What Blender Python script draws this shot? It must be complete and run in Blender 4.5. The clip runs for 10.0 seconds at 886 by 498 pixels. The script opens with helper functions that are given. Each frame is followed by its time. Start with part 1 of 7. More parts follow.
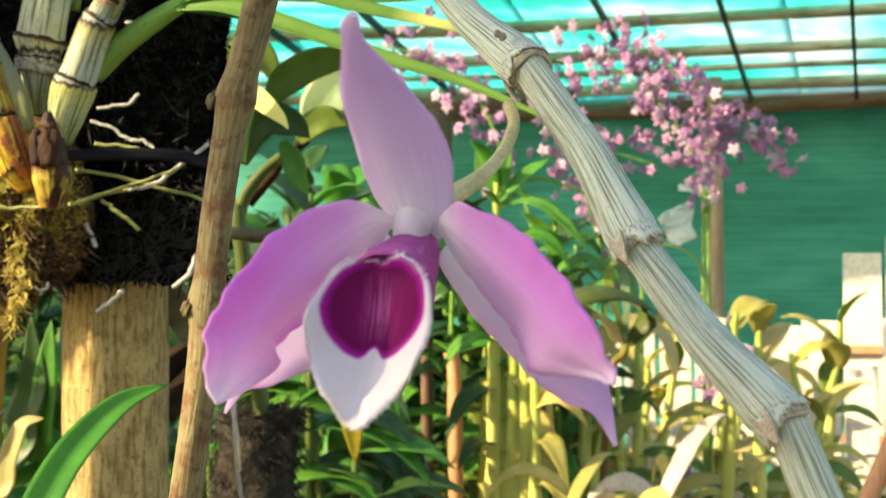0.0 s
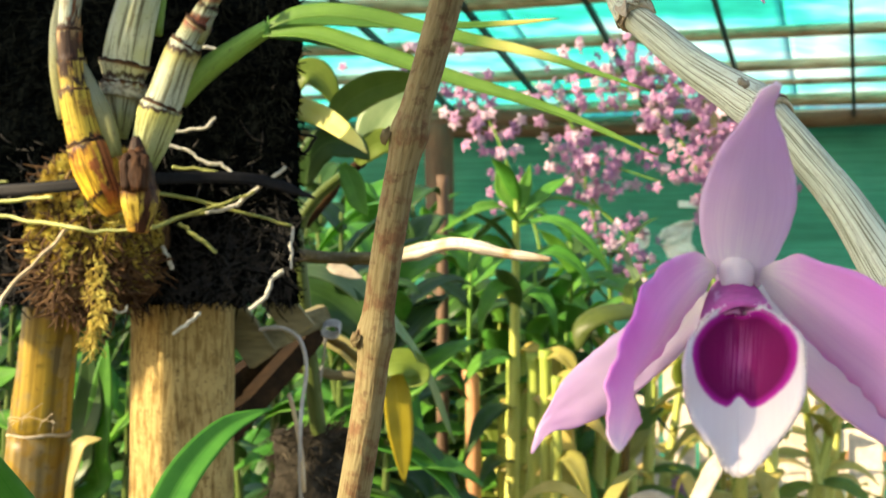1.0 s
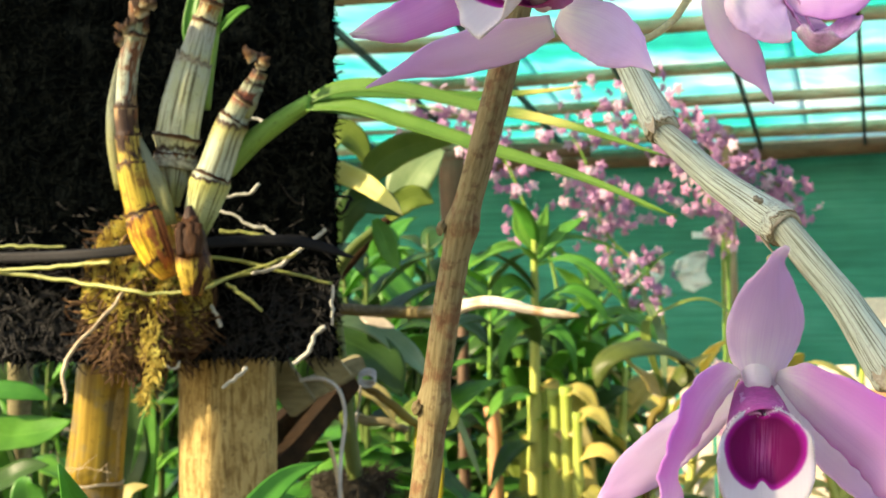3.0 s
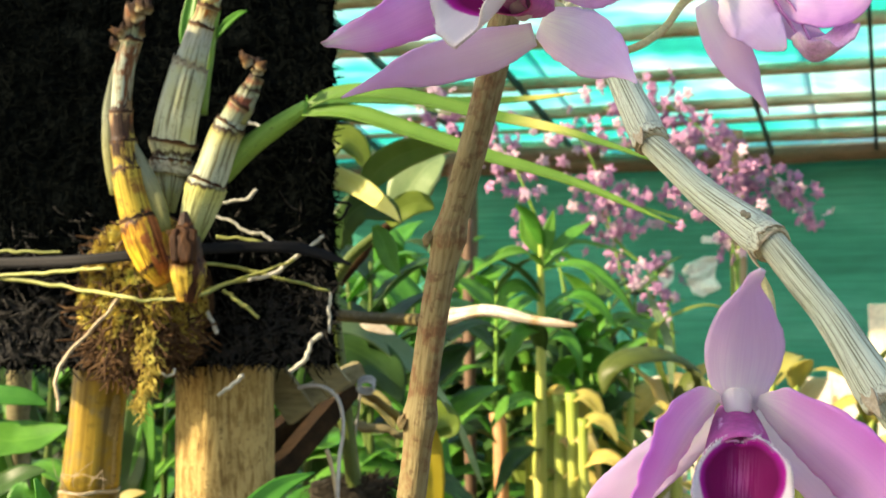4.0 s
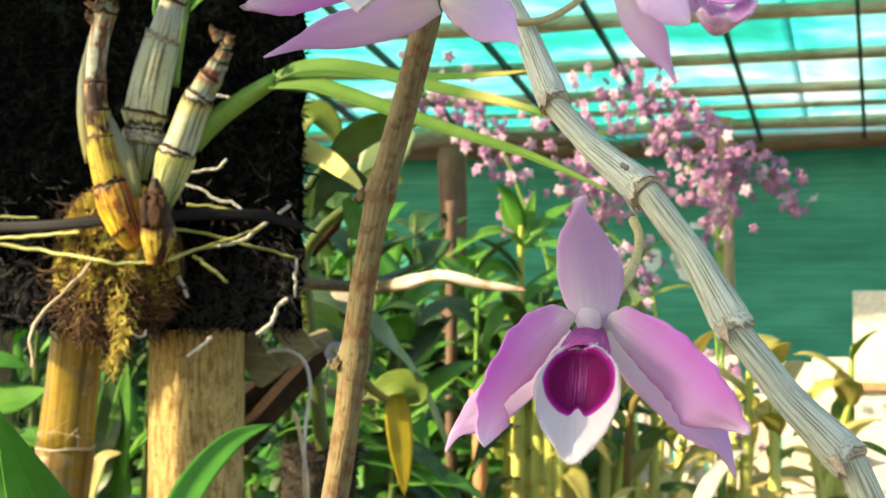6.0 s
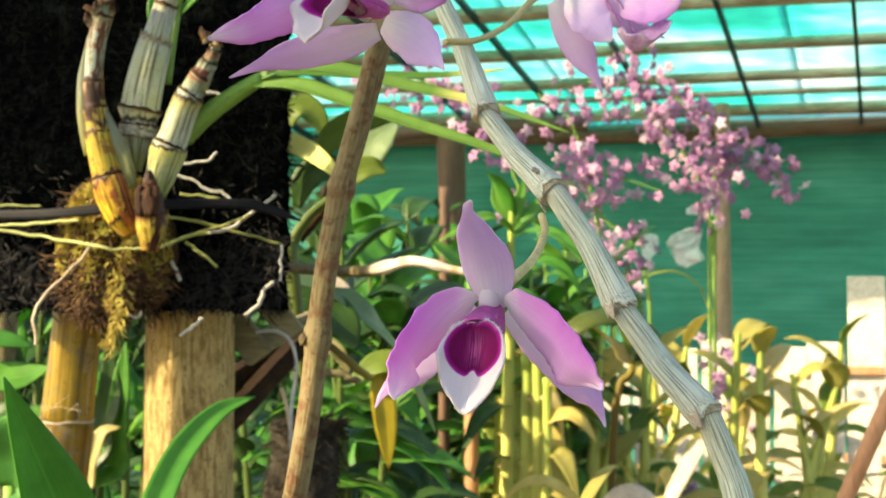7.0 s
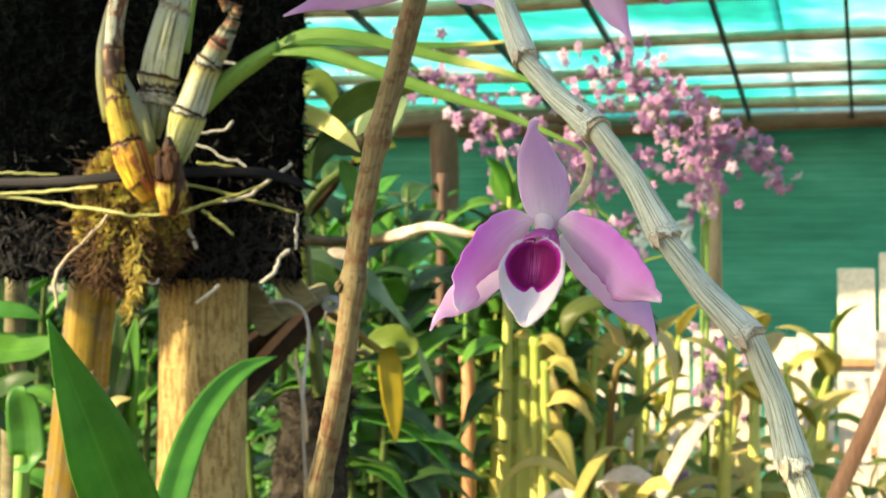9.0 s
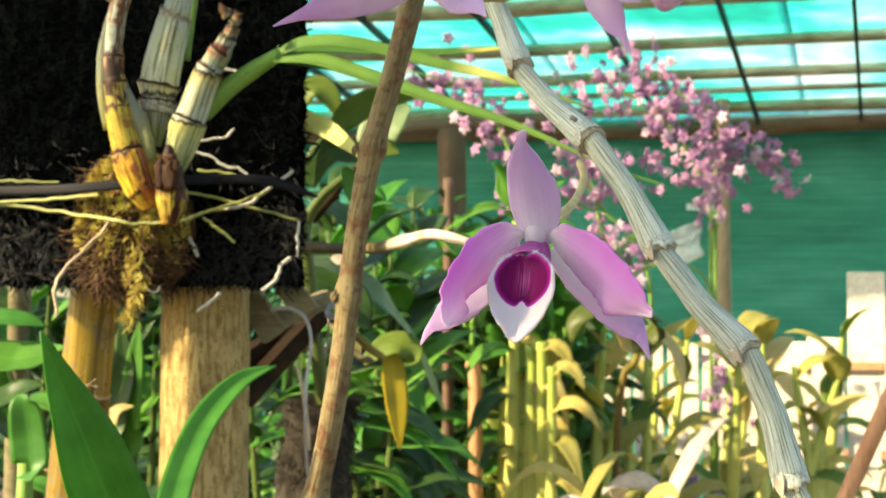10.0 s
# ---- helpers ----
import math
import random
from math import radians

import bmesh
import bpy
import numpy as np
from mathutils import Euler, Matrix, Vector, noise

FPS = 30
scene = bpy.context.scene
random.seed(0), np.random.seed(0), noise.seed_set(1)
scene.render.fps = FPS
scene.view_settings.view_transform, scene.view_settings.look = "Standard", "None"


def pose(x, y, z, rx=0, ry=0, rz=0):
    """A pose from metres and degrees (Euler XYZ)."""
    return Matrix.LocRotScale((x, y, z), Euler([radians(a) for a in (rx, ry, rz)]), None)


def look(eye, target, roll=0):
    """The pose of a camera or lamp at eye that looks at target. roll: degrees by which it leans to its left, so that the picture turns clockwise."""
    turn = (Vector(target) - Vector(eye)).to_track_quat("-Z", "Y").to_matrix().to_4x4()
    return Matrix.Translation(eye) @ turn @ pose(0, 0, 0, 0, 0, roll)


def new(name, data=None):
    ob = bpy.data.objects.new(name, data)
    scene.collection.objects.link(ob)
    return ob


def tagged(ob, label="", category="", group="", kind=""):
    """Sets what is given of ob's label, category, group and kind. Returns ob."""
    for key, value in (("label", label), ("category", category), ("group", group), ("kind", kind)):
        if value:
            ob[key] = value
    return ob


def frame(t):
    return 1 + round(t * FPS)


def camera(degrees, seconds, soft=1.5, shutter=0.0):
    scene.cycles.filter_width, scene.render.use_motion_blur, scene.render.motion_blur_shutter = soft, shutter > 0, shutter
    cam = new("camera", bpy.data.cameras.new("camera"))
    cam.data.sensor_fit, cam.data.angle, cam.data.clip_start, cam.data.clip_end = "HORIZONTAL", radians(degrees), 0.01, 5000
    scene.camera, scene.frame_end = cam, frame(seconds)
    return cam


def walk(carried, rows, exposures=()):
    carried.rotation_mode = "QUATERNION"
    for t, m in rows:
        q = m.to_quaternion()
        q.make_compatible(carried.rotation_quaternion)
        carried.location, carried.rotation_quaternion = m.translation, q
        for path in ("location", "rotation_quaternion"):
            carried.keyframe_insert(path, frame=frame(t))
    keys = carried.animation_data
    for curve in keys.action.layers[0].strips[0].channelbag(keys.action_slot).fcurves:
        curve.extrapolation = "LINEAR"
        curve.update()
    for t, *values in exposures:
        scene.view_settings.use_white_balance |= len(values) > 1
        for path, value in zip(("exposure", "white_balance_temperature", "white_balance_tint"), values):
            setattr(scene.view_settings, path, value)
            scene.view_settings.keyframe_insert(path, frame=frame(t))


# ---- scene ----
cam = camera(42.46, 10.0)
PATH = [
    (0, (0.0692, 0.0434, 1.3691), (-0.0233, 2.0404, 1.4273), -0.10),
    (0.5, (0.0394, 0.0263, 1.3734), (-0.0654, 2.0224, 1.4423), -0.07),
    (1, (0.0165, 0.0342, 1.3743), (-0.0569, 2.0311, 1.4580), -0.00),
    (1.5, (0.0180, 0.0320, 1.3778), (-0.0470, 2.0285, 1.4760), -0.66),
    (2, (0.0027, 0.0167, 1.3759), (-0.0675, 2.0121, 1.4922), -0.83),
    (2.5, (0.0030, 0.0044, 1.3826), (-0.0828, 1.9983, 1.5137), -0.83),
    (3, (0.0060, -0.0109, 1.3884), (-0.0896, 1.9820, 1.5265), -0.88),
    (4.5, (0.0150, -0.0000, 1.3918), (-0.1031, 1.9913, 1.5356), -0.47),
    (5, (0.0110, -0.0069, 1.3875), (-0.0951, 1.9861, 1.5182), -0.32),
    (5.5, (0.0241, -0.0159, 1.3788), (-0.0792, 1.9775, 1.5050), 0.06),
    (6.8, (0.0565, -0.0772, 1.3785), (-0.0491, 1.9177, 1.4737), 0.02),
    (7, (0.0609, -0.0874, 1.3776), (-0.0495, 1.9075, 1.4678), 0.19),
    (7.5, (0.0583, -0.0924, 1.3695), (-0.0694, 1.9020, 1.4482), 0.20),
    (8, (0.0566, -0.1014, 1.3627), (-0.0615, 1.8938, 1.4343), 0.59),
    (8.5, (0.0471, -0.1002, 1.3630), (-0.0534, 1.8958, 1.4387), 0.54),
    (9, (0.0428, -0.0981, 1.3577), (-0.0473, 1.8982, 1.4397), 0.39),
    (9.5, (0.0474, -0.0999, 1.3591), (-0.0459, 1.8959, 1.4501), 0.18),
    (10, (0.0479, -0.0937, 1.3605), (-0.0582, 1.9015, 1.4489), 0.28),
]
cam.data.dof.use_dof = True
cam.data.dof.focus_distance, cam.data.dof.aperture_fstop = 0.275, 44.0
walk(cam, [(t, look(eye, target, roll)) for t, eye, target, roll in PATH], [(0.0, 1.3, 7650, 10.5), (10.0, 1.3, 7650, 10.5)])

# ---- world, sun, exposure ----
SUN = Vector((-0.85, -0.35, 0.42)).normalized()
world = bpy.data.worlds.new("sky")
scene.world = world
world.use_nodes = True
wn = world.node_tree.nodes
sky = wn.new("ShaderNodeTexSky")
sky.sky_type = "NISHITA"
sky.sun_disc = False
sky.sun_elevation = math.asin(SUN.z)
sky.sun_rotation = math.atan2(SUN.x, SUN.y)
world.node_tree.links.new(sky.outputs[0], wn["Background"].inputs[0])
wn["Background"].inputs[1].default_value = 0.15
lamp = bpy.data.lights.new("sun", "SUN")
lamp.energy, lamp.angle, lamp.color = 5.0, radians(0.6), (1.0, 0.85, 0.62)
sun = new("sun", lamp)
sun.matrix_world = look(SUN * 30, (0, 0, 0))


# ---- materials ----
def material(name):
    m = bpy.data.materials.new(name)
    m.use_nodes = True
    t = m.node_tree
    return m, t, t.nodes["Principled BSDF"]


def link(t, a, b):
    t.links.new(a, b)


def ramp(t, fac, stops):
    r = t.nodes.new("ShaderNodeValToRGB")
    e = r.color_ramp.elements
    while len(e) < len(stops):
        e.new(0.5)
    for el, (p, c) in zip(e, stops):
        el.position, el.color = p, (*c, 1)
    link(t, fac, r.inputs[0])
    return r.outputs[0]


def noise_tex(t, scale, detail=4, stretch=(1, 1, 1), coord="Object", rough=0.6):
    c = t.nodes.new("ShaderNodeTexCoord")
    mp = t.nodes.new("ShaderNodeMapping")
    mp.inputs["Scale"].default_value = stretch
    link(t, c.outputs[coord], mp.inputs[0])
    n = t.nodes.new("ShaderNodeTexNoise")
    n.inputs["Scale"].default_value, n.inputs["Detail"].default_value = scale, detail
    n.inputs["Roughness"].default_value = rough
    link(t, mp.outputs[0], n.inputs[0])
    return n.outputs["Fac"]


def mixed(t, fac, a, b, mode="MIX"):
    m = t.nodes.new("ShaderNodeMix")
    m.data_type, m.blend_type = "RGBA", mode
    for s, v in ((m.inputs[0], fac), (m.inputs[6], a), (m.inputs[7], b)):
        if isinstance(v, (int, float)):
            s.default_value = v
        elif isinstance(v, tuple):
            s.default_value = (*v, 1)
        else:
            link(t, v, s)
    return m.outputs[2]


def calc(t, op, a, b=0.0, c=0.0):
    m = t.nodes.new("ShaderNodeMath")
    m.operation = op
    for s, v in zip(m.inputs, (a, b, c)):
        if isinstance(v, (int, float)):
            s.default_value = v
        else:
            link(t, v, s)
    return m.outputs[0]


def uv_of(t):
    c = t.nodes.new("ShaderNodeTexCoord")
    s = t.nodes.new("ShaderNodeSeparateXYZ")
    link(t, c.outputs["UV"], s.inputs[0])
    return s.outputs[0], s.outputs[1]


def bumped(t, p, height, strength, dist=0.001):
    b = t.nodes.new("ShaderNodeBump")
    b.inputs["Strength"].default_value, b.inputs["Distance"].default_value = strength, dist
    link(t, height, b.inputs["Height"])
    link(t, b.outputs[0], p.inputs["Normal"])


def finish(t, p, colour, rough, trans=0.0, tint=None):
    """Colour and roughness on the main shader, with a share of light let through."""
    link(t, colour, p.inputs["Base Color"])
    p.inputs["Roughness"].default_value = rough
    if trans:
        tr = t.nodes.new("ShaderNodeBsdfTranslucent")
        link(t, mixed(t, 1.0, colour, tint, "MULTIPLY") if tint else colour, tr.inputs[0])
        mx = t.nodes.new("ShaderNodeMixShader")
        mx.inputs[0].default_value = trans
        link(t, p.outputs[0], mx.inputs[1])
        link(t, tr.outputs[0], mx.inputs[2])
        link(t, mx.outputs[0], t.nodes["Material Output"].inputs[0])


def surface(name, cols, scale=30, rough=0.6, bump=0.3, stretch=(1, 1, 1), trans=0.0, fine=None, vary=0.0, dist=0.001, gloss=0.5):
    """Noise-mottled surface: coarse colour change, fine grain, relief."""
    m, t, p = material(name)
    n = noise_tex(t, scale, 5, stretch)
    k = len(cols)
    col = ramp(t, n, [(0.3 + 0.4 * i / max(1, k - 1), c) for i, c in enumerate(cols)])
    f2 = noise_tex(t, fine or scale * 6, 3, stretch)
    col = mixed(t, 0.5, col, ramp(t, f2, [(0.3, (0.55, 0.55, 0.55)), (0.7, (1.25, 1.25, 1.25))]), "MULTIPLY")
    if vary:
        o = t.nodes.new("ShaderNodeObjectInfo")
        h = t.nodes.new("ShaderNodeHueSaturation")
        link(t, calc(t, "MULTIPLY_ADD", o.outputs["Random"], vary, 1 - vary / 2), h.inputs["Value"])
        link(t, calc(t, "MULTIPLY_ADD", o.outputs["Random"], vary * 0.08, 0.5 - vary * 0.04), h.inputs["Hue"])
        link(t, col, h.inputs["Color"])
        col = h.outputs[0]
    bumped(t, p, f2, bump, dist)
    p.inputs["Specular IOR Level"].default_value = gloss
    finish(t, p, col, rough, trans)
    return m


def leaf_material(name, base, edge, vein, rough=0.38, trans=0.35, vary=0.35, tip=None):
    """Leaf: lengthwise veins, paler midrib, mottling, some light through."""
    m, t, p = material(name)
    u, v = uv_of(t)
    n = noise_tex(t, 45, 4)
    col = ramp(t, n, [(0.3, base), (0.7, edge)])
    w = calc(t, "MULTIPLY_ADD", noise_tex(t, 1.0, 2, (34, 1.4, 1), "UV"), 2.0, -1.0)
    col = mixed(t, calc(t, "MULTIPLY_ADD", w, 0.3, 0.12), col, vein)
    mid = calc(t, "ABSOLUTE", calc(t, "SUBTRACT", u, 0.5))
    col = mixed(t, calc(t, "MULTIPLY", calc(t, "LESS_THAN", mid, 0.02), 0.3), col, vein)
    if tip:
        col = mixed(t, ramp(t, v, [(0.0, (0, 0, 0)), (tip[1], (0, 0, 0)), (min(1, tip[1] + 0.1), (1, 1, 1)), (min(1.0, tip[2]), (1, 1, 1)), (min(1.0, tip[2] + 0.1), (0, 0, 0))]), col, tip[0])
    o = t.nodes.new("ShaderNodeObjectInfo")
    h = t.nodes.new("ShaderNodeHueSaturation")
    link(t, calc(t, "MULTIPLY_ADD", o.outputs["Random"], vary, 1 - vary / 2), h.inputs["Value"])
    link(t, calc(t, "MULTIPLY_ADD", o.outputs["Random"], -0.03, 0.515), h.inputs["Hue"])
    link(t, col, h.inputs["Color"])
    bumped(t, p, w, 0.12, 0.0005)
    p.inputs["Specular IOR Level"].default_value = 0.3
    finish(t, p, h.outputs[0], rough, trans)
    return m


def petal_material(name, stops, edge, vein, vein_amount=0.12, side=0.0):
    """Petal: colour along its length, paler margins, fine lengthwise veins, soft light through."""
    m, t, p = material(name)
    u, v = uv_of(t)
    n = noise_tex(t, 140, 4)
    vv = calc(t, "MULTIPLY_ADD", calc(t, "SUBTRACT", n, 0.5), 0.16, v)
    col = ramp(t, vv, stops)
    d = calc(t, "ABSOLUTE", calc(t, "SUBTRACT", u, 0.5 + side))
    col = mixed(t, ramp(t, d, [(0.16, (0, 0, 0)), (0.4, (0.3, 0.3, 0.3)), (0.6, (0.6, 0.6, 0.6))]), col, edge)
    w = noise_tex(t, 1.0, 2, (46, 2.2, 1), "UV")
    col = mixed(t, calc(t, "MULTIPLY", ramp(t, w, [(0.42, (0, 0, 0)), (0.6, (1, 1, 1))]), vein_amount), col, vein)
    bumped(t, p, w, 0.12, 0.0004)
    p.inputs["Sheen Weight"].default_value = 0.2
    finish(t, p, col, 0.5, 0.46)
    return m


def banded(name, stops, ridge=60.0, rough=0.55, streak=0.5, dark=(0.05, 0.02, 0.012), ragged=0.0, blotch=0.0, stain=(0.2, 0.1, 0.03), vscale=3.0, fleck=(420, 0.6), crack=0.3, tilt=0.0, turn=0.0, line=(0.4, 0.38, 0.34), soft=0.16, spot=55, flank=()):
    """Cane or bulb skin: colours along its length with ragged bands, papery lengthwise wrinkles."""
    m, t, p = material(name)
    u, v = uv_of(t)
    n = noise_tex(t, 120, 5)
    w = noise_tex(t, 1.0, 3, (ridge, vscale, 1), "UV")
    rag = noise_tex(t, 1.0, 4, (ridge * 0.35, 1.2, 1), "UV")
    vv = calc(t, "MULTIPLY_ADD", calc(t, "SUBTRACT", n, 0.5), 0.03, calc(t, "MULTIPLY_ADD", calc(t, "SUBTRACT", rag, 0.5), ragged, v))
    if tilt:
        vv = calc(t, "MULTIPLY_ADD", calc(t, "SINE", calc(t, "MULTIPLY_ADD", u, 6.2832, turn)), tilt, vv)
    col = ramp(t, vv, stops)
    blot = noise_tex(t, spot, 4)
    col = mixed(t, calc(t, "MULTIPLY", ramp(t, blot, [(0.5, (0, 0, 0)), (0.62, (1, 1, 1))]), blotch), col, stain)
    for u0, half, v0, v1, tone in flank:
        uu = calc(t, "MULTIPLY_ADD", calc(t, "SUBTRACT", rag, 0.5), 0.5, calc(t, "MULTIPLY_ADD", calc(t, "SUBTRACT", blot, 0.5), 0.45, u))
        inside = ramp(t, calc(t, "ABSOLUTE", calc(t, "SUBTRACT", uu, u0)), [(half * 0.7, (1, 1, 1)), (half, (0, 0, 0))])
        span = ramp(t, vv, [(max(0.0, v0 - 0.02), (0, 0, 0)), (v0, (1, 1, 1)), (v1, (1, 1, 1)), (v1 + 0.02, (0, 0, 0))])
        col = mixed(t, calc(t, "MULTIPLY", inside, span), col, tone)
    col = mixed(t, streak, col, ramp(t, w, [(crack, line), (crack + soft if crack > 0.35 else 0.6, (1.15, 1.15, 1.15))]), "MULTIPLY")
    spots = noise_tex(t, fleck[0], 3)
    col = mixed(t, ramp(t, spots, [(fleck[1], (0, 0, 0)), (fleck[1] + 0.12, (0.6, 0.6, 0.6))]), col, dark)
    bumped(t, p, w, 0.6, 0.0012)
    p.inputs["Specular IOR Level"].default_value = 0.18
    finish(t, p, col, rough)
    return m


WHITE_CANE = banded("pale dry cane sheath", [(0.0, (0.51, 0.56, 0.45)), (0.06, (0.5, 0.56, 0.45)), (0.5, (0.52, 0.61, 0.5)), (0.93, (0.56, 0.63, 0.53)), (1.0, (0.46, 0.43, 0.3))], 100, 0.55, 0.9, (0.34, 0.37, 0.28), ragged=0.05, blotch=0.25, stain=(0.44, 0.5, 0.39), vscale=2.2, crack=0.4, line=(0.3, 0.29, 0.21), soft=0.13)
CANE_EDGE = banded("torn pale sheath rim", [(0.0, (0.5, 0.57, 0.47)), (0.7, (0.52, 0.57, 0.47)), (0.9, (0.46, 0.45, 0.34)), (1.0, (0.36, 0.3, 0.2))], 60, 0.6, 0.7, ragged=0.2, blotch=0.2, stain=(0.46, 0.48, 0.37), crack=0.38)
RING = surface("brown cane ring", [(0.34, 0.27, 0.17), (0.5, 0.45, 0.33)], 300, 0.6, 0.4)
SCAR = surface("grey withered scar", [(0.2, 0.19, 0.14), (0.34, 0.33, 0.26)], 500, 0.8, 0.5)
STAKE = banded("dry brown stake bark", [(0.0, (0.165, 0.135, 0.07)), (0.5, (0.2, 0.168, 0.085)), (1.0, (0.175, 0.145, 0.075))], 30, 0.8, 0.55, (0.06, 0.025, 0.012), blotch=0.8, stain=(0.13, 0.06, 0.03), vscale=40.0, fleck=(210, 0.56), crack=0.36, line=(0.5, 0.42, 0.3), soft=0.2, spot=95)
# Black fern tones, lowered further to hold the shade between fibres.
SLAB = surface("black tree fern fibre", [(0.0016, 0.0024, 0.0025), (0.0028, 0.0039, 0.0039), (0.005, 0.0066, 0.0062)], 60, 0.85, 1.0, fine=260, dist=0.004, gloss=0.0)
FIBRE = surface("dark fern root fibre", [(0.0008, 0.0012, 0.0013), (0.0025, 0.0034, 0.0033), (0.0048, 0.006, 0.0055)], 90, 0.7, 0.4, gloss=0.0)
# Coarse roots, their grey lifted to carry highlights as colour.
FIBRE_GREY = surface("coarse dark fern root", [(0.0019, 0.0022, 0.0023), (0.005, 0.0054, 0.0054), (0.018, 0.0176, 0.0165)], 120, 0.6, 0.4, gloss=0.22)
FIBRE_BROWN = surface("brown fern root fibre", [(0.025, 0.014, 0.009), (0.07, 0.038, 0.018), (0.19, 0.115, 0.055)], 130, 0.8, 0.4, gloss=0.15)
LOG = surface("weathered grey brown fern log", [(0.012, 0.011, 0.009), (0.035, 0.031, 0.024), (0.085, 0.075, 0.057)], 90, 0.85, 0.9, fine=300, dist=0.003, gloss=0.05)
MOSS = surface("yellow green moss", [(0.1, 0.065, 0.015), (0.42, 0.31, 0.05), (0.66, 0.56, 0.13), (0.52, 0.56, 0.13)], 85, 0.85, 0.6, fine=700, trans=0.25)
ROOT_WHITE = surface("white aerial root", [(0.36, 0.37, 0.31), (0.52, 0.53, 0.47)], 120, 0.6, 0.5)
ROOT_GREEN = surface("greenish yellow aerial root", [(0.2, 0.25, 0.06), (0.32, 0.34, 0.1)], 120, 0.55, 0.5)
ROOT_TAN = surface("tan aerial root", [(0.36, 0.27, 0.15), (0.5, 0.42, 0.29)], 90, 0.6, 0.5)
TIE = surface("black nylon strap", [(0.008, 0.009, 0.011), (0.011, 0.012, 0.014)], 60, 0.6, 0.1, gloss=0.1)
BAMBOO = banded("yellow bamboo skin", [(0.0, (0.32, 0.22, 0.03)), (0.5, (0.3, 0.2, 0.028)), (1.0, (0.22, 0.14, 0.022))], 16, 0.4, 0.9, (0.08, 0.045, 0.012), blotch=0.75, stain=(0.2, 0.17, 0.095), vscale=1.2, fleck=(260, 0.6), crack=0.4, line=(0.42, 0.4, 0.36), soft=0.2)
POST = banded("weathered pale post wood", [(0.0, (0.33, 0.255, 0.108)), (0.5, (0.37, 0.285, 0.12)), (1.0, (0.32, 0.24, 0.095))], 58, 0.85, 0.8, (0.07, 0.045, 0.02), blotch=0.55, stain=(0.2, 0.14, 0.05), vscale=70.0, fleck=(330, 0.56), crack=0.4, line=(0.5, 0.42, 0.32), soft=0.14)
PLANK = surface("grey brown weathered slat wood", [(0.09, 0.08, 0.038), (0.19, 0.17, 0.09), (0.29, 0.27, 0.16)], 50, 0.8, 0.8, (0.2, 1, 1), fine=300, gloss=0.2)
PLANK_RED = surface("reddish brown slat wood", [(0.012, 0.008, 0.004), (0.028, 0.016, 0.007), (0.06, 0.033, 0.014)], 50, 0.8, 0.6, (0.2, 1, 1), fine=300, gloss=0.1)
WIRE = surface("grey galvanised wire", [(0.3, 0.32, 0.33), (0.45, 0.47, 0.48)], 80, 0.4, 0.2)
LEAF = leaf_material("fresh green leaf", (0.06, 0.24, 0.03), (0.12, 0.37, 0.05), (0.2, 0.45, 0.1), 0.4, 0.45)
# Dark leaf colour; on the rear plants it also holds their shade.
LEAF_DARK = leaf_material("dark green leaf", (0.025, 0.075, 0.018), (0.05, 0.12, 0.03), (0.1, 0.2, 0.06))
LEAF_OLIVE = leaf_material("olive green leaf", (0.15, 0.24, 0.035), (0.24, 0.34, 0.06), (0.32, 0.4, 0.11), 0.42, 0.5)
LEAF_YELLOW = leaf_material("yellowing leaf", (0.58, 0.48, 0.17), (0.72, 0.62, 0.3), (0.78, 0.7, 0.4), 0.45, 0.5)
LEAF_CREAM = leaf_material("pale yellow dying leaf", (0.84, 0.78, 0.28), (0.9, 0.86, 0.42), (0.9, 0.84, 0.4), 0.45, 0.5, 0.05)
LEAF_GOLD = leaf_material("golden yellow leaf", (0.4, 0.33, 0.02), (0.52, 0.44, 0.04), (0.56, 0.5, 0.1), 0.4, 0.45)
LEAF_GREY = leaf_material("grey green leaf", (0.15, 0.27, 0.12), (0.25, 0.36, 0.18), (0.33, 0.43, 0.25))
LEAF_TIP = leaf_material("strap leaf with a yellow band", (0.075, 0.22, 0.035), (0.12, 0.29, 0.05), (0.22, 0.38, 0.12), 0.4, 0.42, 0.1, tip=((0.66, 0.66, 0.22), 0.65, 0.74))
LEAF_TIPPED = leaf_material("strap leaf with a yellow tip", (0.075, 0.22, 0.035), (0.12, 0.29, 0.05), (0.22, 0.38, 0.12), 0.4, 0.42, 0.1, tip=((0.68, 0.64, 0.18), 0.7, 1.0))
LEAF_LIME = leaf_material("lime green strap leaf", (0.08, 0.24, 0.035), (0.14, 0.32, 0.055), (0.27, 0.42, 0.14), 0.4, 0.42, 0.15)
LEAF_CURL = leaf_material("dark olive curled leaf", (0.07, 0.1, 0.02), (0.13, 0.17, 0.035), (0.22, 0.26, 0.08), 0.42, 0.4)
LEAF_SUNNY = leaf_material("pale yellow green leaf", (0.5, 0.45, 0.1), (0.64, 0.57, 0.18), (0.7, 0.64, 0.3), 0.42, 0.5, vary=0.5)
STEM_YELLOW = banded("yellow green cane", [(0.0, (0.62, 0.6, 0.2)), (0.7, (0.56, 0.57, 0.16)), (1.0, (0.28, 0.38, 0.07))], 24, 0.45, 0.35)
STEM_GREEN = banded("green cane", [(0.0, (0.14, 0.24, 0.05)), (0.8, (0.15, 0.3, 0.05)), (1.0, (0.2, 0.4, 0.07))], 24, 0.45, 0.35)
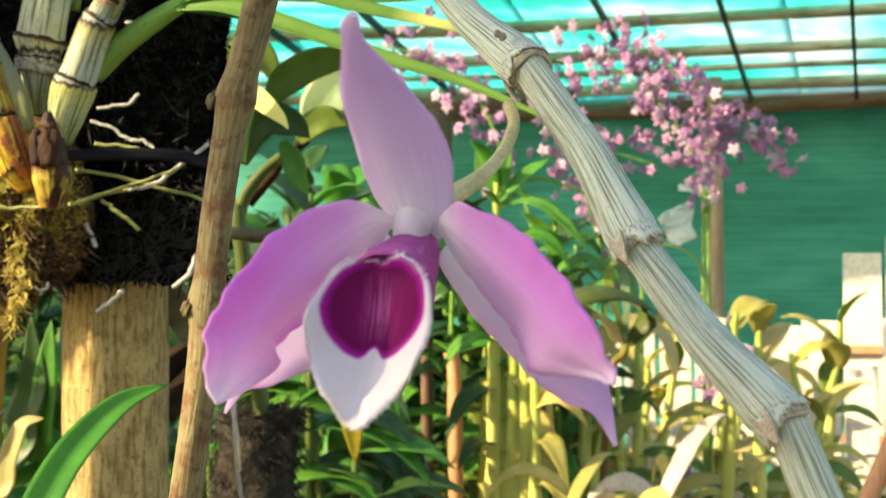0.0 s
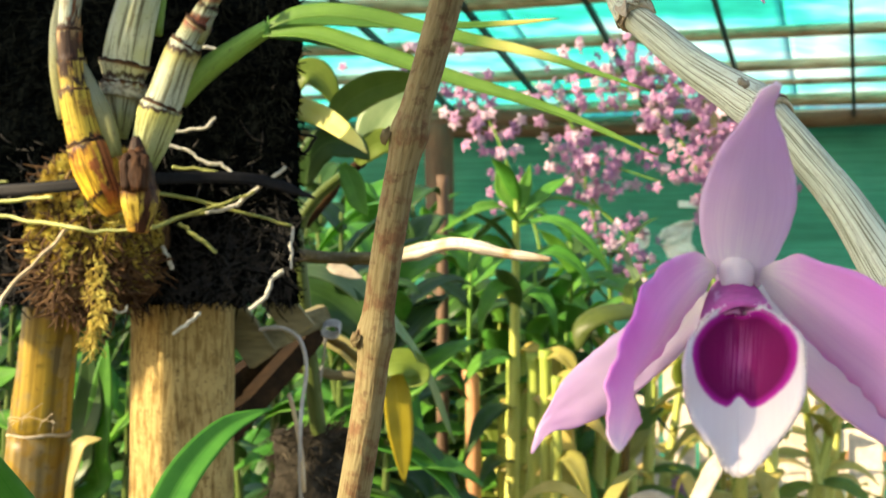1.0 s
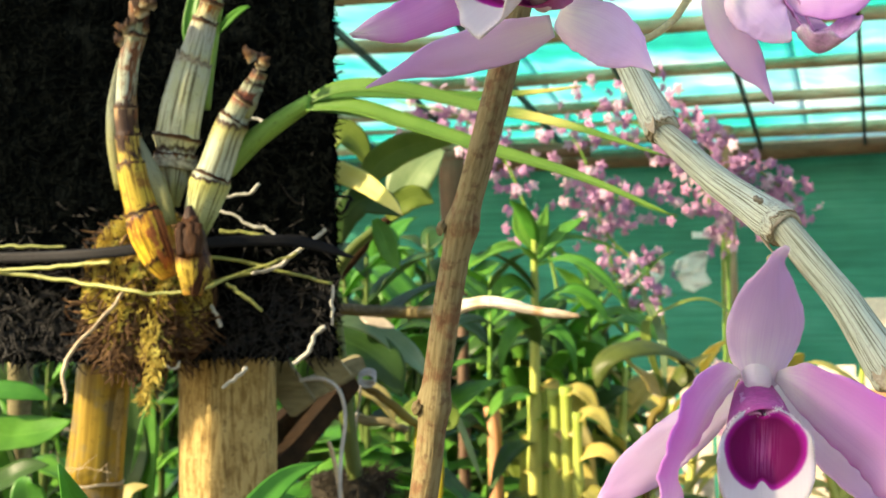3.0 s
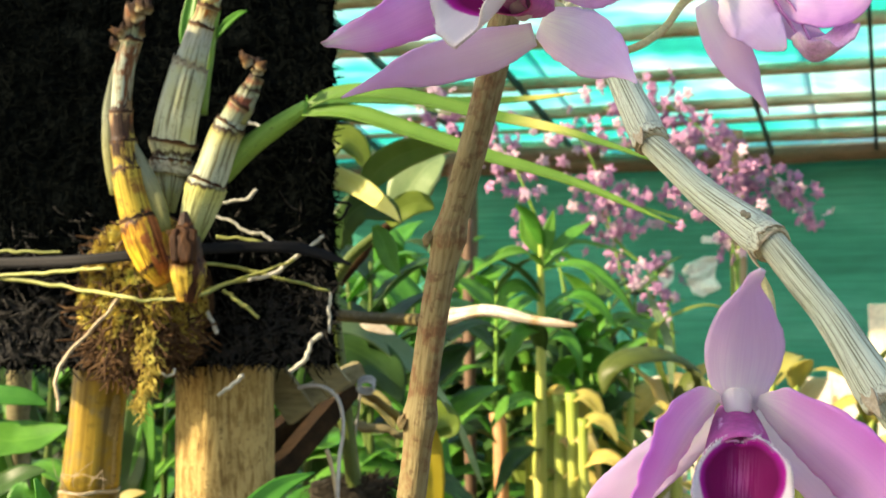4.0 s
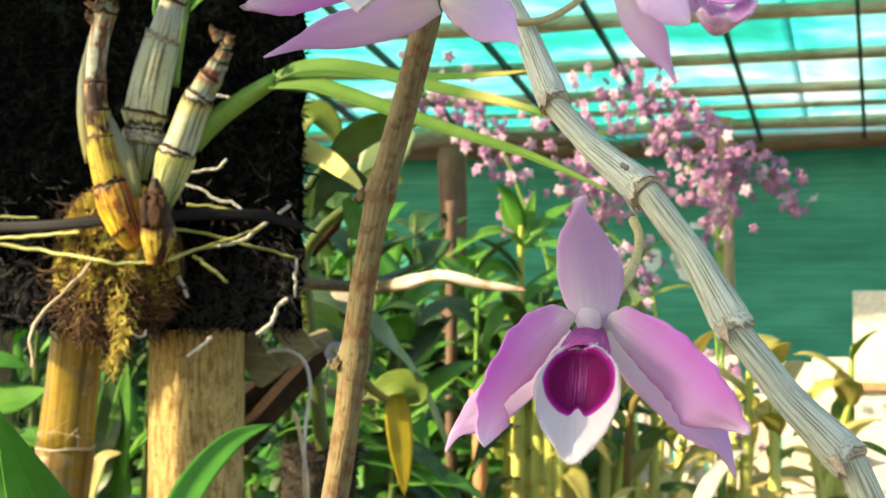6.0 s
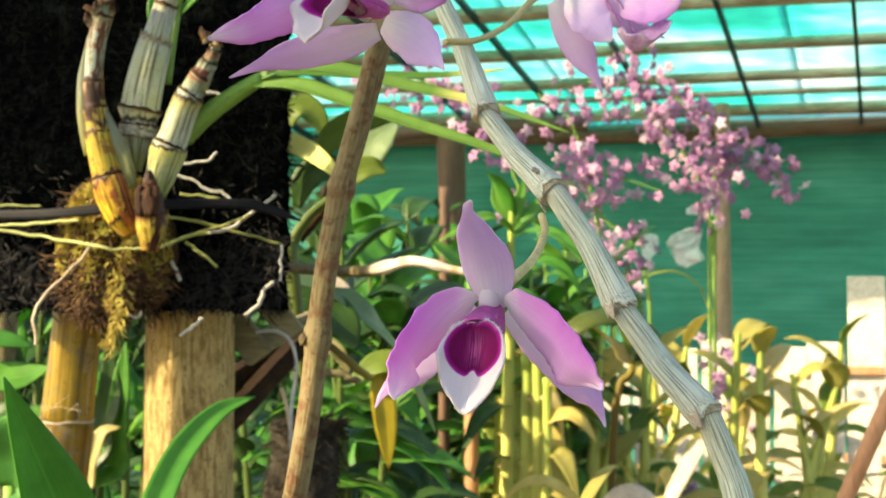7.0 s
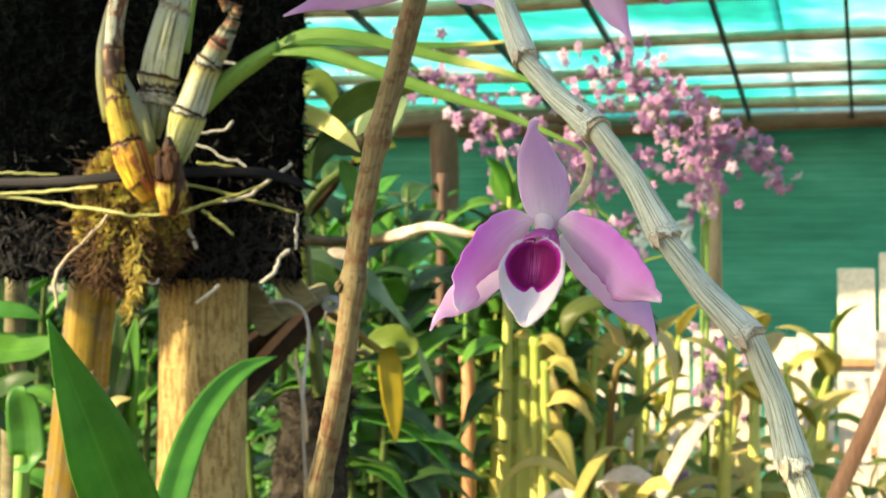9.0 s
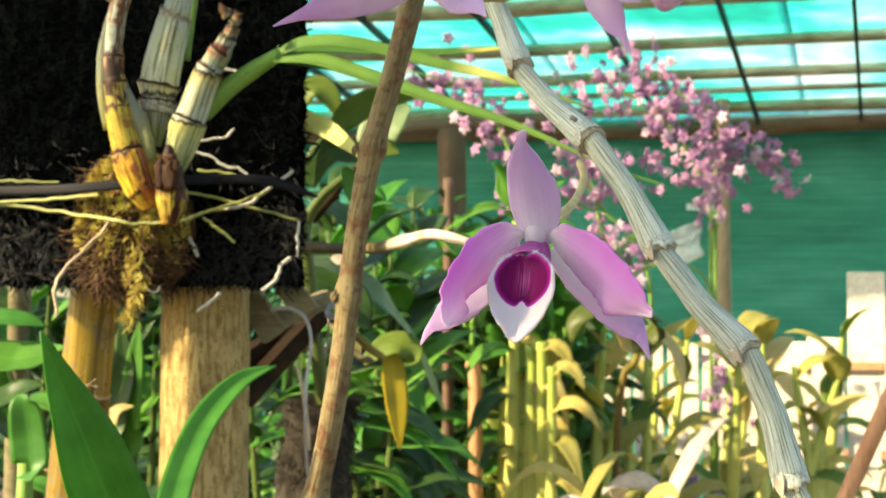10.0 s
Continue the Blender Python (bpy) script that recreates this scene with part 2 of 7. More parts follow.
DEAD_CANE = banded("dead cane, olive to bleached white", [(0.0, (0.12, 0.1, 0.03)), (0.4, (0.17, 0.14, 0.05)), (0.46, (0.44, 0.39, 0.3)), (0.58, (0.58, 0.58, 0.52)), (0.64, (0.5, 0.4, 0.26)), (0.66, (0.58, 0.58, 0.52)), (0.82, (0.5, 0.47, 0.4)), (0.85, (0.4, 0.26, 0.12)), (0.87, (0.54, 0.5, 0.42)), (0.95, (0.44, 0.39, 0.3)), (1.0, (0.42, 0.3, 0.18))], 40, 0.65, 0.75, ragged=0.05, blotch=0.4, stain=(0.3, 0.25, 0.17), crack=0.42, spot=170)
# Cane green darkened to carry the shade behind the slab.
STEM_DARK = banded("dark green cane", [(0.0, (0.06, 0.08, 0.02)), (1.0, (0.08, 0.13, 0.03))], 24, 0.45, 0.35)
STEM_OLIVE = banded("olive yellow old stem", [(0.0, (0.26, 0.2, 0.03)), (0.5, (0.12, 0.08, 0.02)), (1.0, (0.2, 0.17, 0.03))], 20, 0.5, 0.6)
RED_STEM = surface("reddish brown stick", [(0.42, 0.19, 0.08), (0.56, 0.3, 0.15)], 50, 0.7, 0.5, (1, 1, 0.2))
BEAM = surface("dark brown pole", [(0.09, 0.055, 0.03), (0.17, 0.115, 0.07)], 16, 0.8, 0.6, (0.2, 1, 1))
BATTEN = surface("pale bamboo batten", [(0.22, 0.15, 0.09), (0.5, 0.4, 0.27), (0.74, 0.64, 0.47)], 9, 0.75, 0.5, (0.3, 1, 1))
BATTEN_DARK = surface("sunlit tan pole", [(0.26, 0.17, 0.1), (0.42, 0.3, 0.19)], 14, 0.8, 0.5, (1, 1, 0.2))
TRUNK = surface("brown timber column", [(0.07, 0.04, 0.022), (0.16, 0.095, 0.055)], 14, 0.8, 0.6, (1, 1, 0.2))
RAFTER = surface("dark steel rafter", [(0.012, 0.016, 0.018), (0.03, 0.034, 0.036)], 20, 0.6, 0.2)
CREAM = surface("cream painted panel", [(0.5, 0.43, 0.33), (0.7, 0.63, 0.52), (0.62, 0.55, 0.44)], 5, 0.8, 0.4, fine=60)
WHITE_BAG = surface("white plastic sheet scrap", [(0.84, 0.84, 0.82), (0.9, 0.9, 0.88)], 20, 0.45, 0.5, trans=0.3)
PINK = surface("pink orchid petal", [(0.4, 0.15, 0.38), (0.56, 0.35, 0.52)], 12, 0.55, 0.2, trans=0.35, vary=0.5)
PINK_PALE = surface("pale pink orchid petal", [(0.58, 0.4, 0.54), (0.7, 0.56, 0.65)], 12, 0.55, 0.2, trans=0.35, vary=0.4)
DRY = surface("bleached dry leaf", [(0.6, 0.5, 0.36), (0.8, 0.72, 0.58)], 60, 0.7, 0.4, (1, 1, 0.3), trans=0.3)
SOIL = surface("trodden earth with litter", [(0.07, 0.05, 0.03), (0.14, 0.1, 0.06), (0.1, 0.11, 0.04)], 3, 0.9, 0.8, fine=40, dist=0.02)

SEPAL = petal_material("lavender sepal", [(0.0, (0.86, 0.86, 0.84)), (0.16, (0.86, 0.84, 0.88)), (0.34, (0.8, 0.7, 0.88)), (0.6, (0.76, 0.6, 0.88)), (0.85, (0.77, 0.62, 0.88)), (1.0, (0.82, 0.73, 0.87))], (0.8, 0.55, 0.88), (0.6, 0.42, 0.72), 0.2)
SEPAL_PALE = petal_material("pale lavender sepal back", [(0.0, (0.84, 0.82, 0.82)), (0.3, (0.77, 0.63, 0.8)), (0.75, (0.69, 0.45, 0.76)), (1.0, (0.73, 0.56, 0.78))], (0.68, 0.44, 0.76), (0.62, 0.44, 0.7), 0.15)
PETAL = petal_material("orchid purple petal", [(0.0, (0.9, 0.9, 0.88)), (0.17, (0.88, 0.84, 0.89)), (0.32, (0.84, 0.64, 0.87)), (0.55, (0.8, 0.5, 0.85)), (0.75, (0.78, 0.46, 0.84)), (0.9, (0.82, 0.64, 0.86)), (1.0, (0.89, 0.86, 0.89))], (0.66, 0.19, 0.72), (0.62, 0.28, 0.7), 0.22)


def broad_petal_material():
    """Broad petal: white base, magenta-lilac flush along its upper half, pale lower field and tip, fine veins."""
    m, t, p = material("orchid purple broad petal")
    u, v = uv_of(t)
    n = noise_tex(t, 130, 4)
    shake = calc(t, "MULTIPLY", calc(t, "SUBTRACT", n, 0.5), 0.2)
    uu, vv = calc(t, "ADD", u, shake), calc(t, "ADD", v, shake)
    pale = ramp(t, vv, [(0.0, (0.86, 0.86, 0.84)), (0.14, (0.84, 0.8, 0.85)), (0.34, (0.81, 0.62, 0.85)), (0.6, (0.78, 0.53, 0.83)), (0.84, (0.8, 0.6, 0.84)), (1.0, (0.84, 0.76, 0.86))])
    over = ramp(t, uu, [(0.0, (1, 1, 1)), (0.2, (0.75, 0.75, 0.75)), (0.45, (0.32, 0.32, 0.32)), (0.75, (0.1, 0.1, 0.1)), (0.9, (0.4, 0.4, 0.4)), (1.0, (0.95, 0.95, 0.95))])
    run = ramp(t, vv, [(0.05, (0, 0, 0)), (0.2, (0.7, 0.7, 0.7)), (0.45, (1, 1, 1)), (0.7, (0.9, 0.9, 0.9)), (0.86, (0.3, 0.3, 0.3)), (1.0, (0.02, 0.02, 0.02))])
    col = mixed(t, calc(t, "MULTIPLY", over, run), pale, (0.68, 0.2, 0.71))
    w = noise_tex(t, 1.0, 2, (40, 1.6, 1), "UV")
    col = mixed(t, calc(t, "MULTIPLY", ramp(t, w, [(0.42, (0, 0, 0)), (0.6, (1, 1, 1))]), 0.2), col, (0.58, 0.26, 0.68))
    bumped(t, p, w, 0.12, 0.0004)
    p.inputs["Sheen Weight"].default_value = 0.15
    finish(t, p, col, 0.55, 0.42)
    return m


PETAL_BROAD = broad_petal_material()


def lip_material():
    m, t, p = material("white lip with a maroon throat")
    u, v = uv_of(t)
    n = noise_tex(t, 160, 4)
    x = calc(t, "MULTIPLY", calc(t, "SUBTRACT", u, 0.5), 2.0)
    ex = calc(t, "POWER", calc(t, "DIVIDE", x, 0.91), 2.0)
    ey = calc(t, "POWER", calc(t, "DIVIDE", calc(t, "SUBTRACT", v, 0.35), 0.325), 2.0)
    notch = calc(t, "MULTIPLY", calc(t, "POWER", 2.718, calc(t, "MULTIPLY", calc(t, "POWER", calc(t, "DIVIDE", x, 0.13), 2.0), -1.0)), calc(t, "ADD", calc(t, "MULTIPLY", calc(t, "MAXIMUM", calc(t, "SUBTRACT", v, 0.46), 0.0), 2.2), calc(t, "MULTIPLY", calc(t, "MAXIMUM", calc(t, "SUBTRACT", 0.14, v), 0.0), 2.0)))
    d = calc(t, "ADD", calc(t, "ADD", calc(t, "SQRT", calc(t, "ADD", ex, ey)), notch), calc(t, "MULTIPLY", calc(t, "SUBTRACT", n, 0.5), 0.12))
    col = ramp(t, d, [(0.0, (0.3, 0.008, 0.17)), (0.35, (0.2, 0.002, 0.105)), (0.8, (0.155, 0.0012, 0.08)), (0.93, (0.4, 0.01, 0.3)), (1.0, (0.6, 0.3, 0.6))])
    rim = ramp(t, d, [(0.0, (0, 0, 0)), (0.955, (0, 0, 0)), (1.0, (1, 1, 1))])
    w = noise_tex(t, 1.0, 2, (46, 2.0, 1), "UV")
    col = mixed(t, rim, col, mixed(t, calc(t, "MULTIPLY", w, 0.5), (0.74, 0.72, 0.76), (0.62, 0.56, 0.66)))
    centre = calc(t, "POWER", 2.718, calc(t, "MULTIPLY", calc(t, "POWER", calc(t, "DIVIDE", x, 0.27), 2.0), -1.0))
    streak = calc(t, "MULTIPLY", ramp(t, w, [(0.46, (0, 0, 0)), (0.56, (1, 1, 1))]), calc(t, "MULTIPLY", ramp(t, d, [(0.2, (1, 1, 1)), (0.75, (0, 0, 0))]), calc(t, "MULTIPLY", centre, 0.5)))
    col = mixed(t, streak, col, (0.6, 0.2, 0.46))
    bumped(t, p, n, 0.3, 0.0005)
    p.inputs["Specular IOR Level"].default_value = 0.2
    finish(t, p, col, 0.7, 0.25)
    return m


LIP = lip_material()
LIP_SPOTTED = surface("pink lip spotted white", [(0.7, 0.42, 0.72), (0.74, 0.5, 0.76), (0.88, 0.87, 0.88)], 130, 0.5, 0.2, trans=0.35)
LIP_BACK = surface("purple lip tube", [(0.5, 0.06, 0.36), (0.62, 0.16, 0.5)], 150, 0.5, 0.2, trans=0.3)
COLUMN = petal_material("white orchid column", [(0.0, (0.88, 0.87, 0.86)), (1.0, (0.87, 0.84, 0.87))], (0.88, 0.86, 0.88), (0.84, 0.78, 0.85), 0.1)
ANTHER = surface("magenta fringe", [(0.6, 0.16, 0.56), (0.74, 0.42, 0.7)], 300, 0.5, 0.3, trans=0.2)
PEDICEL = surface("olive cream pedicel", [(0.42, 0.37, 0.14), (0.55, 0.49, 0.24)], 150, 0.5, 0.2, trans=0.1)


def roof_material():
    m, t, p = material("turquoise translucent roof sheet")
    n = noise_tex(t, 1.4, 4, (0.5, 1.6, 1))
    col = ramp(t, n, [(0.32, (0.03, 0.7, 0.6)), (0.43, (0.1, 0.88, 0.8)), (0.52, (0.5, 0.95, 0.93)), (0.6, (0.88, 0.98, 0.97))])
    bumped(t, p, noise_tex(t, 30, 2), 0.2, 0.002)
    finish(t, p, col, 0.5, 0.85)
    return m


def net_material():
    m, t, p = material("dark green shade net")
    n = noise_tex(t, 2.2, 5, (0.6, 1, 2.0))
    col = ramp(t, n, [(0.3, (0.035, 0.3, 0.215)), (0.5, (0.055, 0.4, 0.29)), (0.72, (0.11, 0.52, 0.4))])
    w = noise_tex(t, 1.0, 2, (1.5, 1, 60))
    col = mixed(t, 0.35, col, ramp(t, w, [(0.35, (0.5, 0.5, 0.5)), (0.65, (1.3, 1.3, 1.3))]), "MULTIPLY")
    bumped(t, p, w, 0.4, 0.004)
    finish(t, p, col, 0.7, 0.45)
    return m


ROOF = roof_material()
NET = net_material()

# ---- geometry helpers ----
ORIGIN = {}


def thing(name, base, label, category, group="", kind=""):
    ob = new(name)
    ob.location = base
    ob.empty_display_size = 0.02
    ORIGIN[ob] = Vector(base)
    return tagged(ob, label, category, group, kind)


def curve(pts, n):
    """Smooth run of n + 1 points through the given ones."""
    p = np.array(pts, float)
    if len(p) == 2:
        p = np.array([p[0], (p[0] + p[1]) / 2, p[1]])
    q = np.vstack([2 * p[0] - p[1], p, 2 * p[-1] - p[-2]])
    out = []
    for s in np.linspace(0, len(p) - 1, n + 1):
        i = min(int(s), len(p) - 2)
        f = s - i
        a, b, c, d = q[i:i + 4]
        out.append(0.5 * (2 * b + (c - a) * f + (2 * a - 5 * b + 4 * c - d) * f * f + (3 * b - a - 3 * c + d) * f ** 3))
    return np.array(out)


def along(values, v):
    return float(np.interp(v, np.linspace(0, 1, len(values)), values))


class Geo:
    """Collects points, faces and texture coordinates of one mesh."""

    def __init__(self):
        self.v, self.f, self.uv = [], [], []

    def add(self, verts, faces, uvs=None):
        k = len(self.v)
        self.v += [tuple(x) for x in verts]
        self.f += [tuple(k + i for i in f) for f in faces]
        self.uv += list(uvs) if uvs is not None else [(0.5, 0.5)] * len(verts)
        return self

    def tube(self, pts, radii, seg=10, rings=None, ridges=0, amp=0.0, flat=1.0, seed=0, closed=True):
        n = rings or max(2, 4 * (len(pts) - 1))
        P = curve(pts, n)
        T = np.gradient(P, axis=0)
        T /= np.linalg.norm(T, axis=1)[:, None] + 1e-12
        a = np.cross(T[0], (0.3, 0.9, 0.31))
        a /= np.linalg.norm(a)
        rng = np.random.RandomState(seed + 7)
        ph = rng.rand(8) * 6.28
        verts, uvs, faces = [], [], []
        for i in range(n + 1):
            a = a - T[i] * np.dot(a, T[i])
            a /= np.linalg.norm(a)
            b = np.cross(T[i], a)
            r = along(radii, i / n) if isinstance(radii, (list, tuple)) else radii
            for j in range(seg + 1):
                th = 2 * math.pi * j / seg
                k = 1.0
                if ridges:
                    k += amp * (math.sin(ridges * th + ph[0]) * 0.6 + math.sin((ridges + 3) * th + ph[1] + 3 * i / n) * 0.4)
                elif amp:
                    k += amp * math.sin(2 * th + ph[2] + 9 * i / n) + amp * math.sin(3 * th + ph[3] - 17 * i / n)
                verts.append(P[i] + r * k * (a * math.cos(th) + b * flat * math.sin(th)))
                uvs.append((j / seg, i / n))
        for i in range(n):
            for j in range(seg):
                q = i * (seg + 1) + j
                faces.append((q, q + 1, q + seg + 2, q + seg + 1))
        if closed:
            for i, row in ((0, 0), (n, n * (seg + 1))):
                c = len(verts)
                verts.append(P[i])
                uvs.append((0.5, i / n))
                for j in range(seg):
                    faces.append((c, row + j, row + j + 1) if i else (c, row + j + 1, row + j))
        return self.add(verts, faces, uvs)

    def sheet(self, G, th, uv=None, back=None):
        """A closed thin shell over a grid of points."""
        G = np.array(G, float)
        n, m = G.shape[:2]
        du = np.gradient(G, axis=0)
        dv = np.gradient(G, axis=1)
        N = np.cross(du, dv)
        N /= np.linalg.norm(N, axis=2)[:, :, None] + 1e-12
        verts = list((G + N * th / 2).reshape(-1, 3)) + list((G - N * th / 2).reshape(-1, 3))
        uvs = [(j / (m - 1), i / (n - 1)) for i in range(n) for j in range(m)] if uv is None else uv
        k = n * m
        faces = []
        for i in range(n - 1):
            for j in range(m - 1):
                q = i * m + j
                faces.append((q, q + m, q + m + 1, q + 1))
                faces.append((k + q, k + q + 1, k + q + m + 1, k + q + m))
        for j in range(m - 1):
            faces.append((j, j + 1, k + j + 1, k + j))
            q = (n - 1) * m + j
            faces.append((q + 1, q, k + q, k + q + 1))
        for i in range(n - 1):
            q = i * m
            faces.append((q + m, q, k + q, k + q + m))
            q = i * m + m - 1
            faces.append((q, q + m, k + q + m, k + q))
        return self.add(verts, faces, list(uvs) + list(uvs if back is None else back))

    def blade(self, pts, width, up=(0, 0, 1), prof=(0.35, 0.75, 1, 0.95, 0.7, 0.35, 0.02), n=14, m=6, fold=0.0, cup=0.0, wave=0.0, th=0.0005, twist=0.0, seed=0, edge=0.03, prof2=None, crimp=0.0, torn=0.0):
        """Leaf or petal along a midrib; up: the way its face looks; fold and cup: across; wave: along its margins."""
        P = curve(pts, n)
        T = np.gradient(P, axis=0)
        rng = np.random.RandomState(seed + 3)
        p1, p2 = rng.rand(2) * 6.28
        pr = curve([(x, 0, 0) for x in prof], n)[:, 0]
        pr2 = pr if prof2 is None else curve([(x, 0, 0) for x in prof2], n)[:, 0]
        rows = []
        for i in range(n + 1):
            v = i / n
            t = T[i] / (np.linalg.norm(T[i]) + 1e-12)
            s = np.cross(t, np.array(up, float))
            s /= np.linalg.norm(s) + 1e-12
            nn = np.cross(s, t)
            if twist:
                c, d = math.cos(twist * v), math.sin(twist * v)
                s, nn = s * c + nn * d, nn * c - s * d
            row = []
            for j in range(m + 1):
                x = -1 + 2 * j / m
                q = 2.1 if x > 0 else 0.0
                w = width * max(0.012, (pr2 if x > 0 else pr)[i])
                h = fold * abs(x) + cup * x * x + wave * abs(x) * (math.sin(9 * v + p1 + q + p2) + 0.5 * x * x * math.sin(21 * v + p2 - q))
                k = 1 + edge * (math.sin(8 * v + p2 + q) + 0.6 * math.sin(19 * v + p1 - q))
                if crimp:
                    c1 = noise.noise((v * 9 + seed, x * 2.2, 1.5 * seed)) + 0.3 * noise.noise((v * 24, x * 3.5 + seed, 4.0))
                    h += crimp * c1 * (0.25 + 0.75 * x * x)
                    k += crimp * 0.3 * abs(x) * noise.noise((v * 30, 2.0 if x > 0 else -2.0, seed * 1.7))
                slip = torn * width * v ** 5 * (noise.noise((x * 2.3 + seed, 0.3, seed)) * 1.6 + 0.5 * noise.noise((x * 7, 5.0, seed)))
                row.append(P[i] + s * x * w * k + nn * h * w + t * slip)
            rows.append(row)
        return self.sheet(rows, th)

    def box(self, m, sx, sy, sz, bevel=0.08, rough=0.0, seed=0):
        """A bar with broken edges, set by the pose m."""
        rng = np.random.RandomState(seed)
        k = min(sx, sy, sz) * bevel
        verts, faces = [], []
        ring = []
        for x in (-1, 1):
            sec = [(-1, -1, 1, 0), (-1, -1, 0, 1), (-1, 1, 0, -1), (-1, 1, 1, 0), (1, 1, -1, 0), (1, 1, 0, -1), (1, -1, 0, 1), (1, -1, -1, 0)]
            for px, inset in ((x * (sx / 2), k), (x * (sx / 2 - k), 0)) if x < 0 else ((x * (sx / 2 - k), 0), (x * (sx / 2), k)):
                base = len(verts)
                for a, b, da, db in sec:
                    y = a * (sy / 2 - inset) + da * k
                    z = b * (sz / 2 - inset) + db * k
                    verts.append(m @ Vector((px + rough * rng.randn(), y + rough * rng.randn(), z + rough * rng.randn())))
                ring.append(base)
        for a, b in zip(ring, ring[1:]):
            for j in range(8):
                q = (j + 1) % 8
                faces.append((a + j, b + j, b + q, a + q))
        faces.append(tuple(ring[0] + j for j in range(8)))
        faces.append(tuple(ring[-1] + 7 - j for j in range(8)))
        return self.add(verts, faces)

    def mesh(self, name, mat, origin=(0, 0, 0), smooth=True):
        me = bpy.data.meshes.new(name)
        o = np.array(origin, float)
        me.from_pydata([tuple(np.array(x) - o) for x in self.v], [], self.f)
        layer = me.uv_layers.new(name="UVMap")
        idx = np.zeros(len(me.loops), dtype=np.int32)
        me.loops.foreach_get("vertex_index", idx)
        layer.data.foreach_set("uv", np.array(self.uv, dtype=np.float32)[idx].ravel())
        if smooth:
            me.polygons.foreach_set("use_smooth", [True] * len(me.polygons))
        me.materials.append(mat)
        me.update()
        return me

    def make(self, name, mat, parent=None, label="", smooth=True):
        o = ORIGIN.get(parent, Vector((0, 0, 0)))
        ob = new(name, self.mesh(name, mat, o, smooth))
        ORIGIN[ob] = o
        if parent:
            ob.parent = parent
        return tagged(ob, label)


def line(a, b):
    """Pose of a bar from a to b, its length along x."""
    a, b = Vector(a), Vector(b)
    d = (b - a)
    return Matrix.Translation((a + b) / 2) @ d.to_track_quat("X", "Z").to_matrix().to_4x4(), d.length



# ---- ground, roof, net walls ----
ground = Geo()
S = 60
xs = np.concatenate([[-2000, -300], np.linspace(-20, 20, S), [300, 2000]])
ground.add([(x, y + 3, 0.012 * noise.noise((x * 1.3, y * 1.3, 0)) if abs(x) < 25 and abs(y) < 25 else 0.0) for x in xs for y in xs],
           [(i * len(xs) + j, (i + 1) * len(xs) + j, (i + 1) * len(xs) + j + 1, i * len(xs) + j + 1) for i in range(len(xs) - 1) for j in range(len(xs) - 1)])
tagged(ground.make("ground", SOIL), "trodden brown earth with leaf litter", "ground", "", "structure")

# The shelter's eave is turned by 9 degrees, its rafters by 18, like the added, unseen shading sheet: X along the eave,
# Y along the rafters, from the eave's middle.
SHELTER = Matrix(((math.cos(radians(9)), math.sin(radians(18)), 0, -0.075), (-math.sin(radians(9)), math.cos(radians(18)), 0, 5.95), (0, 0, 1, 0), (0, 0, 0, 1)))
SHADE_SHEET = pose(-0.075, 6.043, 0, 0, 0, -18)
EAVE_Z, FALL = 2.36, 0.16


def roof_z(y):
    return EAVE_Z - FALL * y


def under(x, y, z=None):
    return tuple((SHELTER if y > -6 else SHADE_SHEET) @ Vector((x, y, roof_z(y) if z is None else z)))


def roof_piece(x0, x1, y0, y1, n=24):
    rows = []
    for i in range(9):
        y = y0 + (y1 - y0) * i / 8
        rows.append([under(x0 + (x1 - x0) * j / n, y, roof_z(y) + 0.05 + 0.004 * math.sin(j * 1.9) - 0.008 * math.sin(math.pi * ((y * 2.3) % 1))) for j in range(n + 1)])
    return Geo().sheet(rows, 0.002)


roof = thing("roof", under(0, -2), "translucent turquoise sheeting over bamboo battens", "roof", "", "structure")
# second entry: sheet out of view, added only to shade flowers and cane
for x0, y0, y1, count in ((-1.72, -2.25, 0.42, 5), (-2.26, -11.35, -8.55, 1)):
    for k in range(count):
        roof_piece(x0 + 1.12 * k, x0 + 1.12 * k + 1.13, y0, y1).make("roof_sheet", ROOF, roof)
for i, (y, r) in enumerate(((-2.2, 0.03), (-1.8, 0.032), (-1.32, 0.031), (-0.85, 0.027), (-0.45, 0.026), (-0.21, 0.014), (0.05, 0.032), (0.3, 0.03))):
    Geo().tube([under(-1.72, y, roof_z(y)), under(-0.6, y, roof_z(y) + 0.012), under(0.4, y + 0.012, roof_z(y) - 0.002), under(1.4, y - 0.012), under(3.3, y)], r, 8, 24, amp=0.06, seed=i).make("batten", BATTEN, roof)
for x in (-1.53, -1.04, -0.55, -0.06, 0.43, 0.92, 1.41, 1.92, 2.42, 2.92):
    m, l = line(under(x, -2.25, roof_z(-2.25) - 0.03), under(x, 0.2, roof_z(0.2) - 0.03))
    Geo().box(m, l, 0.016, 0.035).make("rafter", RAFTER, roof, smooth=False)

# posts and battens for the unseen sheet added to keep sun off the flowers
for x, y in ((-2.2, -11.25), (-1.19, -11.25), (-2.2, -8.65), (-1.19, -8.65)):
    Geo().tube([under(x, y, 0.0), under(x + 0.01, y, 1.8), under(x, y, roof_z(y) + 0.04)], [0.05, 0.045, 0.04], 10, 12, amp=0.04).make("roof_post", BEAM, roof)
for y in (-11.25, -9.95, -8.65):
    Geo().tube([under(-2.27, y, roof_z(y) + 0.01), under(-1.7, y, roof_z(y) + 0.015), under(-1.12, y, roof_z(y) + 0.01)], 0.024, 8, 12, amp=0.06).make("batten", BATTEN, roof)

